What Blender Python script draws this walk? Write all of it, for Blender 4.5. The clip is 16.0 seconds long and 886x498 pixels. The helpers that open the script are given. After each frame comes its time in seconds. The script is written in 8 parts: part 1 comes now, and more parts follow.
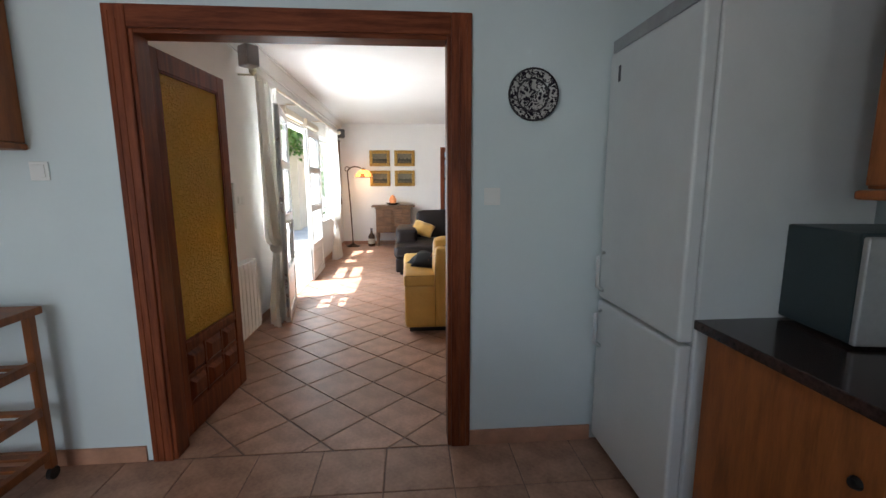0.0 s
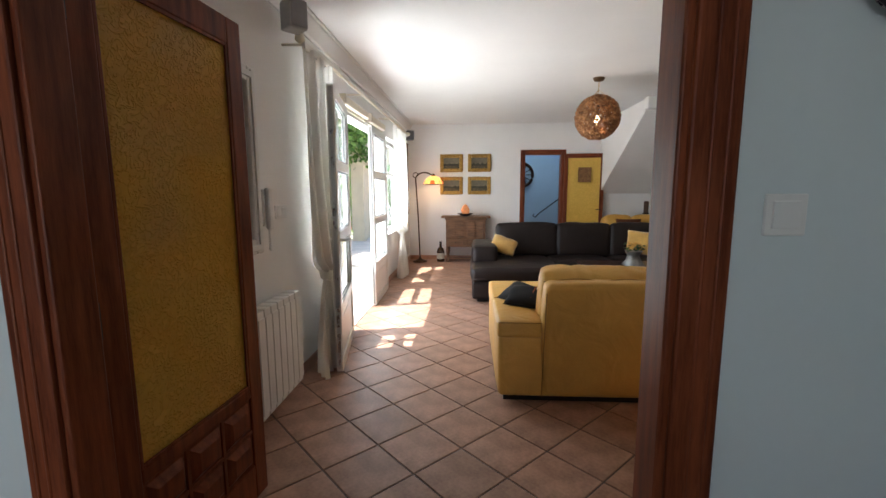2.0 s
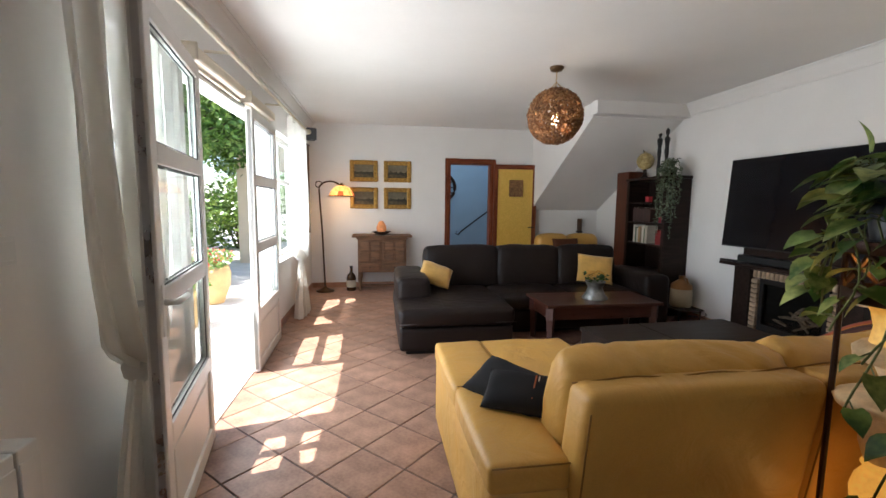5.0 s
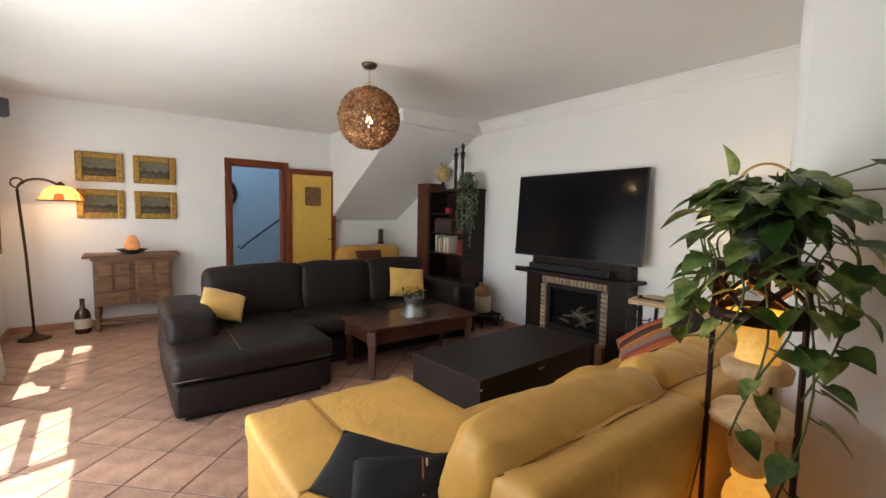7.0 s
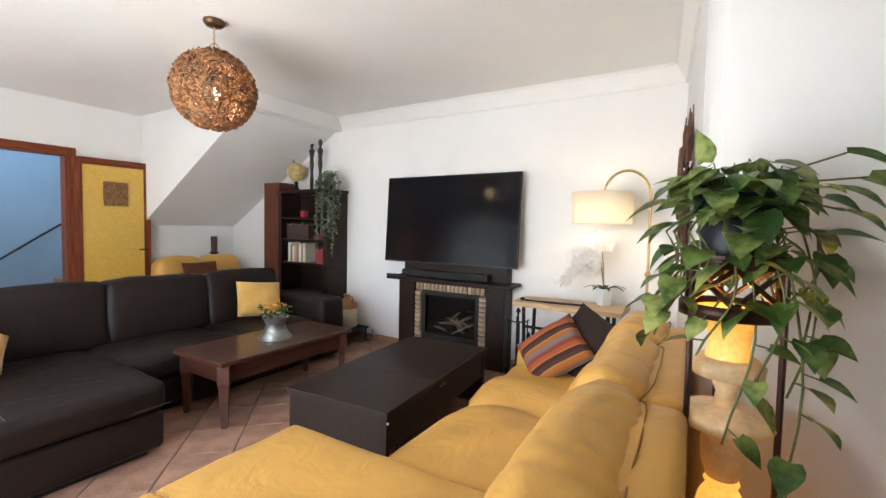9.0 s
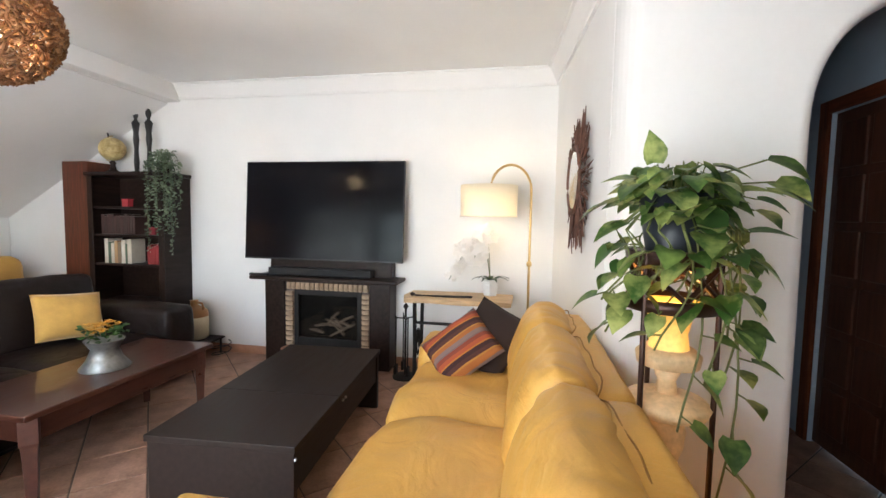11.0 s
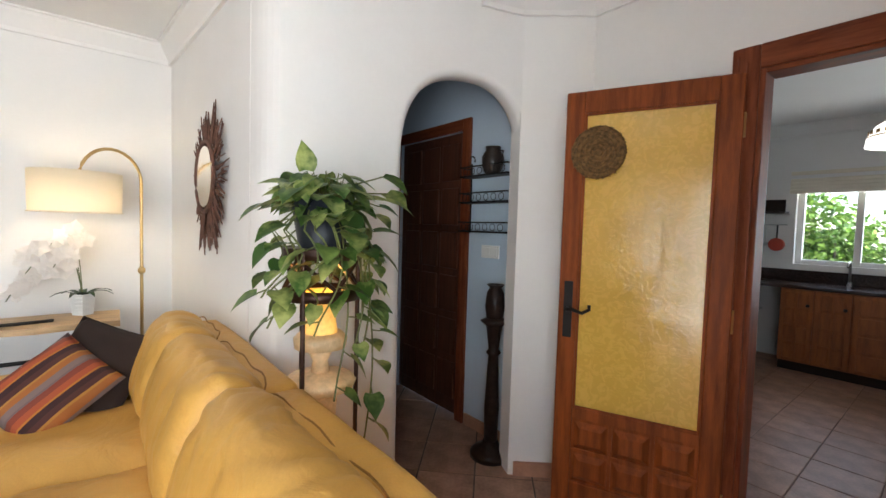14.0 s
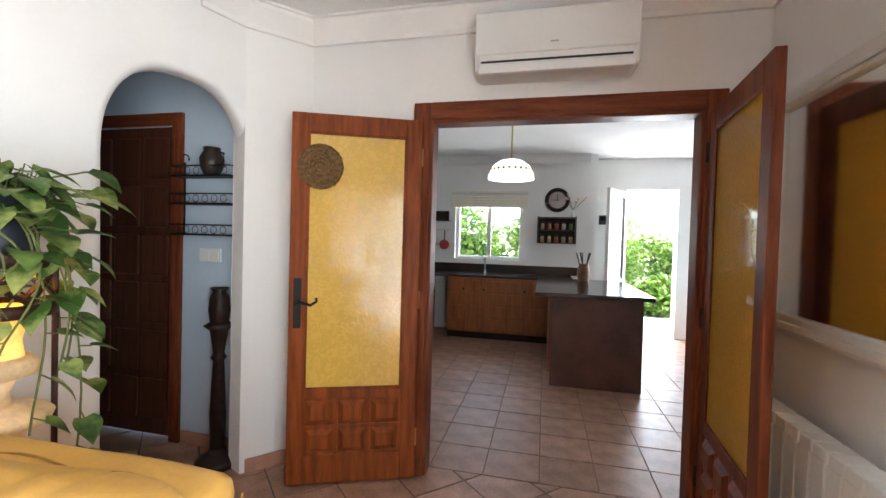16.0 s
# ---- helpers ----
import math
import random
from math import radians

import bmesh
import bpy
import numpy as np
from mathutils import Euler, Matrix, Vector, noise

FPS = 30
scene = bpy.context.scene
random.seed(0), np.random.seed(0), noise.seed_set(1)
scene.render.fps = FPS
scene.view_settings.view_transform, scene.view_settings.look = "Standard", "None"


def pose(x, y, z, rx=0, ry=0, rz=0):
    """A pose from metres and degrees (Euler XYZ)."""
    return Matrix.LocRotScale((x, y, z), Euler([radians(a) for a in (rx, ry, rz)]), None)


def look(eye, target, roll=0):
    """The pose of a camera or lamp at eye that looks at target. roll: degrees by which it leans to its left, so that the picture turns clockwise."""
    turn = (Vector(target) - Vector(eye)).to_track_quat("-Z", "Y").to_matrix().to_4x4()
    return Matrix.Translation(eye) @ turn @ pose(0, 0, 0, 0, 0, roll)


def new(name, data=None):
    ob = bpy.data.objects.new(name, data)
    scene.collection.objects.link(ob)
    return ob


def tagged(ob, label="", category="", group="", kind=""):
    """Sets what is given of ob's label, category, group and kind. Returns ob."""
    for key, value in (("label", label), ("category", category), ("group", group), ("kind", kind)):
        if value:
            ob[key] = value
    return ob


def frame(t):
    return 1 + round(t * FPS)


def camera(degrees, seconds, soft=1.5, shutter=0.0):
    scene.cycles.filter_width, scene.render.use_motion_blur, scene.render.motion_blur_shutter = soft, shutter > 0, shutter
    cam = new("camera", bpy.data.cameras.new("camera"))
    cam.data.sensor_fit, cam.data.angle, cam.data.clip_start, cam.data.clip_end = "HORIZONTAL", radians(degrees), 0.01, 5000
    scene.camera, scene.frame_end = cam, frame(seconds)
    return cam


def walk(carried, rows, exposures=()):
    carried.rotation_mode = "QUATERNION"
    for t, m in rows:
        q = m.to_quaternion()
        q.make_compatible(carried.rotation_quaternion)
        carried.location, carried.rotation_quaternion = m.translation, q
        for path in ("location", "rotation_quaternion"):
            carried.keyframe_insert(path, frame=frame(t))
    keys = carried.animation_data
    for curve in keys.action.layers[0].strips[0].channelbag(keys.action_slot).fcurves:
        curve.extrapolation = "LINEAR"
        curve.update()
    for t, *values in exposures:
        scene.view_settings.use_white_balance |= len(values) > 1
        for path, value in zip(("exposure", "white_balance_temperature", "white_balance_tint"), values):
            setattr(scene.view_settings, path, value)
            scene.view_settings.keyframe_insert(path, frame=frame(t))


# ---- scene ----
cam = camera(92.2, 16.0)
PATH = [
    (0, (0.215, 0.141, 1.384), (0.37, 2.111, 1.075), -0.2),
    (0.5, (0.215, 0.429, 1.371), (0.33, 2.402, 1.06), -0.3),
    (1, (0.203, 0.751, 1.389), (0.215, 2.729, 1.09), -0.6),
    (1.5, (0.122, 1.024, 1.367), (0.03, 3.003, 1.092), -0.7),
    (2, (-0.006, 1.313, 1.364), (-0.142, 3.291, 1.096), -0.2),
    (2.5, (-0.064, 1.589, 1.365), (-0.217, 3.566, 1.104), -0.1),
    (3, (-0.088, 1.911, 1.387), (-0.262, 3.888, 1.135), -0.1),
    (3.2, (-0.104, 2.018, 1.381), (-0.282, 3.995, 1.137), -0.1),
    (5.3, (-0.191, 2.793, 1.388), (0.245, 4.735, 1.189), 0.7),
    (5.5, (-0.181, 2.867, 1.396), (0.347, 4.786, 1.201), 0.7),
    (6, (-0.17, 2.994, 1.401), (0.567, 4.845, 1.223), 0.7),
    (6.5, (-0.218, 3.128, 1.418), (0.736, 4.878, 1.249), 0.9),
    (7, (-0.251, 3.278, 1.416), (0.955, 4.866, 1.259), 1.1),
    (7.5, (-0.238, 3.378, 1.404), (1.165, 4.795, 1.256), 1.2),
    (8, (-0.214, 3.493, 1.363), (1.314, 4.777, 1.23), 0.9),
    (8.2, (-0.2, 3.553, 1.33), (1.372, 4.784, 1.212), 0.9),
    (10.3, (-0.187, 4.16, 1.398), (1.694, 4.827, 1.263), 1.1),
    (10.5, (-0.166, 4.18, 1.395), (1.74, 4.773, 1.258), 0.9),
    (11, (-0.115, 4.221, 1.378), (1.847, 4.585, 1.239), 1.0),
    (11.5, (-0.086, 4.26, 1.369), (1.908, 4.345, 1.235), 1.2),
    (12, (-0.096, 4.302, 1.372), (1.892, 4.122, 1.246), 1.3),
    (12.5, (-0.128, 4.357, 1.373), (1.815, 3.896, 1.266), 1.6),
    (13, (-0.168, 4.407, 1.378), (1.685, 3.663, 1.274), 1.8),
    (13.5, (-0.161, 4.434, 1.349), (1.565, 3.427, 1.269), 2.0),
    (14, (-0.147, 4.39, 1.378), (1.405, 3.133, 1.279), 1.7),
    (14.5, (-0.167, 4.416, 1.37), (1.108, 2.877, 1.287), 1.7),
    (15, (-0.194, 4.471, 1.358), (0.819, 2.747, 1.303), 1.8),
    (15.5, (-0.209, 4.57, 1.365), (0.526, 2.71, 1.321), 1.7),
    (16, (-0.232, 4.684, 1.368), (0.229, 2.738, 1.326), 1.6),
]
walk(cam, [(t, look(eye, target, roll)) for t, eye, target, roll in PATH], [(t, ev, kelvin, 10) for t, ev, kelvin in ((0.0, 2.0, 6080), (0.5, 2.0, 6000), (1.0, 1.8, 6080), (1.5, 1.7, 6150), (2.5, 1.75, 6080), (3.0, 1.65, 6080), (5.5, 1.5, 6150), (6.0, 1.4, 6350), (6.5, 1.4, 6500), (7.0, 1.85, 6350), (8.0, 2.4, 6080), (11.0, 2.55, 6030), (12.5, 2.45, 6080), (14.0, 2.3, 6080), (14.5, 2.5, 6080), (16.0, 2.8, 6080))])

# ---- world, sun, sky light, exposure ----
world = bpy.data.worlds.new("world")
scene.world = world
world.use_nodes = True
wn = world.node_tree
sky = wn.nodes.new("ShaderNodeTexSky")
sky.sky_type, sky.sun_disc = "NISHITA", False
SUN_WAY = Vector((0.92, 0.22, -2.14)).normalized()
sky.sun_elevation = math.asin(-SUN_WAY.z)
sky.sun_rotation = math.atan2(-SUN_WAY.x, -SUN_WAY.y)
wn.links.new(sky.outputs[0], wn.nodes["Background"].inputs[0])
wn.nodes["Background"].inputs[1].default_value = 0.15
sun = new("sun", bpy.data.lights.new("sun", "SUN"))
sun.data.energy, sun.data.angle, sun.data.color = 5.0, radians(0.5), (1.0, 0.95, 0.88)
sun.matrix_world = look((-5, 5, 12), Vector((-5, 5, 12)) + SUN_WAY)


def area(name, eye, target, w, h, watts, color=(1, 1, 1)):
    lamp = new(name, bpy.data.lights.new(name, "AREA"))
    lamp.data.shape, lamp.data.size, lamp.data.size_y, lamp.data.energy, lamp.data.color = "RECTANGLE", w, h, watts, color
    lamp.matrix_world = look(eye, target)
    return lamp


def bulb(name, at, watts, color=(1, 0.62, 0.28), r=0.03):
    lamp = new(name, bpy.data.lights.new(name, "POINT"))
    lamp.data.energy, lamp.data.color, lamp.data.shadow_soft_size = watts, color, r
    lamp.location = at
    return lamp


DAY = (0.94, 0.97, 0.985)
area("sky_light_terrace_door", (-1.36, 6.2, 1.15), (2, 6.2, 2.1), 1.9, 2.0, 18, DAY)
area("sky_light_side_window", (-1.40, 8.1, 1.45), (2, 8.1, 2.1), 1.3, 1.4, 10, DAY)
area("sky_light_near_window", (-1.40, 4.9, 1.4), (2, 4.9, 1.5), 0.4, 1.2, 13, DAY)
area("sky_light_kitchen_window", (0.6, -1.98, 1.5), (0.6, 2, 1.2), 1.0, 0.8, 1.6, DAY)
area("sky_light_kitchen_door", (-1.78, -2.36, 1.1), (-1.3, 2, 0.9), 0.65, 2.0, 11, DAY)


# ---- materials ----
def mat(name, color, rough=0.6, metal=0.0, var=0.12, scale=6.0, bump=0.1, fine=60.0, color2=None, stretch=(1, 1, 1), rnd=0.0, coat=0.0, emit=None, trans=0.0, ior=1.45, alpha=1.0, sheen=0.0, bdist=0.004, spec=0.5):
    m = bpy.data.materials.new(name)
    m.use_nodes = True
    t = m.node_tree
    n, l = t.nodes, t.links
    b = n["Principled BSDF"]
    co = n.new("ShaderNodeTexCoord")
    mp = n.new("ShaderNodeMapping")
    mp.inputs["Scale"].default_value = stretch
    l.new(co.outputs["Object"], mp.inputs[0])
    big = n.new("ShaderNodeTexNoise")
    big.inputs["Scale"].default_value, big.inputs["Detail"].default_value = scale, 6.0
    l.new(mp.outputs[0], big.inputs["Vector"])
    small = n.new("ShaderNodeTexNoise")
    small.inputs["Scale"].default_value, small.inputs["Detail"].default_value = fine, 4.0
    l.new(mp.outputs[0], small.inputs["Vector"])
    add = n.new("ShaderNodeMath")
    add.operation = "MULTIPLY_ADD"
    l.new(small.outputs[0], add.inputs[0])
    add.inputs[1].default_value = 0.35
    l.new(big.outputs[0], add.inputs[2])
    ramp = n.new("ShaderNodeValToRGB")
    c2 = color2 or tuple(min(1.0, c * (1 + var)) for c in color)
    c1 = tuple(c * (1 - var) for c in color)
    ramp.color_ramp.elements[0].position, ramp.color_ramp.elements[1].position = 0.48, 0.86
    ramp.color_ramp.elements[0].color, ramp.color_ramp.elements[1].color = (*c1, 1), (*c2, 1)
    l.new(add.outputs[0], ramp.inputs[0])
    out = ramp.outputs[0]
    if rnd:
        info = n.new("ShaderNodeObjectInfo")
        mr = n.new("ShaderNodeMapRange")
        mr.inputs[3].default_value, mr.inputs[4].default_value = 1 - rnd, 1 + rnd
        l.new(info.outputs["Random"], mr.inputs[0])
        hsv = n.new("ShaderNodeHueSaturation")
        l.new(out, hsv.inputs["Color"])
        l.new(mr.outputs[0], hsv.inputs["Value"])
        out = hsv.outputs[0]
    l.new(out, b.inputs["Base Color"])
    rr = n.new("ShaderNodeMapRange")
    rr.inputs[3].default_value, rr.inputs[4].default_value = max(0.02, rough - 0.1), min(1.0, rough + 0.1)
    l.new(add.outputs[0], rr.inputs[0])
    l.new(rr.outputs[0], b.inputs["Roughness"])
    b.inputs["Metallic"].default_value = metal
    b.inputs["Coat Weight"].default_value = coat
    b.inputs["Transmission Weight"].default_value = trans
    b.inputs["IOR"].default_value = ior
    b.inputs["Alpha"].default_value = alpha
    b.inputs["Sheen Weight"].default_value = sheen
    b.inputs["Specular IOR Level"].default_value = spec
    if emit:
        b.inputs["Emission Color"].default_value = (*emit[:3], 1)
        b.inputs["Emission Strength"].default_value = emit[3]
    if bump:
        bp = n.new("ShaderNodeBump")
        bp.inputs["Strength"].default_value, bp.inputs["Distance"].default_value = bump, bdist
        l.new(add.outputs[0], bp.inputs["Height"])
        l.new(bp.outputs[0], b.inputs["Normal"])
    return m


def leather(name, color, rough, wrinkle, shine=0.5):
    m = mat(name, color, rough, var=0.10, scale=3.0, bump=0.0, fine=160)
    t = m.node_tree
    n, l = t.nodes, t.links
    co = n.new("ShaderNodeTexCoord")
    vor = n.new("ShaderNodeTexVoronoi")
    vor.inputs["Scale"].default_value = 190
    wav = n.new("ShaderNodeTexNoise")
    wav.inputs["Scale"].default_value, wav.inputs["Detail"].default_value, wav.inputs["Distortion"].default_value = 5.0, 3.0, 1.6
    l.new(co.outputs["Object"], vor.inputs["Vector"])
    l.new(co.outputs["Object"], wav.inputs["Vector"])
    b1, b2 = n.new("ShaderNodeBump"), n.new("ShaderNodeBump")
    b1.inputs["Strength"].default_value, b1.inputs["Distance"].default_value = 0.15, 0.001
    b2.inputs["Strength"].default_value, b2.inputs["Distance"].default_value = wrinkle, 0.03
    l.new(vor.outputs[0], b1.inputs["Height"])
    l.new(wav.outputs[0], b2.inputs["Height"])
    l.new(b2.outputs[0], b1.inputs["Normal"])
    l.new(b1.outputs[0], n["Principled BSDF"].inputs["Normal"])
    n["Principled BSDF"].inputs["Specular IOR Level"].default_value = shine
    return m


def stipple_glass(name, color, scale=30.0, relief=1.0, pass_light=0.45):
    """Cast amber glass with a worm-like relief."""
    m = bpy.data.materials.new(name)
    m.use_nodes = True
    t = m.node_tree
    n, l = t.nodes, t.links
    b = n["Principled BSDF"]
    co = n.new("ShaderNodeTexCoord")
    nz = n.new("ShaderNodeTexNoise")
    nz.inputs["Scale"].default_value, nz.inputs["Distortion"].default_value, nz.inputs["Detail"].default_value = scale, 2.2, 1.0
    l.new(co.outputs["Object"], nz.inputs["Vector"])
    rp = n.new("ShaderNodeValToRGB")
    rp.color_ramp.elements[0].position, rp.color_ramp.elements[1].position = 0.46, 0.60
    l.new(nz.outputs[0], rp.inputs[0])
    bp = n.new("ShaderNodeBump")
    bp.inputs["Strength"].default_value, bp.inputs["Distance"].default_value = relief, 0.014
    l.new(rp.outputs[0], bp.inputs["Height"])
    l.new(bp.outputs[0], b.inputs["Normal"])
    tone = n.new("ShaderNodeValToRGB")
    tone.color_ramp.elements[0].color = (color[0] * 0.9, color[1] * 0.88, color[2] * 0.8, 1)
    tone.color_ramp.elements[1].color = (*color, 1)
    l.new(rp.outputs[0], tone.inputs[0])
    l.new(tone.outputs[0], b.inputs["Base Color"])
    b.inputs["Roughness"].default_value = 0.07
    tr = n.new("ShaderNodeBsdfTranslucent")
    tr.inputs["Color"].default_value = (*color, 1)
    mix = n.new("ShaderNodeMixShader")
    mix.inputs[0].default_value = pass_light
    l.new(b.outputs[0], mix.inputs[1])
    l.new(tr.outputs[0], mix.inputs[2])
    l.new(mix.outputs[0], n["Material Output"].inputs[0])
    return m


def cloth_sheer(name, color, see):
    m = bpy.data.materials.new(name)
    m.use_nodes = True
    t = m.node_tree
    n, l = t.nodes, t.links
    d, tl, tp = n.new("ShaderNodeBsdfDiffuse"), n.new("ShaderNodeBsdfTranslucent"), n.new("ShaderNodeBsdfTransparent")
    d.inputs[0].default_value = tl.inputs[0].default_value = (*color, 1)
    m1, m2 = n.new("ShaderNodeMixShader"), n.new("ShaderNodeMixShader")
    m1.inputs[0].default_value, m2.inputs[0].default_value = 0.5, see
    l.new(d.outputs[0], m1.inputs[1])
    l.new(tl.outputs[0], m1.inputs[2])
    l.new(m1.outputs[0], m2.inputs[1])
    l.new(tp.outputs[0], m2.inputs[2])
    l.new(m2.outputs[0], n["Material Output"].inputs[0])
    return m


def leaf_mat(name, dark, light):
    """Green leaf with pale streaks, partly letting light through."""
    m = mat(name, dark, 0.32, var=0.25, scale=9, bump=0.25, fine=40, rnd=0.0, color2=light, stretch=(1, 1, 1))
    t = m.node_tree
    n, l = t.nodes, t.links
    geo = n.new("ShaderNodeNewGeometry")
    for r in n:
        if r.type == "VALTORGB":
            r.color_ramp.elements[0].position, r.color_ramp.elements[1].position = 0.60, 0.88
            hsv = n.new("ShaderNodeHueSaturation")
            mr = n.new("ShaderNodeMapRange")
            mr.inputs[3].default_value, mr.inputs[4].default_value = 0.65, 1.4
            l.new(geo.outputs["Random Per Island"], mr.inputs[0])
            l.new(mr.outputs[0], hsv.inputs["Value"])
            l.new(r.outputs[0], hsv.inputs["Color"])
            l.new(hsv.outputs[0], n["Principled BSDF"].inputs["Base Color"])
            tr = n.new("ShaderNodeBsdfTranslucent")
            l.new(hsv.outputs[0], tr.inputs[0])
            break
    mix = n.new("ShaderNodeMixShader")
    mix.inputs[0].default_value = 0.25
    l.new(n["Principled BSDF"].outputs[0], mix.inputs[1])
    l.new(tr.outputs[0], mix.inputs[2])
    l.new(mix.outputs[0], n["Material Output"].inputs[0])
    return m


WHITE = mat("white_wall_paint", (0.80, 0.785, 0.765), 0.85, var=0.02, scale=2.5, bump=0.25, fine=45, bdist=0.003)
CEIL = mat("white_ceiling_paint", (0.80, 0.79, 0.77), 0.9, var=0.02, scale=2, bump=0.15, fine=40)
KPAINT = mat("pale_aqua_wall_paint", (0.62, 0.69, 0.70), 0.8, var=0.02, scale=2.5, bump=0.2, fine=45, bdist=0.003)
BLUE = mat("blue_wall_paint", (0.26, 0.38, 0.48), 0.8, var=0.04, scale=3, bump=0.2, fine=45)
HALLBLUE = mat("pale_blue_wall_paint", (0.52, 0.62, 0.72), 0.8, var=0.03, scale=3, bump=0.2, fine=45)
TILE = mat("terracotta_tile", (0.34, 0.185, 0.125), 0.42, var=0.28, scale=7, bump=0.12, fine=55, color2=(0.46, 0.27, 0.185), rnd=0.12)
TILEJ = mat("terracotta_tile_joined", (0.34, 0.185, 0.125), 0.42, var=0.28, scale=7, bump=0.12, fine=55, color2=(0.46, 0.27, 0.185))
GROUT = mat("dark_grout", (0.13, 0.10, 0.085), 0.9, var=0.2, scale=20)
GROUTK = mat("brown_kitchen_grout", (0.20, 0.13, 0.10), 0.9, var=0.2, scale=20)
SKIRT = mat("terracotta_skirting", (0.42, 0.22, 0.14), 0.4, var=0.15, scale=9)
MAHOG = mat("red_brown_varnished_wood", (0.15, 0.034, 0.013), 0.38, var=0.35, scale=4, bump=0.15, fine=30, stretch=(9, 9, 0.8), color2=(0.23, 0.062, 0.024), spec=0.2)
MAHOGH = mat("red_brown_wood_across", (0.15, 0.034, 0.013), 0.38, var=0.35, scale=4, bump=0.15, fine=30, stretch=(0.8, 9, 9), color2=(0.23, 0.062, 0.024), spec=0.2)
PINE = mat("honey_brown_wood", (0.19, 0.043, 0.009), 0.45, var=0.3, scale=4, bump=0.15, fine=30, stretch=(9, 9, 0.8), color2=(0.28, 0.068, 0.014), spec=0.2)
DARKWOOD = mat("near_black_stained_wood", (0.022, 0.013, 0.010), 0.35, var=0.3, scale=4, bump=0.1, fine=30, stretch=(1, 8, 8), spec=0.2)
ESPRESSO = mat("espresso_laminate", (0.020, 0.012, 0.009), 0.45, var=0.3, scale=4, bump=0.08, fine=50, stretch=(1, 9, 9), spec=0.3)
REDWOOD = mat("dark_red_table_wood", (0.060, 0.020, 0.012), 0.28, var=0.18, scale=4, bump=0.03, fine=30, stretch=(0.8, 9, 9), coat=0.4)
OLDWOOD = mat("carved_old_oak", (0.17, 0.085, 0.042), 0.5, var=0.4, scale=5, bump=0.2, fine=35, stretch=(1, 6, 6))
YLEATHER = leather("mustard_yellow_leather", (0.62, 0.345, 0.075), 0.42, 0.34)
BLEATHER = leather("dark_brown_leather", (0.015, 0.0095, 0.008), 0.42, 0.26, 0.26)
AMBER = stipple_glass("amber_cast_glass", (0.95, 0.62, 0.13))
AMBERS = stipple_glass("amber_glass_smooth_side", (0.80, 0.52, 0.11), 22.0, 0.05, 0.15)
PVC = mat("white_lacquered_frame", (0.72, 0.71, 0.68), 0.35, var=0.03, scale=6, bump=0.03)
PLASTIC = mat("white_plastic", (0.74, 0.74, 0.72), 0.4, var=0.02, bump=0.02)
BLACKP = mat("black_plastic", (0.012, 0.012, 0.013), 0.35, var=0.1, bump=0.05)
SCREEN = mat("black_glossy_screen", (0.004, 0.004, 0.006), 0.10, var=0.02, bump=0.0, spec=0.14)
IRON = mat("black_wrought_iron", (0.014, 0.012, 0.011), 0.5, metal=0.4, var=0.3, bump=0.3, fine=80)
BRASS = mat("brushed_brass", (0.60, 0.42, 0.18), 0.3, metal=1.0, var=0.1)
STEEL = mat("steel", (0.55, 0.55, 0.55), 0.25, metal=1.0, var=0.08)
GOLD = mat("antique_gilt", (0.36, 0.21, 0.05), 0.38, metal=0.6, var=0.35, scale=30, bump=0.4, fine=120)
GRANITE = mat("dark_brown_granite", (0.035, 0.022, 0.020), 0.12, var=0.5, scale=60, bump=0.0, fine=200)
SHEER = cloth_sheer("sheer_white_voile", (0.88, 0.86, 0.81), 0.14)
CREAM = mat("cream_fabric", (0.78, 0.72, 0.60), 0.9, var=0.05, bump=0.2, fine=200)


def glass_mat(name, tint=(0.94, 0.97, 0.96), gloss=0.10):
    m = bpy.data.materials.new(name)
    m.use_nodes = True
    t = m.node_tree
    n, l = t.nodes, t.links
    tp, gl, fr, mx = n.new("ShaderNodeBsdfTransparent"), n.new("ShaderNodeBsdfGlossy"), n.new("ShaderNodeLayerWeight"), n.new("ShaderNodeMixShader")
    tp.inputs[0].default_value = (*tint, 1)
    gl.inputs["Roughness"].default_value = 0.01
    fr.inputs["Blend"].default_value = 0.3
    pw, ad = n.new("ShaderNodeMath"), n.new("ShaderNodeMath")
    pw.operation, ad.operation = "POWER", "MULTIPLY_ADD"
    pw.inputs[1].default_value, ad.inputs[1].default_value, ad.inputs[2].default_value = 3.0, 0.5, 0.04
    l.new(fr.outputs["Facing"], pw.inputs[0])
    l.new(pw.outputs[0], ad.inputs[0])
    l.new(ad.outputs[0], mx.inputs[0])
    l.new(tp.outputs[0], mx.inputs[1])
    l.new(gl.outputs[0], mx.inputs[2])
    l.new(mx.outputs[0], n["Material Output"].inputs[0])
    return m


GLASS = glass_mat("clear_window_glass")
MIRROR = mat("mirror_silver", (0.86, 0.87, 0.86), 0.02, metal=1.0, var=0.0, bump=0.0)


# ---- mesh helpers ----
def part(name, bm, material, parent=None, label="", smooth=False):
    me = bpy.data.meshes.new(name)
    if smooth:
        for f in bm.faces:
            f.smooth = True
    bm.normal_update()
    bm.to_mesh(me)
    bm.free()
    for mm in material if isinstance(material, (list, tuple)) else [material]:
        me.materials.append(mm)
    ob = new(name, me)
    if parent:
        ob.parent = parent
    if label:
        tagged(ob, label)
    return ob


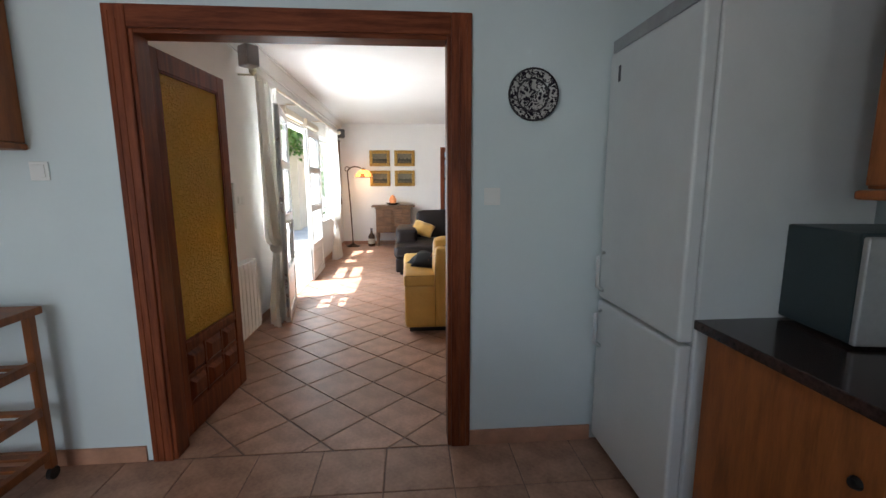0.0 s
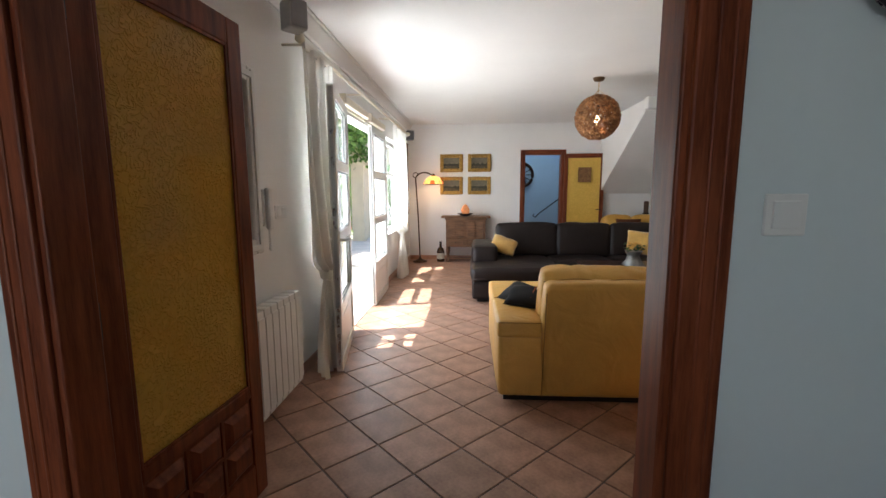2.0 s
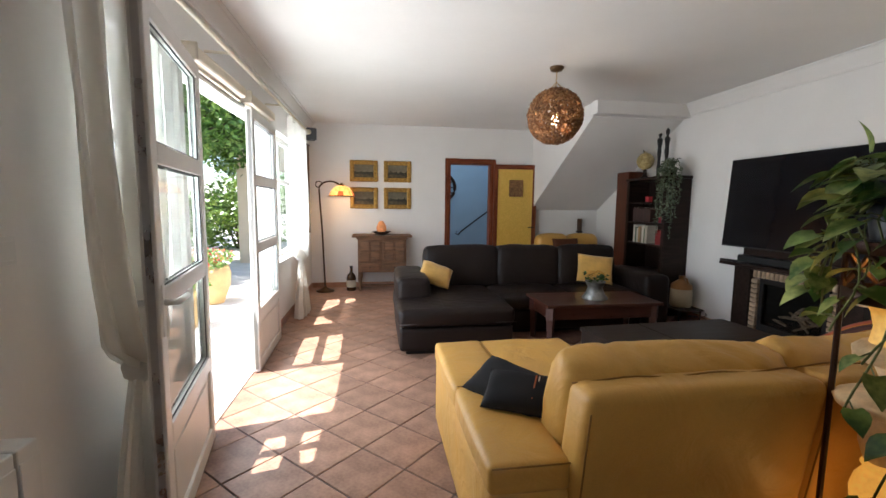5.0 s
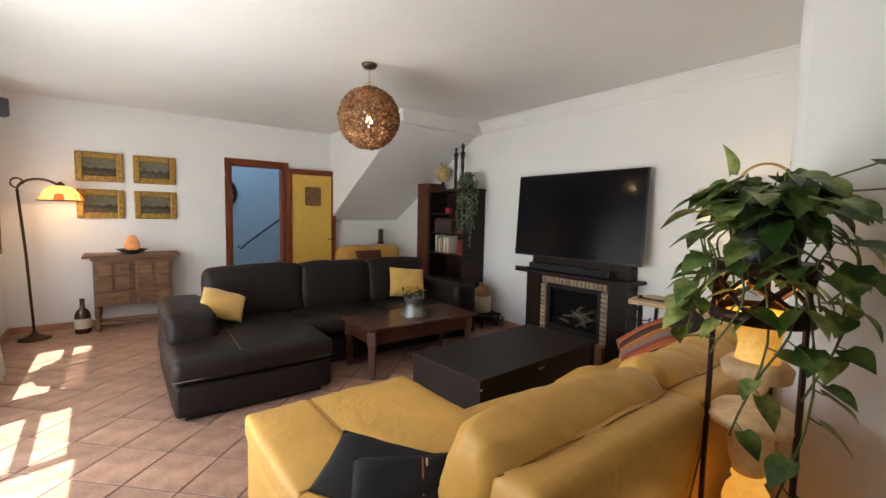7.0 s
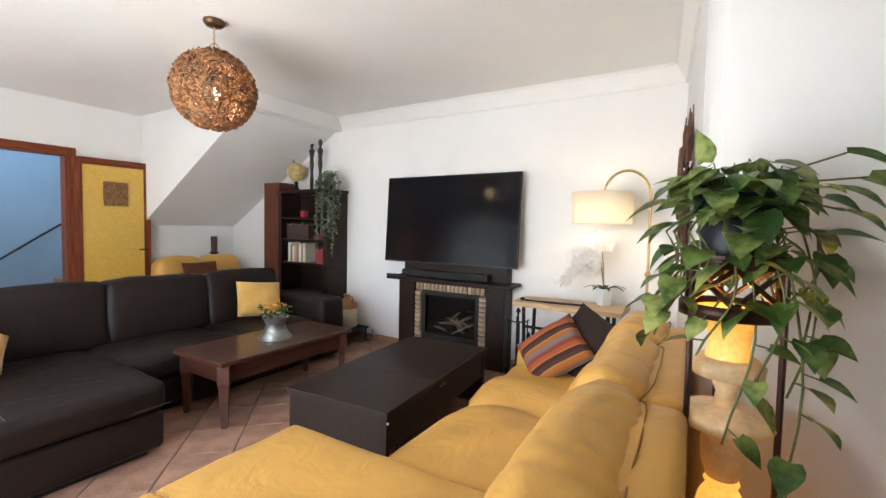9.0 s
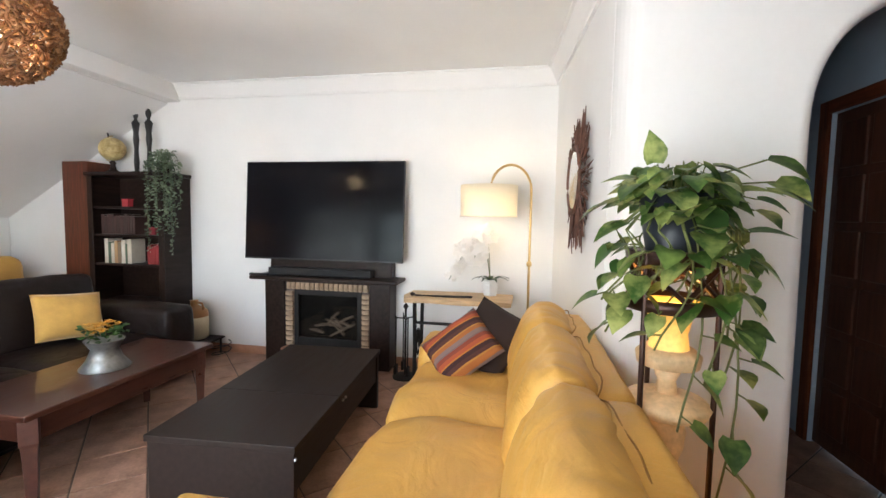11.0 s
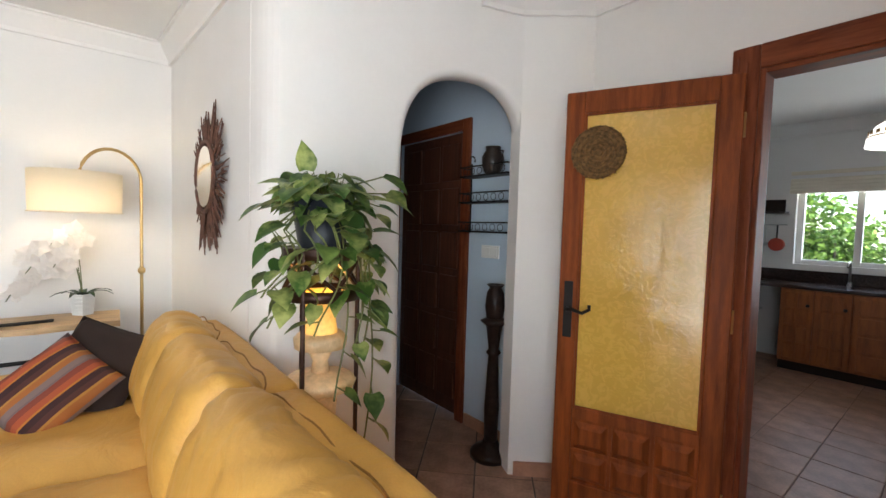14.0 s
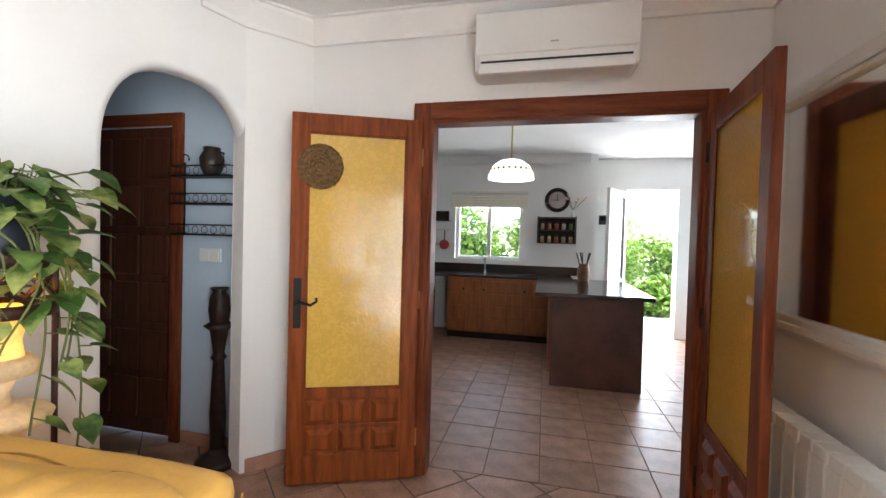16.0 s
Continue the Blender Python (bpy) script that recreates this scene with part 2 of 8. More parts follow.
def thing(name, at, label, category, rz=0, group="", kind="", rx=0, ry=0):
    ob = new(name)
    ob.empty_display_size = 0.1
    ob.matrix_world = pose(*at, rx, ry, rz)
    return tagged(ob, label, category, group, kind)


def bevel(bm, r, seg=2, angle=0.5):
    edges = [e for e in bm.edges if len(e.link_faces) == 2 and e.calc_face_angle() > angle]
    bmesh.ops.bevel(bm, geom=edges, offset=r, segments=seg, affect="EDGES", profile=0.5, clamp_overlap=True)
    return bm


def box(x0, y0, z0, x1, y1, z1, r=0.0, seg=2, bm=None, m=None):
    b = bmesh.new()
    bmesh.ops.create_cube(b, size=1)
    bmesh.ops.scale(b, vec=(abs(x1 - x0), abs(y1 - y0), abs(z1 - z0)), verts=b.verts)
    if r:
        bevel(b, min(r, 0.49 * min(abs(x1 - x0), abs(y1 - y0), abs(z1 - z0))), seg)
    bmesh.ops.translate(b, vec=((x0 + x1) / 2, (y0 + y1) / 2, (z0 + z1) / 2), verts=b.verts)
    if m:
        bmesh.ops.transform(b, matrix=m, verts=b.verts)
    return join(bm, b) if bm else b


def join(bm, other):
    me = bpy.data.meshes.new("tmp")
    other.to_mesh(me)
    other.free()
    bm.from_mesh(me)
    bpy.data.meshes.remove(me)
    return bm


def tube(points, r, seg=8, bm=None, radii=None, closed=False):
    """A round bar along points."""
    b = bm or bmesh.new()
    pts = [Vector(p) for p in points]
    rings = []
    up = Vector((0, 0, 1))
    n = len(pts)
    for i, p in enumerate(pts):
        d = (pts[(i + 1) % n] - pts[i - 1]) if closed else (pts[min(i + 1, n - 1)] - pts[max(i - 1, 0)])
        d.normalize()
        side = d.cross(up) if abs(d.z) < 0.95 else d.cross(Vector((1, 0, 0)))
        side.normalize()
        over = side.cross(d)
        rr = radii[i] if radii else r
        rings.append([b.verts.new(p + rr * (math.cos(a) * side + math.sin(a) * over)) for a in (2 * math.pi * k / seg for k in range(seg))])
    pairs = zip(rings, rings[1:] + rings[:1]) if closed else zip(rings, rings[1:])
    for A, B in pairs:
        for k in range(seg):
            b.faces.new((A[k], A[(k + 1) % seg], B[(k + 1) % seg], B[k]))
    if not closed:
        b.faces.new(rings[0][::-1])
        b.faces.new(rings[-1])
    return b


def lathe(profile, seg=24, bm=None, at=(0, 0, 0), caps=True, jitter=0.0):
    """A turned shape from (radius, height) pairs."""
    b = bm or bmesh.new()
    rings = []
    for r, z in profile:
        rings.append([b.verts.new((at[0] + r * math.cos(a), at[1] + r * math.sin(a), at[2] + z)) for a in (2 * math.pi * k / seg for k in range(seg))])
    for A, B in zip(rings, rings[1:]):
        for k in range(seg):
            b.faces.new((A[k], A[(k + 1) % seg], B[(k + 1) % seg], B[k]))
    if caps:
        b.faces.new(rings[0][::-1])
        b.faces.new(rings[-1])
    return b


def prism(outline, z0, z1, bm=None):
    """An upright prism over a plan outline (counter-clockwise)."""
    b = bm or bmesh.new()
    lo = [b.verts.new((x, y, z0)) for x, y in outline]
    hi = [b.verts.new((x, y, z1)) for x, y in outline]
    n = len(outline)
    for i in range(n):
        b.faces.new((lo[i], lo[(i + 1) % n], hi[(i + 1) % n], hi[i]))
    b.faces.new(lo[::-1])
    b.faces.new(hi)
    return b


def pillow(w, h, t, sag=0.0, seed=0, n=14, power=2.6, corner=0.12):
    """A soft stuffed cushion in the xz plane, thickness along y."""
    rng = random.Random(seed)
    b = bmesh.new()
    grid = {}
    ph = [rng.uniform(0, 6.28) for _ in range(6)]
    for s in (-1, 1):
        for i in range(n + 1):
            for j in range(n + 1):
                u, v = 2 * i / n - 1, 2 * j / n - 1
                edge = max(0.0, (1 - abs(u) ** power)) * max(0.0, (1 - abs(v) ** power))
                x = u * w / 2 * (1 - corner * (v * v) * (1 - abs(u)) - 0.04 * (1 - v * v))
                z = v * h / 2 * (1 - corner * (u * u) * (1 - abs(v)) - 0.04 * (1 - u * u))
                wob = 1 + 0.10 * math.sin(3 * u + ph[0]) * math.cos(2.6 * v + ph[1]) + 0.06 * math.sin(7 * u * v + ph[2])
                y = s * t / 2 * (edge ** 0.42) * wob
                z -= sag * (1 - v * v) * 0.3
                if i in (0, n) or j in (0, n):
                    if s == 1:
                        grid[(1, i, j)] = grid[(-1, i, j)]
                        continue
                    y = 0
                grid[(s, i, j)] = b.verts.new((x, y, z))
    for s in (-1, 1):
        for i in range(n):
            for j in range(n):
                q = [grid[(s, i, j)], grid[(s, i + 1, j)], grid[(s, i + 1, j + 1)], grid[(s, i, j + 1)]]
                b.faces.new(q if s == -1 else q[::-1])
    return b


def soft(x0, y0, z0, x1, y1, z1, r=0.05, puff=0.02, seed=0, cuts=5):
    """An upholstered block: rounded box with slightly bulging, uneven faces."""
    rng = random.Random(seed)
    b = bmesh.new()
    bmesh.ops.create_cube(b, size=1)
    bmesh.ops.scale(b, vec=(x1 - x0, y1 - y0, z1 - z0), verts=b.verts)
    bevel(b, r, 3)
    bmesh.ops.subdivide_edges(b, edges=[e for e in b.edges if e.calc_length() > 2.2 * r], cuts=cuts, use_grid_fill=True)
    hx, hy, hz = (x1 - x0) / 2, (y1 - y0) / 2, (z1 - z0) / 2
    off = Vector((rng.uniform(0, 50), rng.uniform(0, 50), rng.uniform(0, 50)))
    for v in b.verts:
        u, w, q = v.co.x / hx, v.co.y / hy, v.co.z / hz
        bulge = puff * (1 - u ** 4) * (1 - w ** 4)
        k = puff * 0.7 * noise.noise(v.co * 5 + off)
        if q > 0.5:
            v.co.z += bulge + k
        v.co.y += (puff * (1 - u ** 4) * (1 - q ** 4) + k * 0.6) * (1 if w > 0 else -1) * (abs(w) > 0.7)
        v.co.x += (puff * (1 - w ** 4) * (1 - q ** 4) + k * 0.6) * (1 if u > 0 else -1) * (abs(u) > 0.7)
    bmesh.ops.translate(b, vec=((x0 + x1) / 2, (y0 + y1) / 2, (z0 + z1) / 2), verts=b.verts)
    return b


def setting(name, bm, material, label, category="wall", smooth=False):
    return tagged(part(name, bm, material, smooth=smooth), label, category, kind="structure")


def wall_with_holes(axis, at0, at1, a0, a1, z0, z1, holes):
    """A wall between two faces at0 and at1 of the given axis, along a0..a1, with rectangular holes (lo, hi, bottom, top)."""
    b = bmesh.new()
    xs = sorted({a0, a1, *[h[0] for h in holes], *[h[1] for h in holes]})
    zs = sorted({z0, z1, *[h[2] for h in holes], *[h[3] for h in holes]})
    for i in range(len(xs) - 1):
        run = None
        for j in range(len(zs) - 1):
            cx, cz = (xs[i] + xs[i + 1]) / 2, (zs[j] + zs[j + 1]) / 2
            solid = not any(h[0] < cx < h[1] and h[2] < cz < h[3] for h in holes)
            if solid:
                run = (run[0], zs[j + 1]) if run else (zs[j], zs[j + 1])
            if run and (not solid or j == len(zs) - 2):
                if axis == "x":
                    box(at0, xs[i], run[0], at1, xs[i + 1], run[1], bm=b)
                else:
                    box(xs[i], at0, run[0], xs[i + 1], at1, run[1], bm=b)
                run = None
    return b


# ---- the shell of the house ----
XW, XE, YK, YL, YF, ZC = -1.27, 3.68, 2.22, 2.32, 9.85, 2.66
OUT = -1.42   # outside face of the terrace wall
setting("wall_west", wall_with_holes("x", OUT, XW, YL, YF, 0, ZC, [(4.66, 5.12, 0.9, 2.12), (5.22, 7.16, 0.0, 2.14), (7.42, 8.82, 0.72, 2.16)]), WHITE, "white plastered living room wall with terrace doors and windows")
setting("wall_east", box(XE, 3.90, 0, XE + 0.2, YF, ZC), WHITE, "white plastered wall behind the television")
setting("wall_north", wall_with_holes("y", YF, YF + 0.14, OUT, XE + 0.2, 0, ZC, [(0.99, 1.73, 0, 2.10)]), WHITE, "white plastered end wall with a doorway")
setting("wall_doorway", wall_with_holes("y", YK + 0.05, YL, OUT, 1.20, 0, ZC, [(-1.0, 0.43, 0, 2.06)]), WHITE, "white plastered wall with a wide doorway")
setting("wall_kitchen_front", wall_with_holes("y", YK, YK + 0.048, -2.5, 1.95, 0, ZC, [(-1.0, 0.43, 0, 2.06)]), KPAINT, "pale aqua kitchen wall with a wide doorway")
setting("wall_mirror", prism([(2.0, 3.70), (XE + 0.2, 3.70), (XE + 0.2, 3.97), (XE, 3.955), (2.0, 3.835)], 0, ZC), WHITE, "white plastered wall with the twig mirror")


def arch_wall():
    """Wall with a rounded arch, soft corners, between the doorway wall and the mirror wall."""
    A, B = Vector((1.415, 2.59)), Vector((1.80, 3.76))
    u = (B - A).normalized()
    nrm = Vector((u.y, -u.x))      # to the hall side
    L, T = (B - A).length, 0.13
    half, mid, top, spring = 0.345, 0.328, 2.16, 1.72
    b = bmesh.new()
    # hole outline from one foot over the arch to the other foot
    hole = [(mid - half + 0.012, 0.0)]
    for k in range(0, 25):
        a = math.pi * (1 - k / 24)
        c, s = math.cos(a), math.sin(a)
        hole.append((mid + half * math.copysign(abs(c) ** 0.8, c), spring + (top - spring) * abs(s) ** 0.85))
    hole.append((mid + half - 0.012, 0.0))
    rim = 0.035

    def vert(s, z, d):
        p = A + u * s + nrm * d
        return b.verts.new((p.x, p.y, z))
    # rows across the thickness: hall face, rounded rim, room face
    sections = [(rim, 0.0), (rim * 0.3, rim * 0.3), (0.0, rim), (0.0, T - rim), (rim * 0.3, T - rim * 0.3), (rim, T)]
    rows = []
    for grow, d in sections:
        row = []
        for i, (s, z) in enumerate(hole):
            ds, dz = s - mid, max(0, z - spring)
            ln = math.hypot(ds, dz) or 1
            row.append(vert(s + grow * ds / ln, z + (grow * dz / ln), d))
        rows.append(row)
    for R, S in zip(rows, rows[1:]):
        for i in range(len(hole) - 1):
            b.faces.new((R[i], S[i], S[i + 1], R[i + 1]))
    for row, d, flip in ((rows[0], 0.0, False), (rows[-1], T, True)):
        outer = []
        for i, (s, z) in enumerate(hole):
            f = i / (len(hole) - 1)
            if i <= 6:
                outer.append((0.0, ZC * i / 6.0))
            elif i >= len(hole) - 7:
                outer.append((L, ZC * (len(hole) - 1 - i) / 6.0))
            else:
                outer.append((L * (i - 6) / (len(hole) - 13), ZC))
        ov = [vert(s, z, d) for s, z in outer]
        for i in range(len(hole) - 1):
            q = (row[i], row[i + 1], ov[i + 1], ov[i])
            b.faces.new(q[::-1] if flip else q)
    ob = setting("wall_arch", b, WHITE, "white plastered wall with a rounded arched opening", smooth=True)
    return ob


arch_wall()
# chamfered piece between doorway wall and arch, and the rounded outer corner
setting("wall_chamfer", prism([(1.17, 2.32), (1.25, 2.27), (1.50, 2.39), (1.535, 2.55), (1.42, 2.605)], 0, ZC), WHITE, "white plastered chamfered wall corner")
corner = [(1.795, 3.72)] + [(2.005 - 0.205 * math.cos(a), 3.72 + 0.113 * math.sin(a)) for a in (math.pi / 2 * k / 8 for k in range(9))] + [(2.0, 3.70), (1.90, 3.69)]
setting("wall_round_corner", prism(corner[::-1], 0, ZC), WHITE, "white plastered rounded wall corner", smooth=False)
setting("wall_hall", wall_with_holes("y", 2.27, 2.385, 1.50, XE + 0.2, 0, ZC, [(2.12, 2.92, 0, 2.06)]), HALLBLUE, "pale blue hallway wall with a dark door")
setting("wall_hall_end", box(XE, 2.39, 0, XE + 0.2, 3.69, ZC), HALLBLUE, "pale blue hallway end wall")
setting("wall_hall_back", box(1.93, 3.60, 0, XE, 3.688, ZC), HALLBLUE, "pale blue hallway side wall")
setting("ceiling", box(OUT, YK, ZC, XE + 0.2, YF + 0.14, ZC + 0.15), CEIL, "white plastered living room ceiling", "ceiling")
setting("ceiling_kitchen", box(-2.7, -2.6, ZC, 1.95, YK, ZC + 0.15), CEIL, "white plastered kitchen ceiling", "ceiling")
# stair soffit and its header beam
SX = 2.45
b = bmesh.new()
pf = [(7.77, 2.49), (YF, 1.31), (YF, ZC), (7.77, ZC)]
va = [b.verts.new((SX, y, z)) for y, z in pf]
vb = [b.verts.new((XE, y, z)) for y, z in pf]
for i in range(4):
    b.faces.new((va[i], va[(i + 1) % 4], vb[(i + 1) % 4], vb[i]))
b.faces.new(va[::-1]); b.faces.new(vb)
bmesh.ops.recalc_face_normals(b, faces=b.faces)
setting("stair_soffit", b, WHITE, "white sloping underside of a staircase", "ceiling")
setting("beam", box(SX - 0.03, 7.62, 2.50, XE, 7.768, ZC, 0.008), WHITE, "white plastered beam at the stair soffit", "beam")


def crown(name, pts, label):
    """Stepped crown moulding along points in plan; the room lies to the left of the line."""
    prof = [(0, -0.14), (0.02, -0.14), (0.022, -0.115), (0.05, -0.07), (0.075, -0.03), (0.08, -0.012), (0.10, -0.012), (0.10, 0), (0, 0)]
    bm = bmesh.new()
    V = [Vector(p) for p in pts]
    rings = []
    for i, p in enumerate(V):
        d0 = (V[i] - V[i - 1]).normalized() if i else (V[1] - V[0]).normalized()
        d1 = (V[i + 1] - V[i]).normalized() if i < len(V) - 1 else d0
        n0, n1 = Vector((-d0.y, d0.x)), Vector((-d1.y, d1.x))
        mm = (n0 + n1).normalized()
        k = 1 / max(0.4, mm.dot(n0))
        rings.append([bm.verts.new((p.x + mm.x * k * o, p.y + mm.y * k * o, ZC + z - 0.001)) for o, z in prof])
    for R, S in zip(rings, rings[1:]):
        for k in range(len(prof) - 1):
            bm.faces.new((R[k], S[k], S[k + 1], R[k + 1]))
    bm.faces.new(rings[0]); bm.faces.new(rings[-1][::-1])
    bmesh.ops.recalc_face_normals(bm, faces=bm.faces)
    return setting(name, bm, WHITE, label, "moulding")


crown("trim_west", [(XW, YF), (XW, YL)], "white stepped crown moulding")
crown("trim_doorway", [(XW, YL), (1.17, YL), (1.43, 2.62), (1.50, 2.85)], "white stepped crown moulding")
crown("trim_east", [(2.05, 3.838), (XE, 3.957), (XE, 7.62)], "white stepped crown moulding")
crown("trim_kitchen_back", [(1.9, -1.8), (-0.85, -1.8)][::-1], "white stepped kitchen crown moulding")


def skirting(name, p, q, side, h=0.08):
    p, q = Vector(p), Vector(q)
    d = (q - p).normalized()
    n = Vector((-d.y, d.x)) * 0.012 * side
    pts = [p, q, q + n, p + n] if side > 0 else [p, p + n, q + n, q]
    return setting(name, bevel(prism([(v.x, v.y) for v in pts], 0, h), 0.003, 1), SKIRT, "terracotta tile skirting", "baseboard")


skirting("baseboard_west_a", (XW, YL), (XW, 5.2), -1)
skirting("baseboard_west_b", (XW, 7.2), (XW, YF), -1)
skirting("baseboard_north_a", (XW, YF), (0.91, YF), -1)
skirting("baseboard_north_b", (1.82, YF), (XE, YF), -1)
skirting("baseboard_east", (XE, YF), (XE, 3.98), -1)
skirting("baseboard_doorway", (0.53, YL), (1.17, YL), 1)
skirting("baseboard_chamfer", (1.175, 2.325), (1.40, 2.585), 1)
skirting("baseboard_mirror", (2.02, 3.838), (XE, 3.957), 1)
skirting("baseboard_hall", (1.52, 2.385), (2.03, 2.385), 1)
skirting("baseboard_kitchen_right", (1.17, YK), (0.51, YK), 1)
skirting("baseboard_kitchen_left", (-1.12, YK), (-2.45, YK), 1)

# kitchen shell
setting("wall_kitchen_east", box(1.95, -1.8, 0, 2.1, YK + 0.1, ZC), KPAINT, "pale aqua kitchen wall")
setting("wall_kitchen_west", box(-2.7, -2.4, 0, -2.5, YK + 0.05, ZC), KPAINT, "pale aqua kitchen wall")
setting("wall_kitchen_back", wall_with_holes("y", -2.0, -1.8, -0.85, 2.1, 0, ZC, [(0.08, 1.12, 1.09, 1.98)]), WHITE, "white kitchen wall with a window")
setting("wall_kitchen_door", wall_with_holes("y", -2.4, -2.2, -2.7, -0.85, 0, ZC, [(-2.13, -1.42, 0, 2.2)]), WHITE, "white kitchen wall with a garden door")
setting("wall_kitchen_return", box(-0.95, -2.2, 0, -0.85, -1.8, ZC), WHITE, "white kitchen wall return")

# room beyond the far doorway
setting("wall_stairwell", box(-0.2, 11.6, 0, 3.6, 11.75, 3.2), BLUE, "blue stairwell wall")
setting("wall_stairwell_side", box(-0.3, YF + 0.14, 0, -0.2, 11.75, 3.2), BLUE, "blue stairwell side wall")
setting("wall_stairwell_far_side", box(3.5, YF + 0.14, 0, 3.6, 11.6, 3.2), BLUE, "blue stairwell side wall")
setting("ceiling_stairwell", box(-0.3, YF + 0.14, 3.2, 3.6, 11.75, 3.3), CEIL, "white stairwell ceiling", "ceiling")
# added fill lamp under the closed ceiling, brightens the blue stairwell
area("stairwell_fill", (0.6, 10.8, 3.15), (0.6, 10.8, 0), 1.2, 0.9, 7, DAY)


# ---- doors and casings ----
def casing(name, x0, x1, top, y0, y1, w, material, label):
    """A wooden door lining with architraves on both faces; y0..y1 is its depth."""
    t = thing(name, ((x0 + x1) / 2, (y0 + y1) / 2, 0), label, "door frame", kind="structure")
    cx, cy = (x0 + x1) / 2, (y0 + y1) / 2

    def piece(nm, a, m=MAHOG):
        bm = box(a[0] - cx, a[1] - cy, a[2], a[3] - cx, a[4] - cy, a[5], 0.006)
        part(nm, bm, m, t)
    piece("jamb", (x0, y0 + 0.014, 0, x0 + 0.03, y1 - 0.014, top))
    piece("jamb", (x1 - 0.03, y0 + 0.014, 0, x1, y1 - 0.014, top))
    piece("head", (x0 + 0.03, y0 + 0.014, top - 0.03, x1 - 0.03, y1 - 0.014, top), MAHOGH)
    for ya, yb in ((y0, y0 + 0.018), (y1 - 0.018, y1)):
        piece("architrave", (x0 - w, ya, 0, x0 + 0.012, yb, top + w))
        piece("architrave", (x1 - 0.012, ya, 0, x1 + w, yb, top + w))
        piece("architrave_head", (x0 + 0.012, ya, top - 0.012, x1 - 0.012, yb, top + w), MAHOGH)
        for dx in (0.025, 0.055):   # raised beads
            piece("bead", (x0 - dx - 0.008, ya - 0.004, 0.002, x0 - dx, yb + 0.004, top + dx))
            piece("bead", (x1 + dx, ya - 0.004, 0.002, x1 + dx + 0.008, yb + 0.004, top + dx))
    return t


def glazed_leaf(name, at, rz, w, h, wood, label, glass, handle=1):
    """A wooden leaf hinged at its local origin, opening along +x: amber glass over six raised panels."""
    t = thing(name, at, label, "door", rz=rz)
    st, bot, low = 0.085, 0.16, 0.52
    th = 0.018
    part("stile", box(0, -th, 0, st, th, h, 0.005), wood, t)
    part("stile", box(w - st, -th, 0, w, th, h, 0.005), wood, t)
    part("rail", box(st, -th, h - 0.10, w - st, th, h, 0.005), wood, t)
    part("rail", box(st, -th, low - 0.05, w - st, th, low, 0.005), wood, t)
    part("rail", box(st, -th, 0, w - st, th, bot, 0.005), wood, t)
    part("glass_pane", box(st - 0.008, -0.004, low - 0.005, w - st + 0.008, 0.004, h - 0.095), glass, t, "amber cast glass pane")
    for s in (-1, 1):
        part("bead", box(st, s * 0.008, low, st + 0.012, s * 0.016, h - 0.1, 0.002), wood, t)
        part("bead", box(w - st - 0.012, s * 0.008, low, w - st, s * 0.016, h - 0.1, 0.002), wood, t)
        part("bead", box(st + 0.012, s * 0.008, low, w - st - 0.012, s * 0.016, low + 0.012, 0.002), wood, t)
        part("bead", box(st + 0.012, s * 0.008, h - 0.112, w - st - 0.012, s * 0.016, h - 0.1, 0.002), wood, t)
    part("lower_field", box(st, -0.008, bot, w - st, 0.008, low - 0.05), wood, t)
    cw, ch = (w - 2 * st) / 3, (low - 0.05 - bot) / 2
    for i in range(3):
        for j in range(2):
            x0, z0 = st + i * cw, bot + j * ch
            for s in (-1, 1):
                bm = bmesh.new()
                m, o = 0.014, 0.040
                ya, yb = s * 0.009, s * 0.030
                lo = [bm.verts.new(p) for p in ((x0 + m, ya, z0 + m), (x0 + cw - m, ya, z0 + m), (x0 + cw - m, ya, z0 + ch - m), (x0 + m, ya, z0 + ch - m))]
                hi = [bm.verts.new(p) for p in ((x0 + o, yb, z0 + o), (x0 + cw - o, yb, z0 + o), (x0 + cw - o, yb, z0 + ch - o), (x0 + o, yb, z0 + ch - o))]
                for k in range(4):
                    bm.faces.new((lo[k], lo[(k + 1) % 4], hi[(k + 1) % 4], hi[k]))
                bm.faces.new(hi)
                bmesh.ops.recalc_face_normals(bm, faces=bm.faces)
                part("raised_panel", bm, wood, t)
            part("mullion", box(x0 + cw - 0.008, -th + 0.003, bot, x0 + cw + 0.008, th - 0.003, low - 0.05, 0.002), wood, t) if i < 2 and j == 0 else None
    part("mid_rail", box(st, -th + 0.004, bot + ch - 0.008, w - st, th - 0.004, bot + ch + 0.008, 0.002), wood, t)
    for z in (0.22, h / 2, h - 0.2):
        part("hinge", tube([(-0.004, -th - 0.004, z - 0.05), (-0.004, -th - 0.004, z + 0.05)], 0.009), BRASS if handle else IRON, t, "metal hinge")
    if handle:
        for s in (-1, 1):
            pl = part("handle_plate", bevel(prism([(-0.02, 0), (0.02, 0), (0.02, 0.005), (-0.02, 0.005)], 0, 0.27), 0.003, 1), IRON, t, "black wrought iron handle plate")
            pl.matrix_local = pose(w - 0.045, s * th if s > 0 else -th - 0.005, 0.86)
            pts = [(w - 0.045, s * th, 1.0), (w - 0.045, s * (th + 0.045), 1.0), (w - 0.07, s * (th + 0.055), 1.005), (w - 0.12, s * (th + 0.05), 0.99), (w - 0.15, s * (th + 0.045), 1.01), (w - 0.148, s * (th + 0.045), 1.03)]
            part("lever", tube(pts, 0.008), IRON, t, "curled wrought iron lever", smooth=True)
    return t


